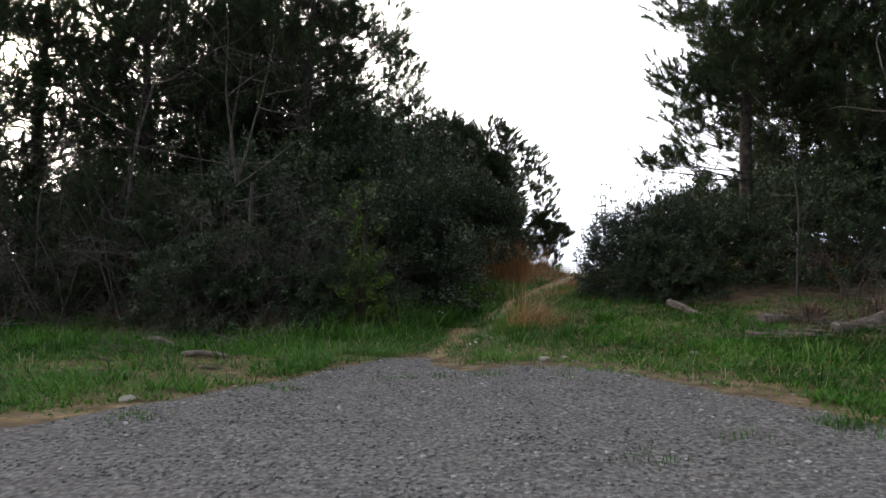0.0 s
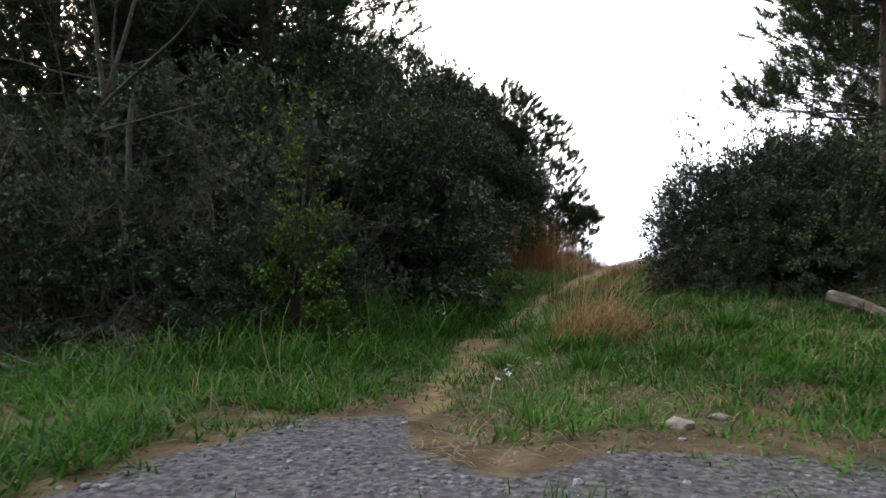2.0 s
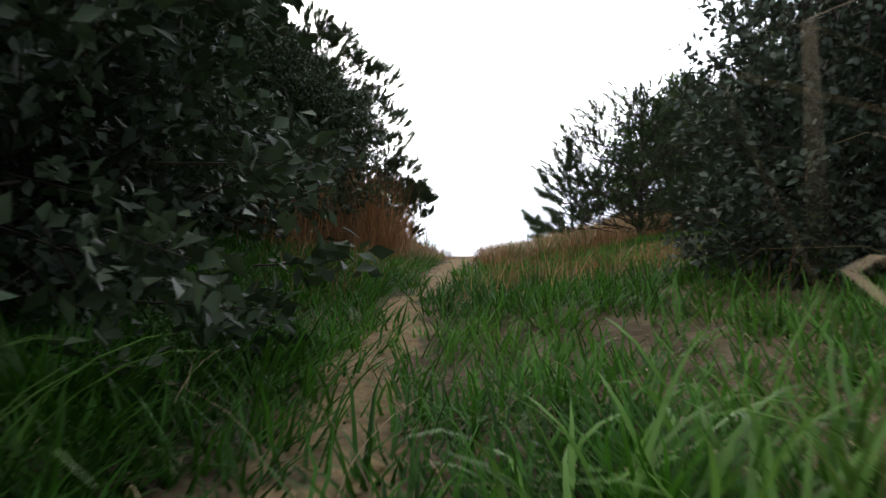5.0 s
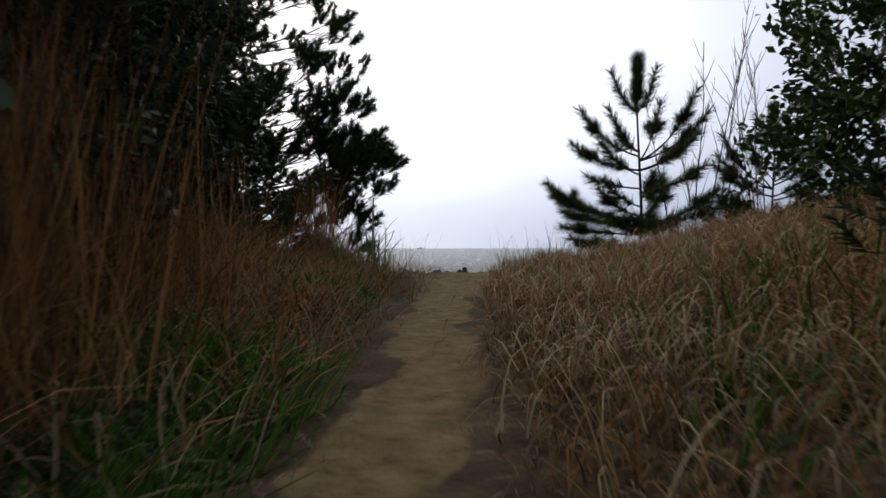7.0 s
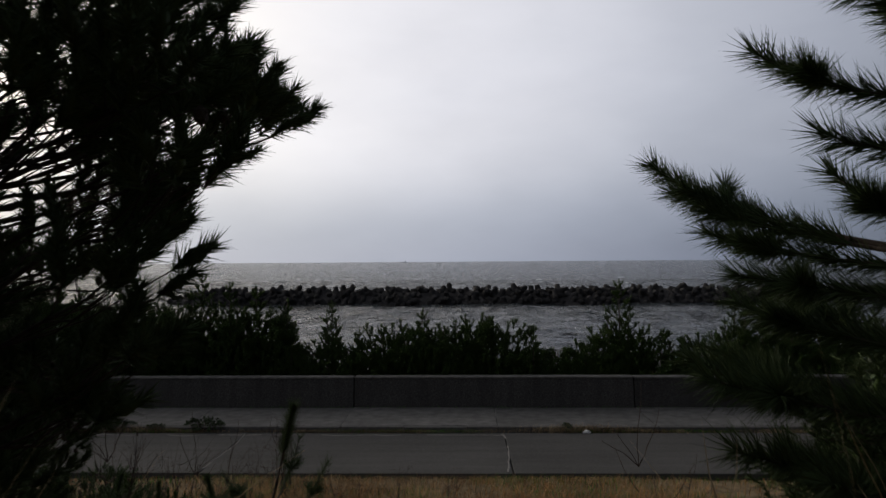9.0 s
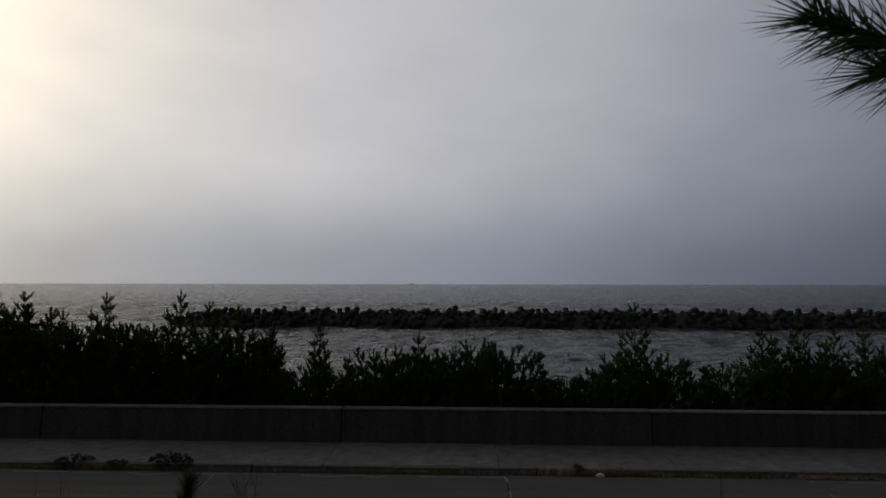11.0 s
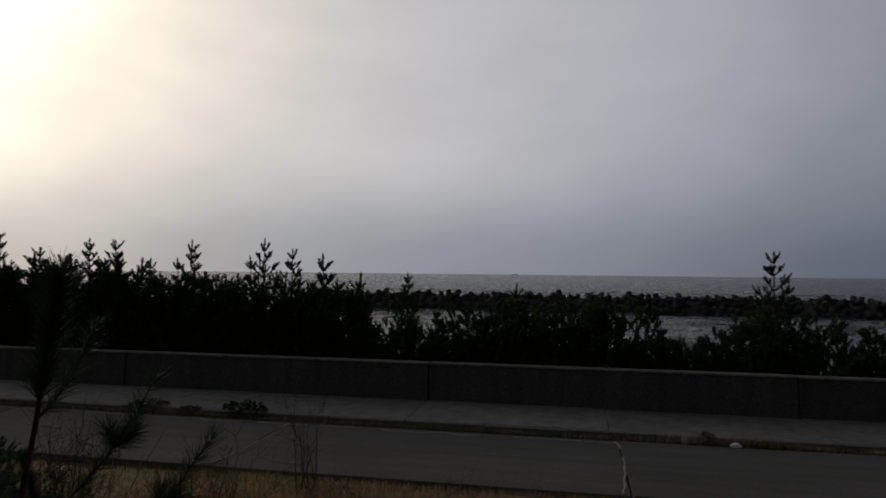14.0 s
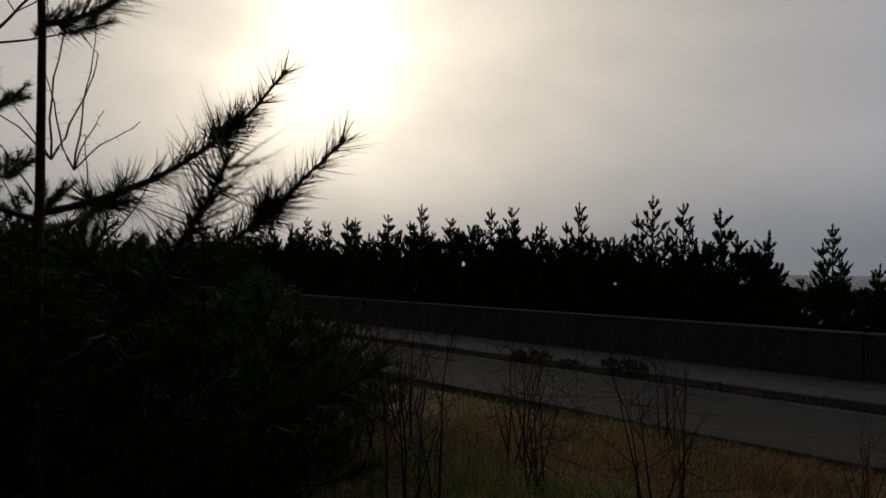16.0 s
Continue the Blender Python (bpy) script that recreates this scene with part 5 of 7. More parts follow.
for x, y, s in ((-6.9, 22.9, 0.7), (1.15, 23.4, 0.75), (2.6, 23.2, 0.8), (-9.4, 25.5, 0.8), (-11.5, 27.5, 0.8), (3.6, 25.2, 0.7), (5.8, 27.5, 0.7), (-10.2, 30.6, 0.7)):
    again(h2, x, y, 31 * x, s, "dark evergreen shrub on the seaward slope")
kerb_bush = shrub_meshes(139, 0.6, 0.26, 0.30, 4200, 0.05, LEAF, spikes=0)
k1 = plant("kerb_weed", "dark leafy weed growing along the kerb", "weed", kerb_bush, -10.4, 40.65, 0, 1.0, "kerb weeds")
k1.location.z = -3.93
for x, y, a, s in ((-11.9, 40.62, 180, 0.5), (1.15, 40.62, 90, 0.5), (-13.2, 40.6, 30, 0.8)):
    again(k1, x, y, a, s).location.z = -3.93

# ---------------------------------------------------------------- bare trees and twigs


def bare_meshes(seed, paths, depth, spread, up, mat, twig_from=0.0, n0=3):
    """A leafless tree: each path is (start, direction, length, radius); limbs fork down to twigs."""
    r = np.random.default_rng(seed)
    trunk, twigs = Tubes(), Tubes()

    def grow(p, d, L, rad, level, tube):
        m = max(4, int(L / 0.12))
        m = min(m, 12)
        pts, end = curve_pts(p, d, L, m, up, 0.07 + 0.03 * level, r)
        tube.add(pts, np.linspace(rad, rad * (0.62 if level == 0 and twig_from else 0.12), m + 1), 6 if level == 0 else 4)
        if level >= depth:
            return
        for k in range(n0 + (1 if level else 0)):
            s = r.uniform(0.35, 1.0)
            i = min(m - 1, int(s * m))
            dd = unit(pts[i + 1] - pts[i] + r.normal(0, spread, 3))
            grow(pts[i], dd, L * r.uniform(0.4, 0.7), max(0.0022, rad * (1 - 0.55 * s) * 0.55), level + 1, twigs)

    for p, d, L, rad in paths:
        grow(np.array(p, float), np.array(d, float), L, rad, 0, trunk)
    return [("trunk", trunk.mesh("trunk", mat))] + ([("twig_crown", twigs.mesh("twig_crown", mat))] if twigs.v else [])


fork = bare_meshes(201, [((0, 0, -0.1), (0.02, 0, 1), 2.0, 0.036)], 0, 0.5, 0.0, TWIG, twig_from=1.0)
fork += [("limb" if k == "trunk" else k, me) for k, me in bare_meshes(202, [((0.03, 0, 1.85), (-0.2, 0, 1), 2.2, 0.022), ((0.03, 0, 1.85), (0.22, 0.05, 1), 2.1, 0.021), ((0.03, 0, 1.8), (0.85, -0.2, 0.45), 1.5, 0.016), ((0.03, 0, 1.6), (0.9, 0.1, 0.2), 1.3, 0.012)], 3, 0.55, 0.2, TWIG)]
plant("bare_tree", "slender leafless grey tree forking above shrubs", "tree", fork, -4.86, 8.45, 0, 1.0, "bare trees")
slim = bare_meshes(211, [((0, 0, -0.1), (0.05, 0, 1), 4.8, 0.04), ((0.08, 0, 1.7), (0.4, -0.1, 1), 2.0, 0.018), ((0.05, 0, 1.2), (-0.5, -0.1, 1), 1.6, 0.016), ((0.05, 0, 1.0), (0.8, 0, 0.35), 1.3, 0.012)], 3, 0.6, 0.15, TWIG)
b2 = plant("bare_tree", "tall thin leafless tree in front of dark pines", "tree", slim, -7.1, 8.7, 0, 1.0, "bare trees")
for x, y, a, k, lab in ((-9.4, 7.1, 150, 0.85, "leaning leafless tree at the thicket's edge"), (4.6, 10.4, 70, 0.8, "leafless pale tree among dark shrubs"), (5.0, 9.6, 250, 0.75, "leafless pale tree among dark shrubs"), (3.4, 10.9, 130, 0.7, "leafless pale tree among dark shrubs"),
                        (-5.7, 9.1, 290, 0.8, "thin leafless stems against a dark thicket"), (-8.2, 8.3, 60, 0.7, "thin leafless stems against a dark thicket"), (-9.9, 8.0, 100, 0.9, "thin leafless stems against a dark thicket"), (-11.4, 7.4, 10, 0.9, "thin leafless stems against a dark thicket"), (2.0, 11.3, 200, 0.5, "thin leafless stems by a dark shrub"), (0.75, 13.0, 20, 0.62, "thin leafless stems above a shrub")):
    again(b2, x, y, a, k, lab)
tangle = bare_meshes(219, [((0.1 * math.cos(k), 0.1 * math.sin(k), -0.05), (0.45 * math.cos(k * 2.4), 0.4 * math.sin(k * 2.4), 1), 1.25 + 0.15 * (k % 3), 0.012) for k in range(6)], 4, 0.75, -0.15, TWIG, n0=3)
tg = plant("leafless_shrub", "dense tangle of reddish-brown leafless twigs before a thicket", "shrub", tangle, -4.0, 8.95, 0, 1.05, "leafless shrubs")
again(tg, -5.2, 8.35, 20, 1.3); again(tg, -6.3, 8.15, 110, 1.45); again(tg, -7.3, 7.9, 250, 1.3); again(tg, -4.45, 8.5, 310, 1.3); again(tg, -3.55, 9.3, 150, 1.1); again(tg, -8.6, 9.0, 70, 1.35); again(tg, -10.8, 8.6, 200, 1.5); again(tg, 2.6, 11.3, 40, 0.8); again(tg, 4.3, 10.2, 300, 0.9)
dead = bare_meshes(223, [((0.0, 0.0, 0.95 - 0.06 * k), (0.75, -0.35 + 0.1 * k, 0.12 - 0.09 * k), 0.75 + 0.07 * k, 0.006) for k in range(6)] + [((0, 0, -0.05), (0, 0, 1), 1.1, 0.010)], 2, 0.35, -0.35, TWIG_PALE, n0=2)
d1 = plant("dead_branches", "tangle of pale dead twigs hanging from a shrub", "dead branches", dead, -3.2, 8.95, 0, 0.72, "dead branches")
again(d1, -5.4, 8.9, 60, 1.3, "tangle of grey dead twigs in the thicket")
again(d1, 4.6, 9.6, 170, 1.3, "tangle of pale dead twigs at the thicket's edge")
heap = bare_meshes(227, [((-0.6 + 0.12 * k, 0.1 * math.sin(k * 2.1), 0.05 + 0.03 * (k % 4)), (1.0 if k % 2 else -1.0, 0.5 * math.sin(k * 1.3), 0.22 * math.cos(k * 0.9)), 0.7 + 0.12 * (k % 3), 0.012) for k in range(12)], 2, 0.4, -0.1, DRIFTWOOD, n0=4)
p1 = plant("brushwood_heap", "heap of brown fallen branches in the grass", "branches", heap, -4.95, 9.0, 0, 0.9, "brushwood heaps")
for x, y, a, k in ((-6.2, 8.6, 60, 0.9), (-3.85, 7.1, 20, 0.6), (2.05, 9.3, 130, 0.7), (1.5, 8.6, 10, 0.5), (-8.0, 7.6, 200, 0.9), (2.9, 9.7, 60, 0.9), (-4.4, 6.3, 100, 0.5)):
    again(p1, x, y, a, k)
def wand_meshes(seed, stems, height):
    """Thin upright leafless stems with short ascending twigs."""
    r = np.random.default_rng(seed)
    out, twigs = [], Tubes()
    for k in range(stems):
        a, H = r.uniform(0, 6.28), height * r.uniform(0.6, 1.0)
        pts, _ = curve_pts((0.1 * math.cos(a), 0.1 * math.sin(a), -0.05), (0.11 * math.cos(a), 0.11 * math.sin(a), 1), H, 14, 0.12, 0.035, r)
        tb = Tubes(); tb.add(pts, np.linspace(0.011, 0.0025, 15), 5)
        out.append(("stem", tb.mesh("stem", TWIG_DARK)))
        for q in range(4, 14):
            for _ in range(2):
                b = r.uniform(0, 6.28)
                sub, _ = curve_pts(pts[q], (0.6 * math.cos(b), 0.6 * math.sin(b), 1), r.uniform(0.14, 0.4), 5, 0.5, 0.07, r)
                twigs.add(sub, np.linspace(0.004, 0.0018, 6), 4)
    return out + [("twig_crown", twigs.mesh("twig_crown", TWIG_DARK))]


t1 = plant("leafless_shrub", "leafless shrub of thin upright twigs beside a young pine", "shrub", wand_meshes(229, 6, 3.6), 0.3, 21.75, 0, 1.0, "leafless shrubs")
again(t1, 0.95, 21.4, 120, 0.8); again(t1, 1.6, 20.9, 200, 0.75); again(t1, -4.55, 24.0, 60, 0.45, "low leafless shrub on the seaward slope"); again(t1, -5.3, 24.3, 160, 0.5, "low leafless shrub on the seaward slope")
low = bare_meshes(233, [((0.04 * k, 0.03 * (k % 3), -0.05), (0.3 * math.cos(k * 2.4), 0.3 * math.sin(k * 2.4), 1), 0.8 + 0.14 * (k % 3), 0.0095) for k in range(7)], 2, 0.35, 0.3, TWIG_DARK)
t2 = plant("leafless_shrub", "low leafless shrub of dark twigs on the grassy slope", "shrub", low, -4.1, 30.3, 0, 1.25, "leafless shrubs")
for x, y, a, s in ((-6.4, 34.9, 40, 1.5), (-5.6, 29.0, 200, 1.4), (-6.6, 29.8, 100, 1.5), (-5.3, 30.8, 280, 1.3), (-7.6, 31.0, 20, 1.4), (-4.6, 28.6, 60, 1.2), (-6.0, 31.5, 160, 1.3), (-3.4, 32.6, 90, 0.9), (-7.4, 28.8, 310, 1.4), (-2.3, 33.6, 150, 0.7), (-8.6, 32.5, 210, 1.4)):
    again(t2, x, y, a, s)


def thorn_meshes(seed):
    """Thin thorny stems forking from one cane."""
    r = np.random.default_rng(seed)
    out = []
    fork = np.array([0, 0, 1.56])
    runs = [((0, 0, -0.08), (0.0, 0.0, 1), 1.64, 0.0062), (fork, (0.0, -0.12, 1), 0.70, 0.0046), (fork, (-0.85, 0.0, 0.6), 0.36, 0.004), (fork, (-0.5, 0.1, 0.7), 0.30, 0.004), (fork, (0.55, 0.2, 0.8), 0.5, 0.005), (fork - np.array([0, 0, 0.2]), (-0.9, 0.3, 0.9), 0.4, 0.004), (fork - np.array([0, 0, 0.5]), (0.8, -0.2, 1), 0.7, 0.005)]
    for p, d, L, rad in runs:
        tb = Tubes()
        pts, _ = curve_pts(p, d, L, 9, 0.1, 0.13, r)
        tb.add(pts, np.linspace(rad, rad * 0.4, 10), 5)
        for k in range(1, 10):
            side = unit(np.cross(pts[k] - pts[k - 1], r.normal(0, 1, 3)))
            tb.add([pts[k], pts[k] + side * 0.022], [rad * 0.45, 0.0004], 3)
        out.append(("stem", tb.mesh("stem", TWIG_DARK)))
    return out


q1 = plant("thorny_cane", "thin dark thorny cane rising from the slope", "shrub", thorn_meshes(239), -0.72, 24.97, 0, 1.0, "thorny canes")
q1.location.z = -1.84
again(q1, -4.75, 27.0, 100, 1.0); again(q1, -5.2, 27.2, 220, 1.05); again(q1, 0.2, 26.6, 60, 0.85); again(q1, -0.2, 26.2, 200, 0.75); again(q1, -5.9, 26.6, 20, 1.15)

# ---------------------------------------------------------------- grasses


def scatter(n, x0, x1, y0, y1, weight, r):
    """Random roots in a rectangle, kept where weight(x, y) is high."""
    x, y = r.uniform(x0, x1, n), r.uniform(y0, y1, n)
    keep = r.random(n) < weight(x, y)
    x, y = x[keep], y[keep]
    return np.stack([x, y, land(x, y) - 0.01], 1)


def grass_object(name, label, category, pieces, mat):
    V, F = merge(pieces)
    return tagged(new(name, mesh_of(name, V, F, mat)), label, category, kind="stuff")


r = np.random.default_rng(77)


def green_weight(x, y):
    g = y - gravel_edge(x)
    w = smooth01(g, 0.05, 0.5) * (1 - smooth01(sand_mask(x, y), 0.35, 0.85))
    patch = smooth01(lumps(x, y, 1.5, 12) + 0.6 * lumps(x, y, 4.0, 13), -0.75, 0.35)
    right = np.where(x > path_x(y) + 0.3, 1.0, 0.85)
    w = w * (1 - 0.75 * smooth01(-x, 2.3, 2.9) * (1 - smooth01(g, 0.8, 1.5)) * smooth01(lumps(x, y, 1.3, 73), -0.6, 0.2))
    return w * (0.12 + 0.88 * patch) * right * (1 - smooth01(y, 11.5, 14.5) * 0.75)


pieces = []
P = scatter(9500, -7.5, 3.6, 5.2, 9.6, green_weight, r)
P = np.concatenate([P, scatter(1600, -6.5, -2.0, 3.0, 5.3, green_weight, r)])
pieces.append(tufts(P, 9, 0.035, (0.065 + 0.13 * smooth01(lumps(P[:, 0], P[:, 1], 2.6, 15), -0.2, 0.9)) * np.where(P[:, 0] > -1.75, 0.65, 1.0), 1.6, 0.0075, r, 0.9, None, 2))
P = scatter(8200, -3.5, 0.0, 6.9, 10.6, lambda x, y: green_weight(x, y) * smooth01(lumps(x, y, 3.0, 17), -0.6, 0.3), r)
pieces.append(tufts(P[::2], 9, 0.03, 0.085, 1.4, 0.0065, r, 0.9, None, 2))
P = scatter(3800, -12, 7, 2.5, 10.5, lambda x, y: green_weight(x, y) * ((x < -6.5) | (x > 2.6)), r)
pieces.append(tufts(P, 9, 0.045, 0.20, 0.85, 0.011, r, 0.8, None, 2))
P = scatter(6500, -4.2, 0.8, 9.4, 15.5, lambda x, y: green_weight(x, y) * (1 - 0.8 * smooth01(x, -1.2, 0.2)), r)
pieces.append(tufts(P, 9, 0.03, 0.15, 0.95, 0.0075, r, 0.9, None, 2))
P = scatter(4200, -3.4, -0.9, 11.6, 14.6, lambda x, y: (1 - smooth01(sand_mask(x, y), 0.08, 0.3)) * (1 - smooth01(np.abs(x - path_x(y)), 0.7, 1.25)) * smooth01(np.abs(x - path_x(y)), 0.18, 0.4) * smooth01(lumps(x, y, 1.7, 3), -0.5, 0.4), r)
pieces.append(tufts(P[::2], 8, 0.04, 0.07, 1.3, 0.006, r, 0.9, None, 2))
P = scatter(1300, -3.2, -2.35, 14.0, 16.4, lambda x, y: 0.35 + 0.65 * smooth01(lumps(x, y, 2.6, 44), -0.4, 0.3), r)
pieces.append(tufts(P, 9, 0.035, 0.14, 1.2, 0.0065, r, 0.9, None, 2))
P = scatter(420, -1.6, 1.2, 14.6, 18.2, lambda x, y: smooth01(x - path_x(y), 0.3, 0.6) * smooth01(lumps(x, y, 1.9, 46), -0.1, 0.5), r)
pieces.append(tufts(P, 9, 0.05, 0.26, 0.8, 0.007, r, 0.9, None, 3))
P = scatter(2200, -3.7, -2.3, 7.6, 11.4, lambda x, y: smooth01(lumps(x, y, 3.2, 45), -0.5, 0.2), r)
pieces.append(tufts(P, 9, 0.045, 0.16, 1.5, 0.009, r, 1.0, None, 3))
P = scatter(2600, -1.85, 0.6, 7.1, 10.4, lambda x, y: (1 - smooth01(sand_mask(x, y), 0.1, 0.4)) * smooth01(lumps(x, y, 3.6, 46), -0.4, 0.3), r)
pieces.append(tufts(P[::2], 9, 0.04, 0.08, 1.5, 0.0065, r, 1.0, None, 2))
P = scatter(1700, 0.6, 5.5, 7.6, 11.2, lambda x, y: 0.3 + 0.7 * smooth01(lumps(x, y, 1.8, 47), -0.5, 0.2), r)
pieces.append(tufts(P, 9, 0.05, 0.10, 1.4, 0.009, r, 1.0, None, 2))
P = scatter(3600, -3.9, -2.35, 11.8, 15.6, lambda x, y: 0.3 + 0.7 * smooth01(lumps(x, y, 2.4, 48), -0.5, 0.2), r)
pieces.append(tufts(P, 9, 0.04, 0.15, 1.3, 0.008, r, 1.0, None, 2))
P = scatter(4000, -1.85, 1.9, 11.6, 15.6, lambda x, y: smooth01(lumps(x, y, 2.1, 49), -0.5, 0.3), r)
pieces.append(tufts(P[::2], 8, 0.04, 0.085, 1.3, 0.0065, r, 1.0, None, 2))
P = scatter(2400, -9.5, -3.2, 4.6, 8.9, lambda x, y: (1 - gravel_mask(x, y)) * smooth01(y - gravel_edge(x), 0.9, 1.6) * smooth01(lumps(x, y, 1.7, 71), -0.5, 0.3), r)
pieces.append(tufts(P, 8, 0.05, 0.16, 1.4, 0.012, r, 1.0, None, 2))
P = scatter(15000, -4.2, -1.7, 6.95, 10.4, lambda x, y: smooth01(y - gravel_edge(x), 0.1, 0.5) * smooth01(path_x(y) - x, 0.16, 0.42) * (0.15 + 0.85 * smooth01(lumps(x, y, 2.1, 95), -0.65, 0.0)), r)
pieces.append(tufts(P[::2], 9, 0.035, 0.085 + 0.06 * smooth01(lumps(P[::2, 0], P[::2, 1], 1.7, 96), -0.3, 0.7), 1.5, 0.0075, r, 1.0, None, 3))
P = scatter(15000, -1.8, 2.4, 6.9, 10.6, lambda x, y: smooth01(y - gravel_edge(x), 0.15, 0.6) * smooth01(x - path_x(y), 0.2, 0.5) * (0.05 + 0.7 * smooth01(lumps(x, y, 2.3, 97), -0.1, 0.5)), r)
pieces.append(tufts(P[::2], 9, 0.035, 0.075 + 0.05 * smooth01(lumps(P[::2, 0], P[::2, 1], 1.7, 98), -0.3, 0.7), 1.5, 0.007, r, 1.0, None, 3))
P = scatter(9000, -1.7, 1.4, 13.6, 16.4, lambda x, y: smooth01(x - path_x(y), 0.5, 1.2) * (1 - smooth01(y, 15.3, 16.4)) * (0.15 + 0.85 * smooth01(lumps(x, y, 2.0, 99), -0.3, 0.4)), r)
pieces.append(tufts(P[::2], 9, 0.04, 0.085, 1.4, 0.0075, r, 1.0, None, 3))
P = scatter(16000, 0.0, 5.5, 5.2, 9.8, lambda x, y: smooth01(y - gravel_edge(x), 0.08, 0.4) * (0.1 + 0.9 * smooth01(lumps(x, y, 1.6, 103), -0.5, 0.1)), r)
pieces.append(tufts(P[::2], 9, 0.04, 0.085, 1.5, 0.009, r, 1.0, None, 2))
P = scatter(16000, -8.5, -2.2, 3.6, 8.8, lambda x, y: smooth01(y - gravel_edge(x), 0.25, 0.9) * (0.1 + 0.9 * smooth01(lumps(x, y, 1.5, 104), -0.4, 0.2)), r)
pieces.append(tufts(P[::2], 9, 0.04, 0.095, 1.5, 0.009, r, 1.0, None, 2))
P = scatter(2600, -3.7, -2.4, 15.2, 19.4, lambda x, y: smooth01(path_x(y) - x, 0.28, 0.5) * smooth01(lumps(x, y, 2.2, 105), -0.2, 0.4), r)
pieces.append(tufts(P, 9, 0.04, 0.14, 1.2, 0.006, r, 1.0, None, 3))
P = scatter(9000, -3.5, 5.0, 3.0, 7.6, lambda x, y: (1 - smooth01(np.abs(y - gravel_edge(x) - 0.12), 0.12, 0.42)) * smooth01(lumps(x, y, 2.6, 106), -0.3, 0.4) * np.where(np.abs(x + 1.3) < 0.5, 0.35, 1.0), r)
pieces.append(tufts(P[::2], 8, 0.035, 0.055, 1.6, 0.007, r, 1.0, None, 2))
# thick cushions at the path's sides
for x, y, n, h in ((-2.5, 8.3, 240, 0.17), (-2.62, 8.9, 240, 0.19), (-2.45, 9.6, 220, 0.16), (-2.75, 7.8, 260, 0.2), (-3.0, 8.6, 260, 0.22), (-2.35, 8.65, 120, 0.11), (-1.6, 8.5, 160, 0.11), (-1.45, 9.05, 260, 0.17), (-1.05, 8.3, 160, 0.12), (-1.15, 8.95, 240, 0.17),
                   (-0.6, 8.6, 160, 0.12), (-1.55, 9.9, 200, 0.15), (-2.6, 10.3, 240, 0.18), (-1.8, 8.75, 60, 0.06), (-0.3, 9.3, 200, 0.16), (-2.9, 9.4, 240, 0.2)):
    a, d = r.uniform(0, 6.283, n), np.abs(r.normal(0, 0.11, n))
    q = np.stack([x + np.cos(a) * d, y + np.sin(a) * d], 1)
    pieces.append(curly(np.column_stack([q, land(q[:, 0], q[:, 1])]), h * 1.25, 0.0085, r, 0.95, 1.3, None, 4, a))
# loose tufts on the gravel
for x, y, n in ((-0.75, 6.2, 60), (-1.05, 5.95, 24), (0.9, 4.9, 30), (1.75, 5.1, 400), (1.45, 5.35, 200), (-1.35, 5.8, 25), (-2.2, 4.2, 50), (0.55, 4.4, 25), (-1.9, 5.2, 40), (-0.2, 6.4, 25)):
    q = np.stack([r.normal(x, 0.09, n), r.normal(y, 0.07, n)], 1)
    pieces.append(blades(np.column_stack([q, land(q[:, 0], q[:, 1])]), 0.075, 1.4, 0.005, r, 0.8, None, 3))
grass_object("green_grass", "fresh short green grass either side of the path", "grass", pieces, GRASS)

# broad blades: a lush stand left of the path and tufts on the right
pieces = []
for x, y, n, h, s in ((-2.95, 8.2, 220, 0.30, 0.26), (-3.2, 7.7, 80, 0.2, 0.25), (-3.0, 9.05, 260, 0.48, 0.2), (-1.45, 9.75, 120, 0.24, 0.14), (-2.5, 7.1, 40, 0.16, 0.2), (-3.35, 8.5, 140, 0.36, 0.2), (-3.6, 7.6, 120, 0.27, 0.3), (-2.55, 9.7, 120, 0.35, 0.2), (1.9, 7.9, 60, 0.2, 0.2), (-2.78, 19.75, 50, 0.75, 0.09), (-2.9, 19.2, 40, 0.6, 0.1)):
    q = np.stack([r.normal(x, s, n), r.normal(y, s, n)], 1)
    q = q[np.abs(q[:, 0] - path_x(q[:, 1])) > np.where(q[:, 1] > 10.5, 0.6, 0.3)]
    pieces.append(curly(np.column_stack([q, land(q[:, 0], q[:, 1])]), h * np.where(q[:, 1] > 10.5, 0.6, 1.15), 0.013, r, 0.6, 1.9, None, 6))
grass_object("broad_leaved_grass", "lush arching broad green blades beside the path", "grass", pieces, REED)


def bank_weight(x, y):
    d = x - path_x(y)
    w = smooth01(d, np.interp(y, [18.6, 19.6], [0.13, 0.2]), np.interp(y, [18.6, 19.6], [0.38, 0.42])) * smooth01(y, 14.9, 16.1) * (1 - smooth01(y, 21.6, 23))
    return w


def left_weight(x, y):
    d = path_x(y) - x
    return smooth01(d, np.interp(y, [18.4, 19.2], [0.2, 0.4]), np.interp(y, [18.4, 19.2], [0.5, 0.75])) * (1 - smooth01(d, 1.6, 2.4)) * smooth01(y, 14.8, 16.2) * (1 - smooth01(y, 19.6, 20.6)) * (0.35 + 0.65 * smooth01(lumps(x, y, 2.0, 41), -0.5, 0.3))


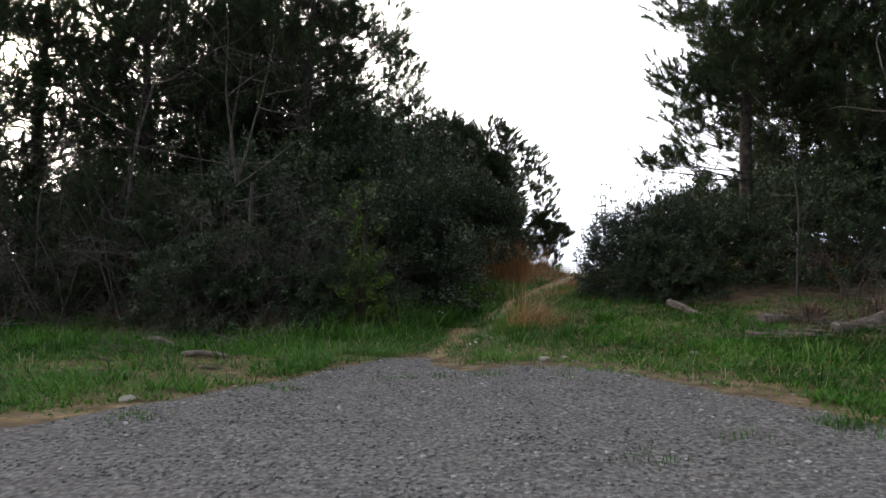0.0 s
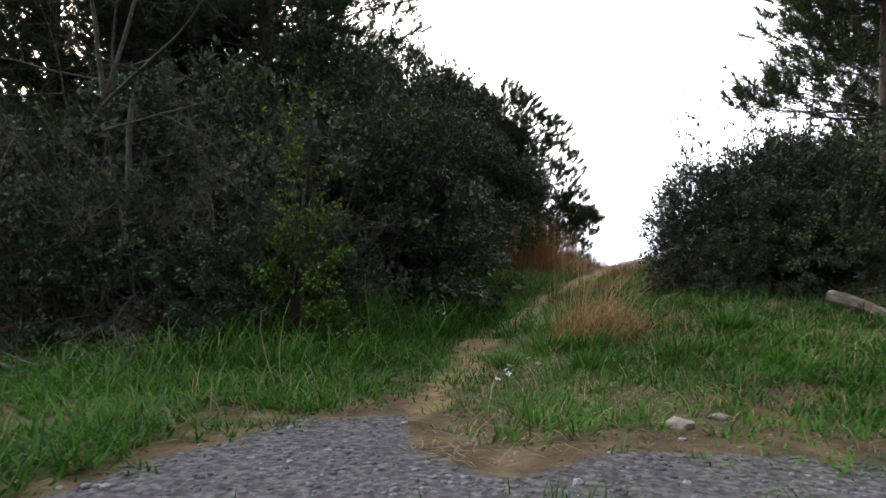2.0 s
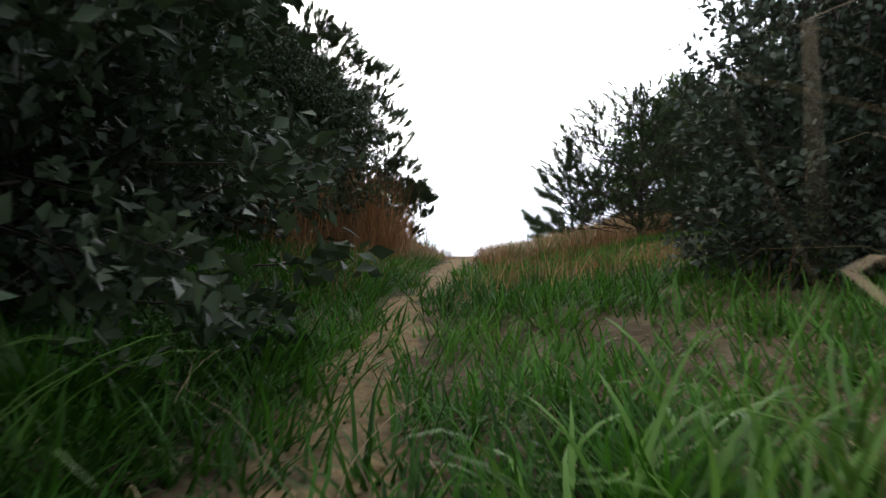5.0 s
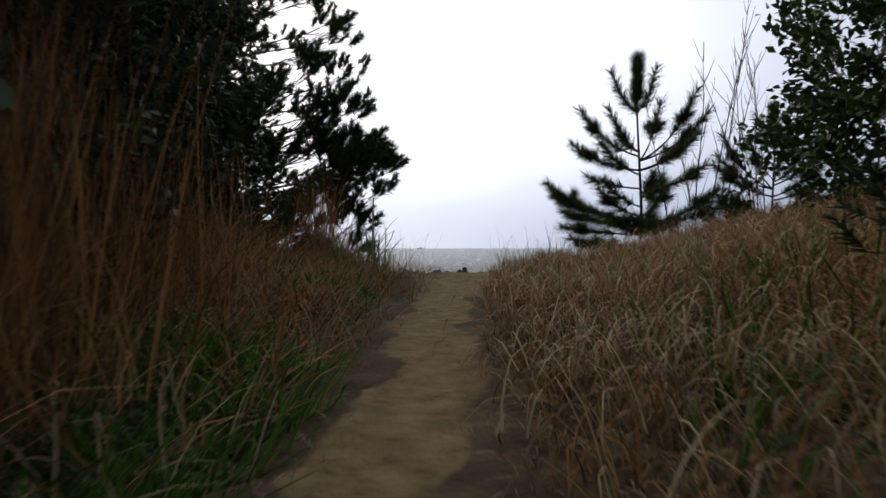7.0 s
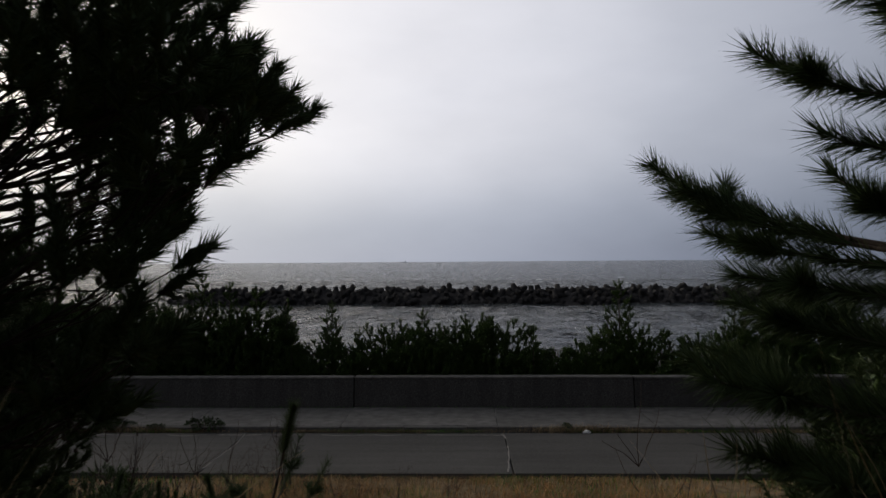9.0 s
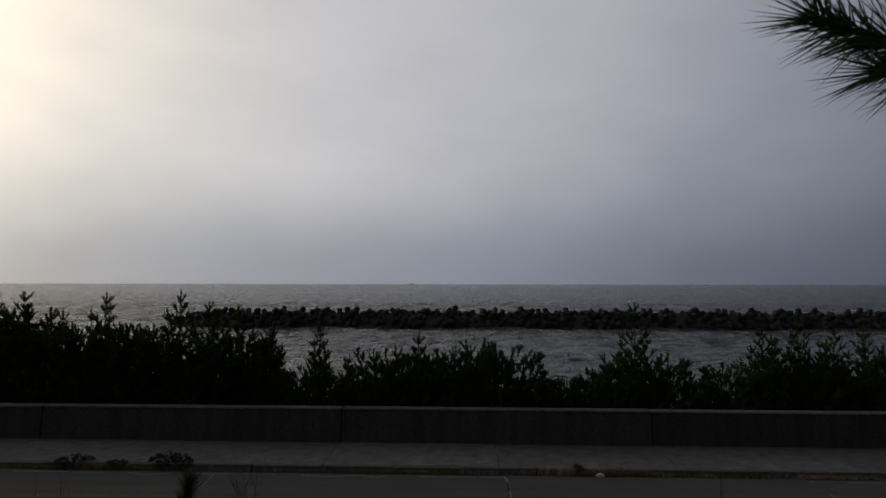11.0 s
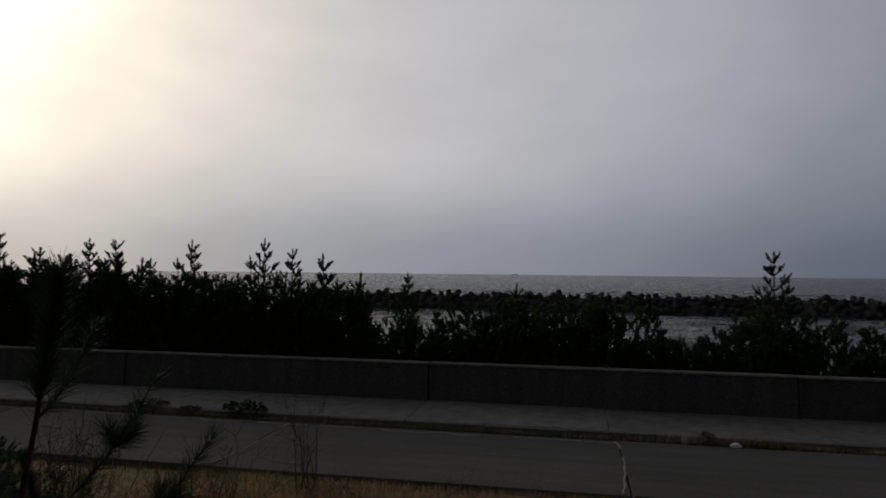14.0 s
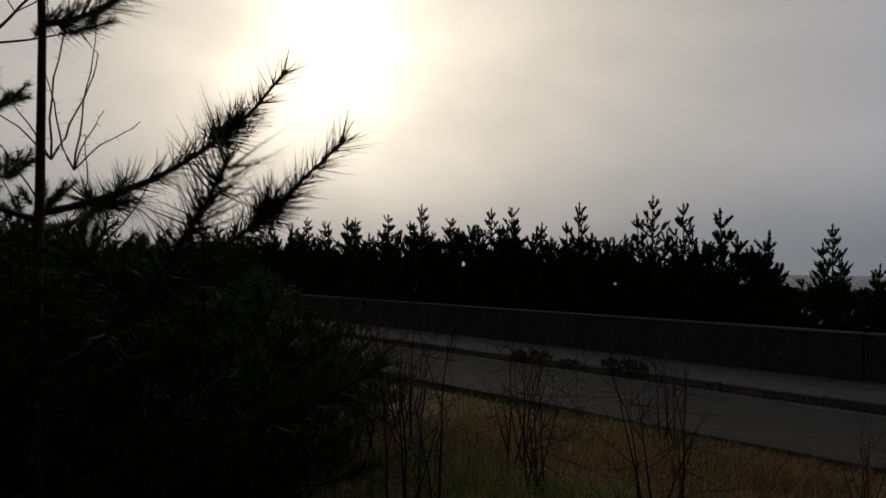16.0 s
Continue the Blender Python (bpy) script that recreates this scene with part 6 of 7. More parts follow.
wind = np.array([0.22, -0.1, 0])
pieces = []
P = scatter(100000, -2.0, 2.6, 11.8, 22.6, lambda x, y: bank_weight(x, y) * (0.45 + 0.55 * smooth01(lumps(x, y, 2.2, 21), -0.5, 0.4)), r)
pieces.append(curly(P, 0.27 + 0.07 * smooth01(P[:, 0], -1.6, 0.5), 0.0048, r, 0.95, 3.6, wind * 0.9, 5))
P = scatter(9000, 2.6, 6.5, 12, 23, lambda x, y: 0.8 + 0 * x, r)
pieces.append(curly(P, 0.45, 0.008, r, 0.6, 1.6, wind, 3))
grass_object("dry_grass", "dense brown dry grass covering the bank by the path", "dry grass", pieces, DRY)
P = scatter(24000, -2.0, 2.6, 14.0, 22.4, lambda x, y: bank_weight(x, y) * (0.25 + 0.75 * smooth01(lumps(x, y, 2.8, 23), -0.3, 0.5)), r)
grass_object("bleached_grass", "bleached curling blades over the brown dry grass", "dry grass", [curly(P + np.array([0, 0, 0.09]), 0.23, 0.005, r, 0.9, 4.4, wind * 1.2, 6)], BLEACHED)
pieces = []
P = scatter(20000, -2.0, 2.6, 12.0, 22.4, lambda x, y: bank_weight(x, y) * 0.8, r)
pieces.append(curly(P, 0.33 + 0.06 * smooth01(P[:, 0], -1.6, 0.5), 0.0046, r, 0.9, 4.4, wind * 1.0, 6))
P = scatter(1600, -3.5, -2.3, 13.5, 20.2, lambda x, y: 0.4 + 0.6 * smooth01(lumps(x, y, 2.5, 33), -0.3, 0.4), r)
pieces.append(curly(P, 0.3, 0.0055, r, 0.8, 2.6, None, 5))
P = scatter(4500, -1.8, 1.4, 6.6, 10.6, lambda x, y: (1 - 0.7 * smooth01(sand_mask(x, y), 0.3, 0.8)) * smooth01(y - gravel_edge(x), 0.15, 0.8) * smooth01(lumps(x, y, 1.7, 52), -0.5, 0.5), r)
pieces.append(blades(P, 0.10, 2.4, 0.0042, r, 1.2, None, 4))
P = scatter(2600, -3.4, -0.2, 6.6, 12.5, lambda x, y: smooth01(np.abs(x - path_x(y)), 0.1, 0.5) * 0.6 * (1 - gravel_mask(x, y)) * smooth01(lumps(x, y, 2, 31), -0.4, 0.5), r)
pieces.append(blades(P, 0.14, 1.1, 0.004, r, 1.4, None, 4))
P = scatter(1500, -7.5, -2.2, 5.0, 9.3, lambda x, y: 0.5 * (1 - gravel_mask(x, y)), r)
pieces.append(blades(P, 0.18, 1.0, 0.005, r, 1.4, None, 4))
P = scatter(1500, 0, 3.5, 6.2, 10, lambda x, y: 0.5 * (1 - gravel_mask(x, y)), r)
pieces.append(blades(P, 0.16, 1.0, 0.005, r, 1.4, None, 4))
P = scatter(900, -2.6, 1.8, 6.6, 10.4, lambda x, y: (1 - gravel_mask(x, y)) * (0.3 + 0.7 * smooth01(lumps(x, y, 1.9, 57), -0.2, 0.5)), r)
P[:, 2] += 0.03
pieces.append(blades(P, 0.16, 3.2, 0.0035, r, 0.35, None, 5))
for x, y, n, h in ((-5.5, 8.25, 160, 0.5), (-2.95, 19.35, 160, 0.42), (-4.1, 8.05, 40, 0.3)):
    q = np.stack([r.normal(x, 0.12, n), r.normal(y, 0.12, n)], 1)
    pieces.append(blades(np.column_stack([q, land(q[:, 0], q[:, 1])]), h, 0.9, 0.008, r, 1.0, None, 5))
for x, y, n, h in ((-2.62, 20.05, 45, 0.42), (-1.62, 20.25, 40, 0.42), (-1.35, 20.0, 45, 0.45)):
    q = np.stack([r.normal(x, 0.11, n), r.normal(y, 0.15, n)], 1)
    pieces.append(curly(np.column_stack([q, land(q[:, 0], q[:, 1])]), h, 0.0036, r, 0.45, 0.9, np.array([0.15, 0, 0]), 6))
grass_object("straw", "pale bleached straw among the grasses", "dry grass", pieces, DRY_PALE)

pieces = []


P = scatter(2100, -4.6, -2.2, 14.2, 21.0, left_weight, r)
pieces.append(tufts(P, 11, 0.035, 0.20 + 0.26 * smooth01(path_x(P[:, 1]) - P[:, 0], 0.6, 1.4), 1.2, 0.0075, r, 1.5, wind * 0.5, 4))
P = scatter(9000, -2.9, -1.4, 11.5, 19.4, lambda x, y: smooth01(np.abs(x - path_x(y)), 0.15, 0.24) * (1 - smooth01(np.abs(x - path_x(y)), 0.4, 0.7)) * smooth01(lumps(x, y, 3.1, 101), -0.5, 0.3), r)
pieces.append(tufts(P[::2], 8, 0.03, 0.05, 1.6, 0.0045, r, 1.2, None, 3))
P = scatter(9000, -1.75, 1.0, 13.5, 15.8, lambda x, y: smooth01(x - path_x(y), 0.18, 0.4) * (0.25 + 0.75 * smooth01(lumps(x, y, 2.6, 107), -0.4, 0.3)), r)
pieces.append(tufts(P[::2], 8, 0.035, 0.06, 1.5, 0.005, r, 1.2, None, 3))
grass_object("tawny_grass", "curling russet-tawny dry grass along the path", "dry grass", pieces, DRY_RED)
pieces = []
# stands of tall fine stems
for x, y, n, h, s in ((-2.78, 15.25, 110, 0.9, 0.10), (-2.9, 15.8, 180, 0.92, 0.14), (-3.05, 16.3, 160, 0.9, 0.16), (-3.25, 17.2, 110, 0.8, 0.2), (-3.15, 19.5, 200, 0.72, 0.08), (-3.4, 14.9, 90, 1.0, 0.2), (-3.6, 16.2, 110, 1.1, 0.25), (-3.3, 14.2, 50, 0.85, 0.2), (-3.7, 18.2, 120, 0.8, 0.2)):
    q = np.stack([r.normal(x, s, n), r.normal(y, s, n)], 1)
    q = q[np.abs(q[:, 0] - path_x(q[:, 1])) > 0.5]
    pieces.append(curly(np.column_stack([q, land(q[:, 0], q[:, 1])]), h, 0.0058, r, 0.28, 0.45, None, 5))
    q = np.repeat(q[::2], 3, 0) + r.normal(0, 0.03, (3 * len(q[::2]), 2))
    pieces.append(curly(np.column_stack([q, land(q[:, 0], q[:, 1])]), h * 0.55, 0.0055, r, 0.6, 1.8, None, 4))
P = scatter(8000, -3.0, -0.6, 10.6, 15.2, lambda x, y: smooth01(np.abs(x - path_x(y)), 0.2, 0.45) * smooth01(y, 10.6, 13) * 0.5 * smooth01(lumps(x, y, 2.4, 51), -0.3, 0.5), r)
pieces.append(blades(P, 0.28, 0.6, 0.0048, r, 1.0, wind * 0.5, 4))
grass_object("russet_grass", "tall russet dry grass lining the path", "dry grass", pieces, DRY_RED)

def litter_weight(x, y):
    d = np.abs(x - path_x(y))
    return (1 - gravel_mask(x, y)) * (np.where(y > 11, 0.10, 0.36) + 0.7 * smooth01(d, 0.08, 0.25) * (1 - 0.75 * smooth01(d, 0.35, 0.7) * (y < 11.5))) * (0.3 + 0.7 * smooth01(lumps(x, y, 3.5, 91), -0.5, 0.5))


pieces = []
P = scatter(70000, -3.4, -0.4, 6.4, 20.8, litter_weight, r)
P[:, 2] += r.uniform(0.008, 0.03, len(P))
pieces.append(straws(P, 0.11, 0.0042, r))
P = scatter(22000, -7.5, 3.4, 4.2, 9.8, lambda x, y: (1 - gravel_mask(x, y)) * 0.42 * smooth01(lumps(x, y, 1.4, 93), -0.2, 0.6), r)
P[:, 2] += r.uniform(0.008, 0.03, len(P))
pieces.append(straws(P, 0.13, 0.006, r))
grass_object("dead_grass_litter", "matted dead grass lying on the sandy soil", "dry grass", pieces, LITTER)

# the big tussock that arches over the path's side
q = np.stack([r.normal(-1.22, 0.10, 230), r.normal(9.35, 0.12, 230)], 1)
V1 = blades(np.column_stack([q, land(q[:, 0], q[:, 1])]), 0.62, 0.9, 0.0055, r, 1.4, np.array([0.45, -0.06, 0]), 6)
q = np.stack([r.normal(-1.15, 0.14, 90), r.normal(9.35, 0.16, 90)], 1)
V2 = curly(np.column_stack([q, land(q[:, 0], q[:, 1])]), 0.86, 0.0052, r, 0.75, 1.9, np.array([0.7, -0.15, 0]), 8)
q = np.stack([r.normal(-1.36, 0.09, 26), r.normal(9.4, 0.08, 26)], 1)
V3 = blades(np.column_stack([q, land(q[:, 0], q[:, 1])]), 0.92, 0.35, 0.005, r, 0.6, None, 5)
tus = thing("grass_tussock", "big arching tussock of tan dry grass beside the path", "dry grass", Matrix())
q = np.stack([r.normal(-1.1, 0.2, 420), r.normal(9.3, 0.2, 420)], 1)
V4 = curly(np.column_stack([q, land(q[:, 0], q[:, 1])]), 0.42, 0.0042, r, 1.3, 2.2, np.array([0.4, -0.1, 0]), 6)
part("brown_tuft", mesh_of("brown_tuft", *V1, DRY), tus)
part("upright_tuft", mesh_of("upright_tuft", *V3, DRY), tus)
part("tangled_base", mesh_of("tangled_base", *V4, DRY), tus)
part("straw_tuft", mesh_of("straw_tuft", *V2, DRY_PALE), tus, "bleached straw-coloured blades")

# heaps of dead fern and grass at the thicket's foot
for x, y, n, L, rad in ((-4.55, 8.95, 420, 0.42, 0.26), (-5.25, 8.75, 380, 0.40, 0.28), (-4.15, 8.35, 260, 0.34, 0.2), (-6.3, 8.3, 300, 0.4, 0.25), (1.9, 9.5, 200, 0.3, 0.2), (2.6, 9.8, 240, 0.34, 0.25)):
    a, d = r.uniform(0, 6.283, n), np.abs(r.normal(0, rad * 0.6, n))
    q = np.stack([np.cos(a) * d, np.sin(a) * d, r.uniform(0, 0.16, n) * (1 - np.minimum(1, d / rad))], 1)
    ob = new("dead_fern", mesh_of("dead_fern", *curly(q, L, 0.011, r, 1.2, 1.6, None, 4, a), RUST))
    ob.matrix_basis = pose(x, y, float(land(x, y)))
    tagged(ob, "heap of reddish-brown dead fern at the thicket's foot", "dead fern", "dead ferns")

# seaward slope and verge
pieces = []
P = scatter(34000, -9, 3.5, 26.5, 36.35, lambda x, y: 0.35 + 0.65 * smooth01(lumps(x, y, 1.0, 61), -0.6, 0.3), r)
pieces.append(curly(P, 0.36 - 0.16 * smooth01(P[:, 1], 33, 36), 0.009, r, 0.7, 1.9, wind * 0.7, 3))
P = scatter(20000, -26, 14, 27, 36.4, lambda x, y: ((x < -9) | (x > 3.5)) * 0.9, r)
pieces.append(blades(P, 0.35 - 0.15 * smooth01(P[:, 1], 33, 36), 0.6, 0.012, r, 1.2, wind * 0.7, 2))
P = scatter(14000, -9, 4, 20.8, 26.5, lambda x, y: 0.8 * smooth01(np.abs(x + 1.9), 0.3, 0.9), r)
pieces.append(curly(P, 0.26, 0.006, r, 0.6, 1.8, wind * 0.5, 3))
grass_object("slope_grass", "tawny dry grass on the slope down to the road", "dry grass", pieces, DRY)
P = scatter(6000, -9, 3.5, 30.5, 36.3, lambda x, y: 0.5 + 0.5 * smooth01(lumps(x, y, 1.4, 63), -0.4, 0.4), r)
grass_object("bleached_slope_grass", "bleached grass stalks standing on the verge", "dry grass", [blades(P, 0.36 - 0.12 * smooth01(P[:, 1], 33, 36), 0.9, 0.009, r, 1.2, wind * 0.7, 3)], DRY_PALE)
P = scatter(20000, -9, 3.5, 28.0, 36.3, lambda x, y: 0.4 + 0.6 * smooth01(lumps(x, y, 1.1, 65), -0.4, 0.4), r)
grass_object("matted_slope_grass", "dull brown matted grass on the slope", "dry grass", [blades(P, 0.27, 1.2, 0.011, r, 1.2, wind * 0.7, 2)], LITTER)
pieces = []
P = scatter(26000, -14, 9, 30.5, 36.45, lambda x, y: 0.75 * smooth01(lumps(x, y, 0.9, 71), -0.3, 0.5) + 0.35 * smooth01(y, 35.4, 36.0), r)
pieces.append(blades(P, 0.22, 0.8, 0.008, r, 0.8, None, 3))
P = scatter(16000, -9, -2.0, 27.0, 32.5, lambda x, y: smooth01(lumps(x, y, 1.1, 75), -0.5, 0.3), r)
pieces.append(curly(P, 0.34, 0.008, r, 0.7, 1.6, None, 3))
x = r.uniform(-30, 16, 9000)
x = x[r.random(9000) < smooth01(lumps(x, x * 0, 0.8, 81), 0.05, 0.9)]
q = np.stack([x, 40.47 + r.normal(0, 0.08, len(x)), np.full(len(x), -3.99)], 1)
pieces.append(blades(q, 0.12 + 0.12 * smooth01(lumps(x, x * 0, 0.5, 83), 0, 0.8), 0.8, 0.010, r, 0.8, None, 3))
x = r.uniform(-30, 16, 9000)
x = x[r.random(9000) < 0.25 + 0.75 * smooth01(lumps(x, x * 0, 0.9, 87), -0.2, 0.9)]
x = np.repeat(x, 2) + r.normal(0, 0.06, 2 * len(x))
kerb_dry = blades(np.stack([x, 40.47 + r.normal(0, 0.09, len(x)), np.full(len(x), -3.99)], 1), 0.12 + 0.26 * smooth01(lumps(x, x * 0, 0.4, 89), 0.1, 0.9), 1.0, 0.012, r, 0.9, None, 3)
x = r.uniform(-30, 16, 1500)
q = np.stack([x, 43.36 - np.abs(r.normal(0, 0.05, 1500)), np.full(1500, -3.87)], 1)
pieces.append(blades(q, 0.09, 0.8, 0.010, r, 0.8, None, 3))
grass_object("verge_grass", "dull green weeds and grass along the road's edge", "grass", pieces, GRASS)
grass_object("kerb_dry_grass", "patchy dry weeds rooted along the kerb", "dry grass", [kerb_dry], LITTER)
P = scatter(16000, -30, 20, 44.4, 50, lambda x, y: 0.7 + 0 * x, r)
grass_object("shore_grass", "rough dark grass under the shore pines", "grass", [blades(P, 0.5, 0.5, 0.014, r, 0.8, None, 3)], GRASS)

# ---------------------------------------------------------------- small things


def flower_meshes(seed):
    r2 = np.random.default_rng(seed)
    st = Tubes()
    pts, _ = curve_pts((0, 0, -0.13), (0.1, 0.05, 1), 0.13, 4, 0.1, 0.05, r2)
    st.add(pts, np.full(5, 0.0014), 4)
    c = pts[-1]
    bm = bmesh.new()
    bmesh.ops.create_icosphere(bm, subdivisions=1, radius=0.0035, matrix=Matrix.Translation(c))
    petals = []
    for k in range(4):
        a = k * np.pi / 2 + r2.normal(0, 0.12)
        rad = np.array([np.cos(a), np.sin(a), 0.28]); sd = np.array([-np.sin(a), np.cos(a), 0])
        prof = ((0.1, 0.0015), (0.45, 0.0045), (0.8, 0.0075), (1.0, 0.0055))
        V = [c + rad * 0.0195 * t + sd * w * s + np.array([0, 0, -0.004 * t * t]) for t, w in prof for s in (-1, 1)]
        F = [[2 * i, 2 * i + 1, 2 * i + 3, 2 * i + 2] for i in range(3)]
        petals.append(mesh_of("petal", V, F, PETAL, True))
    return st.mesh("stem", REED), bm_mesh("heart", bm, YELLOW), petals


st, he, pe = flower_meshes(5)
flower = thing("white_flower", "small white four-petalled flower in short grass", "flower", pose(-1.40, 7.90, 0.36, -25, 5, 0), "white flowers")
part("stem", st, flower); part("heart", he, flower, "yellow flower heart")
for p in pe:
    part("petal", p, flower)
for x, y, z, a, tilt in ((-1.33, 8.02, 0.36, 40, -35), (-1.27, 7.96, 0.37, 80, -15), (-1.24, 7.86, 0.36, 10, -50), (-1.36, 7.72, 0.34, 130, -30), (-1.33, 7.68, 0.33, 200, -40), (-1.36, 7.58, 0.32, 260, -20), (-1.08, 7.86, 0.37, 300, -35),
                         (-2.35, 9.3, 0.50, 60, -40), (-2.31, 9.36, 0.48, 160, -30), (-0.75, 9.0, 0.52, 90, -30), (-3.4, 6.35, 0.4, 0, -20), (-0.42, 10.9, 0.78, 40, -60), (-0.35, 10.95, 0.86, 10, -60)):
    copy_thing(flower, pose(x, y, z + 0.025, tilt, 5, a)).scale = (0.72, 0.72, 0.72)


def stalk_mesh(seed, tip, bow):
    """A thin bowed dry stalk from the origin to tip."""
    r2 = np.random.default_rng(seed)
    u = np.linspace(0, 1, 12)[:, None]
    pts = np.array(tip)[None] * u + np.array(bow)[None] * (4 * u * (1 - u)) + r2.normal(0, 0.003, (12, 3)) * u
    t = Tubes(); t.add(pts, np.linspace(0.0032, 0.0018, 12), 6)
    return t.mesh("dry_stalk", DRY_PALE)


for x, y, tip, bow, seed in ((-2.40, 7.32, (-0.11, 0.0, 0.39), (-0.03, 0, 0), 1), (-2.385, 7.33, (0.04, 0.0, 0.45), (-0.035, 0, 0), 2)):
    ob = tagged(new("dry_stalk", stalk_mesh(seed, tip, bow)), "single bleached dry stalk rising from short grass", "dry stalk", "dry stalks")
    ob.matrix_basis = pose(x, y, float(land(x, y)) - 0.01)


def log_mesh(name, L, rad, seed, mat=DRIFTWOOD):
    r2 = np.random.default_rng(seed)
    bm = bmesh.new()
    n, s = 9, 10
    rings = []
    for i in range(n):
        t = i / (n - 1)
        cx, cz = (t - 0.5) * L, 0.04 * L * math.sin(t * 4 + seed)
        rings.append([bm.verts.new((cx + r2.normal(0, 0.01 * L), math.cos(a) * rad * (1.1 - 0.35 * t) * (1 + 0.12 * math.sin(3 * a + seed)) + r2.normal(0, rad * 0.05), cz + math.sin(a) * rad * (1.1 - 0.35 * t) + r2.normal(0, rad * 0.05)))
                      for a in [2 * math.pi * k / s for k in range(s)]])
    for i in range(n - 1):
        for k in range(s):
            bm.faces.new((rings[i][k], rings[i][(k + 1) % s], rings[i + 1][(k + 1) % s], rings[i + 1][k]))
    bm.faces.new(rings[0][::-1]); bm.faces.new(rings[-1])
    return bm_mesh(name, bm, mat)


for x, y, L, rad, a, tilt, seed, lab in ((0.66, 9.95, 0.62, 0.045, -35, 12, 1, "short weathered log lying in the grass"), (1.75, 9.6, 0.75, 0.055, 25, -6, 2, "bleached driftwood log in green grass"),
                                         (2.35, 9.3, 0.8, 0.08, 40, -10, 3, "thick broken driftwood log on its side"), (1.5, 8.75, 0.62, 0.03, -15, 3, 4, "thin bleached branch lying in the grass"),
                                         (1.7, 9.0, 0.7, 0.018, 10, 2, 5, "thin broken branch on the ground"), (-3.5, 6.3, 0.42, 0.03, 20, 2, 6, "rotting log at the gravel's edge"),
                                         (-4.5, 6.9, 0.55, 0.035, -10, 3, 7, "rotting log in rough grass"), (-2.9, 5.75, 0.35, 0.014, 60, 3, 8, "short dry stick on bare soil"), (-3.9, 5.9, 0.7, 0.012, 15, 2, 9, "long dry stick beside the gravel"),
                                         (0.73, 4.24, 0.16, 0.004, 15, 0, 10, "thin dry twig on the gravel"), (-2.55, 7.55, 0.6, 0.009, 8, 4, 11, "dry twig lying in the grass"), (-2.4, 6.6, 0.4, 0.010, -40, 3, 12, "dry twig lying on bare soil")):
    ob = new("driftwood_log" if rad > 0.025 else "stick", log_mesh("log", L, rad, seed))
    ob.matrix_basis = pose(x, y, float(land(x, y)) + rad * 0.75, 0, tilt, a)
    tagged(ob, lab, "log" if rad > 0.025 else "stick")


pole = Tubes()
pole.add([(0, 0, -0.15), (0.0, 0.28, 0.17), (-0.05, 0.62, 0.40), (-0.12, 1.08, 0.70)], [0.011, 0.011, 0.010, 0.006], 7)
dead_pole = tagged(new("dead_branch", pole.mesh("dead_branch", DRIFTWOOD)), "pale bare dead branch leaning into a pine", "branch")
dead_pole.matrix_basis = pose(-2.74, 19.22, 0.80)


def stone_mesh(seed, mat, sub=1):
    r2 = np.random.default_rng(seed)
    bm = bmesh.new()
    bmesh.ops.create_icosphere(bm, subdivisions=sub, radius=1.0)
    for v in bm.verts:
        v.co = Vector(v.co) * float(r2.uniform(0.72, 1.15))
        v.co.z *= 0.62
    return bm_mesh("stone", bm, mat)


for x, y, s, lab in ((1.15, 7.45, 0.04, "pale rock in green grass"), (-0.55, 7.2, 0.045, "flat sandy rock at the gravel's edge"), (-2.62, 4.55, 0.045, "white stone on bare soil"), (1.6, 7.1, 0.035, "pale rock in green grass"), (-0.4, 7.4, 0.03, "flat sandy rock at the gravel's edge"), (0.7, 7.9, 0.035, "small brown stone in the grass")):
    ob = new("rock", stone_mesh(int(x * 10 + 50), ROCK, 2))
    ob.matrix_basis = pose(x, y, float(land(x, y)) + 0.2 * s, 0, 0, 40 * x) @ Matrix.Diagonal((s * 1.3, s, s, 1))
    tagged(ob, lab, "rock")
litter = tagged(new("crumpled_litter", stone_mesh(91, PLASTIC, 2)), "crumpled white litter at the kerb", "litter")
litter.matrix_basis = pose(1.69, 40.3, -3.94) @ Matrix.Diagonal((0.13, 0.06, 0.10, 1))

# the concrete edge at the top of the seaward slope
step = tagged(new("concrete_step", box_mesh("concrete_step", 1.5, 0.20, 0.5, ROCK, 0.012)), "pale concrete step edge across the path's end", "step", kind="structure")
step.matrix_basis = pose(-2.25, 20.36, 0.338)

# the slatted sand fence behind the shore pines
fence = thing("slat_fence", "low weathered wooden slat fence behind the shore pines", "fence", Matrix())
sl, rl = box_mesh("slat", 0.05, 0.016, 0.98, SLAT, 0.004), box_mesh("rail", 3.98, 0.03, 0.05, SLAT, 0.005)
for k in range(14):
    for z in (-3.2, -2.8):
        part("rail", rl, fence, m=pose(-34 + 4 * k + 2, 48.92, z))
for k in range(290):
    x = -18.0 + k * 0.105
    part("slat", sl, fence, m=pose(x, 48.89, -3.55 + 0.02 * math.sin(k * 1.7), 0, 0.8 * math.sin(k * 2.3), 0))

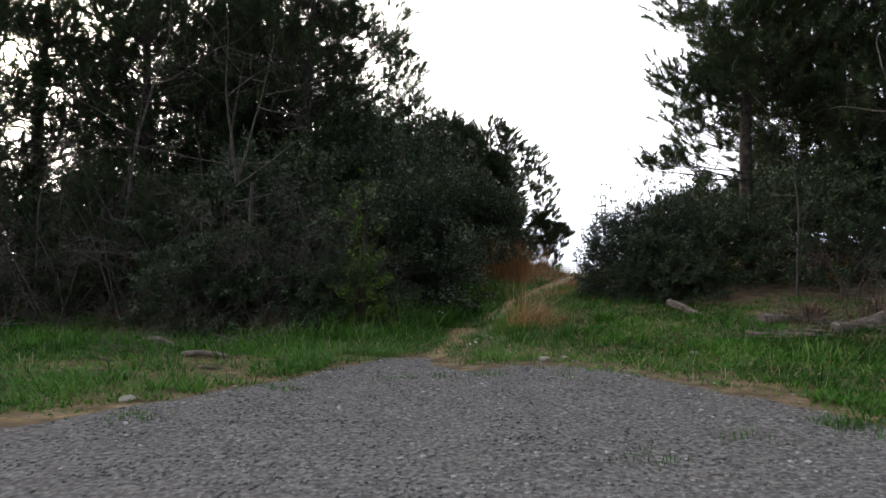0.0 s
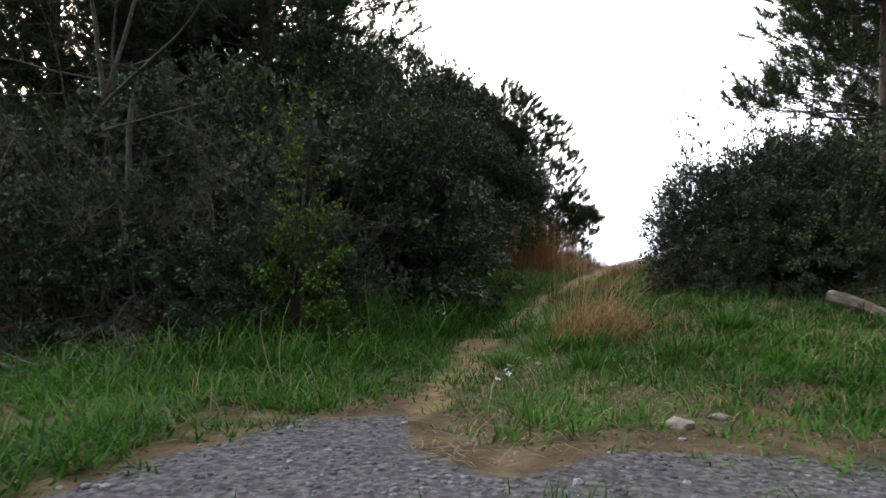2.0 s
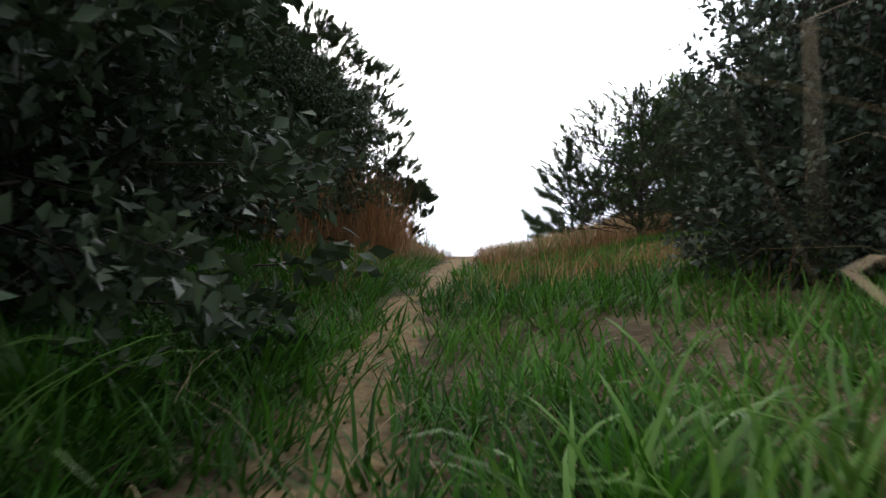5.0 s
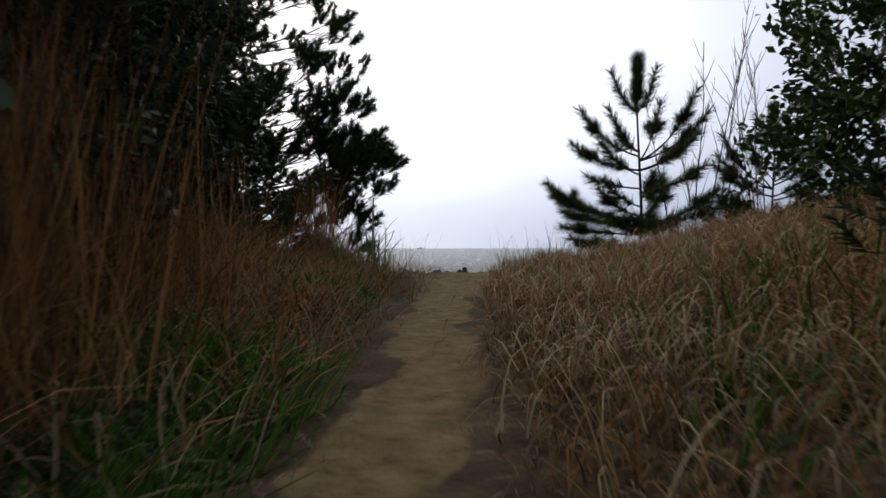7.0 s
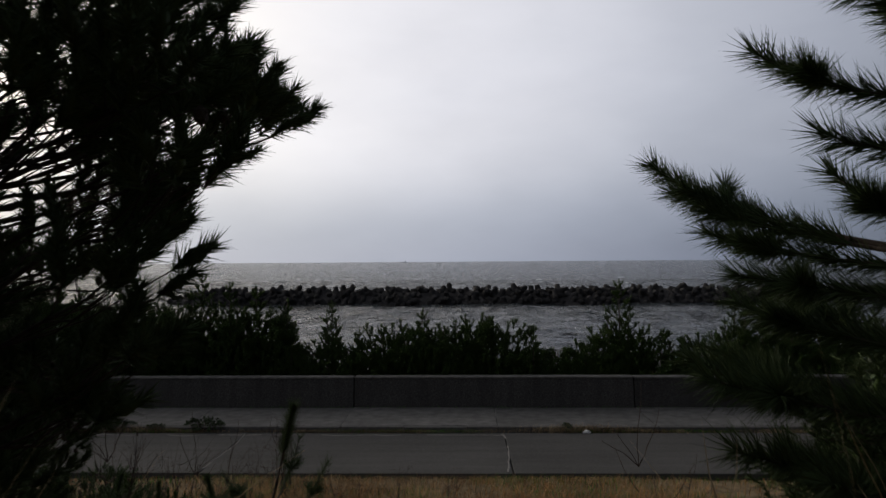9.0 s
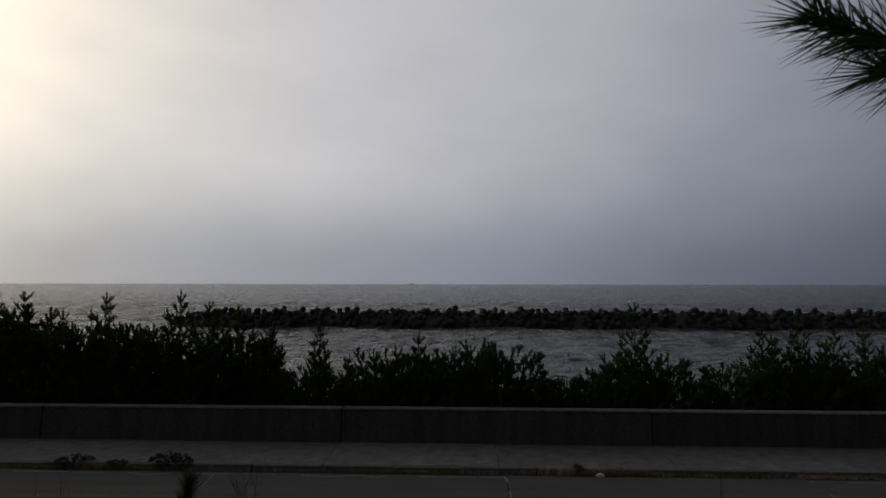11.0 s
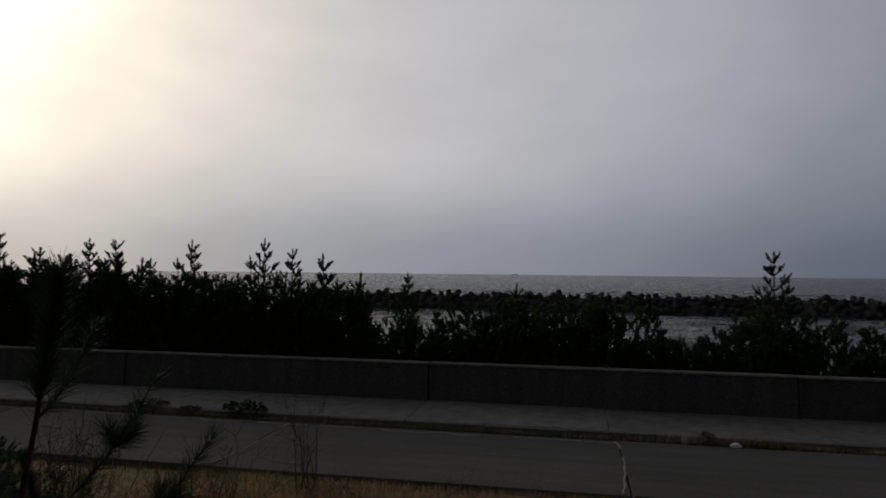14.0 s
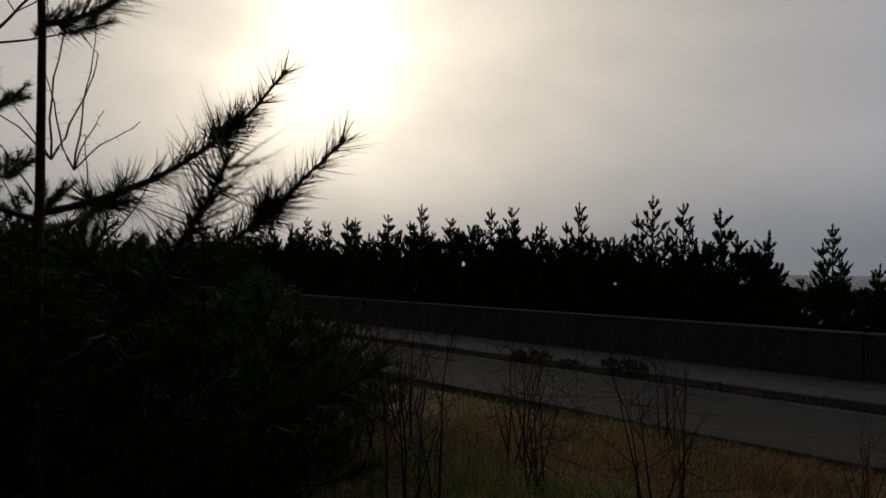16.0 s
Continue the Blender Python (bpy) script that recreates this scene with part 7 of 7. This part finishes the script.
# foam on the swell and a far ship
for x, y, s in ((-46, 236, 2.6), (-40, 239, 1.4), (-20, 205, 1.0), (58, 260, 1.3), (-75, 250, 2.2), (30, 300, 1.6), (95, 225, 2.0), (115, 230, 1.5), (-110, 210, 2.0), (5, 262, 0.9), (72, 330, 2.0)):
    ob = new("whitecap", stone_mesh(int(abs(x)) + 7, FOAM, 2))
    ob.matrix_basis = pose(x, y, -6.9) @ Matrix.Diagonal((s, 0.5 * s, 0.22, 1))
    tagged(ob, "small white breaking wave on the grey sea", "whitecap", "whitecaps")
ship = thing("cargo_ship", "tiny grey cargo ship on the horizon", "ship", pose(-352, 4000, -7, 0, 0, 4) @ Matrix.Scale(0.7, 4))
bm = bmesh.new()
bmesh.ops.create_cube(bm, size=1.0)
for v in bm.verts:
    v.co = Vector((v.co.x * (42 if v.co.z < 0 else 48), v.co.y * 9, (v.co.z + 0.5) * 5))
part("hull", bm_mesh("hull", bm, ARMOUR), ship)
part("deckhouse", box_mesh("deckhouse", 9, 7, 7, CONCRETE, 0.4), ship, m=pose(14, 0, 5))

# ---------------------------------------------------------------- gravel
stones = [stone_mesh(300 + k, STONE) for k in range(6)]
tri = []
for me in stones:
    co = np.empty(len(me.vertices) * 3, np.float32); me.vertices.foreach_get("co", co)
    tri.append((co.reshape(-1, 3), np.array([list(p.vertices) for p in me.polygons])))


def gravel(n, x0, x1, y0, y1, smin, smax, r):
    x, y = r.uniform(x0, x1, n), r.uniform(y0, y1, n)
    keep = r.random(n) < np.maximum(gravel_mask(x, y), 0.22 * gravel_mask(x, y - 0.5))
    x, y = x[keep], y[keep]
    s = smin + (smax - smin) * r.random(len(x)) ** 2.2
    return x, y, s, land(x, y) + s * 0.15, r.uniform(0, 6.28, len(x))


pieces = []
for n, box, smin, smax in ((12000, (-2.4, 1.9, 3.3, 7.4), 0.004, 0.012), (3200, (-4.5, 3.5, 2.0, 5.0), 0.006, 0.014)):
    x, y, s, z, a = gravel(n, *box, smin, smax, r)
    kind = r.integers(0, 6, len(x))
    for k in range(6):
        i = kind == k
        v, f = tri[k]
        ca, sa_ = np.cos(a[i])[:, None], np.sin(a[i])[:, None]
        X = (v[None, :, 0] * ca - v[None, :, 1] * sa_) * s[i][:, None] * 1.2 + x[i][:, None]
        Y = (v[None, :, 0] * sa_ + v[None, :, 1] * ca) * s[i][:, None] + y[i][:, None]
        Z = v[None, :, 2] * s[i][:, None] + z[i][:, None]
        pieces.append((np.stack([X, Y, Z], -1).reshape(-1, 3), (np.arange(i.sum())[:, None, None] * len(v) + f[None]).reshape(-1, 3)))
V, F = merge(pieces)
tagged(new("loose_gravel", mesh_of("loose_gravel", V, F, STONE)), "grey crushed gravel spread over the parking ground", "gravel", kind="stuff")
x, y, s, z, a = gravel(420, -2.3, 1.7, 3.6, 7.3, 0.009, 0.019, r)
for k in range(min(280, len(x))):
    part("stone", stones[k % 6], ground, m=pose(x[k], y[k], z[k], 0, 0, math.degrees(a[k])) @ Matrix.Diagonal((s[k] * 1.25, s[k], s[k], 1)))
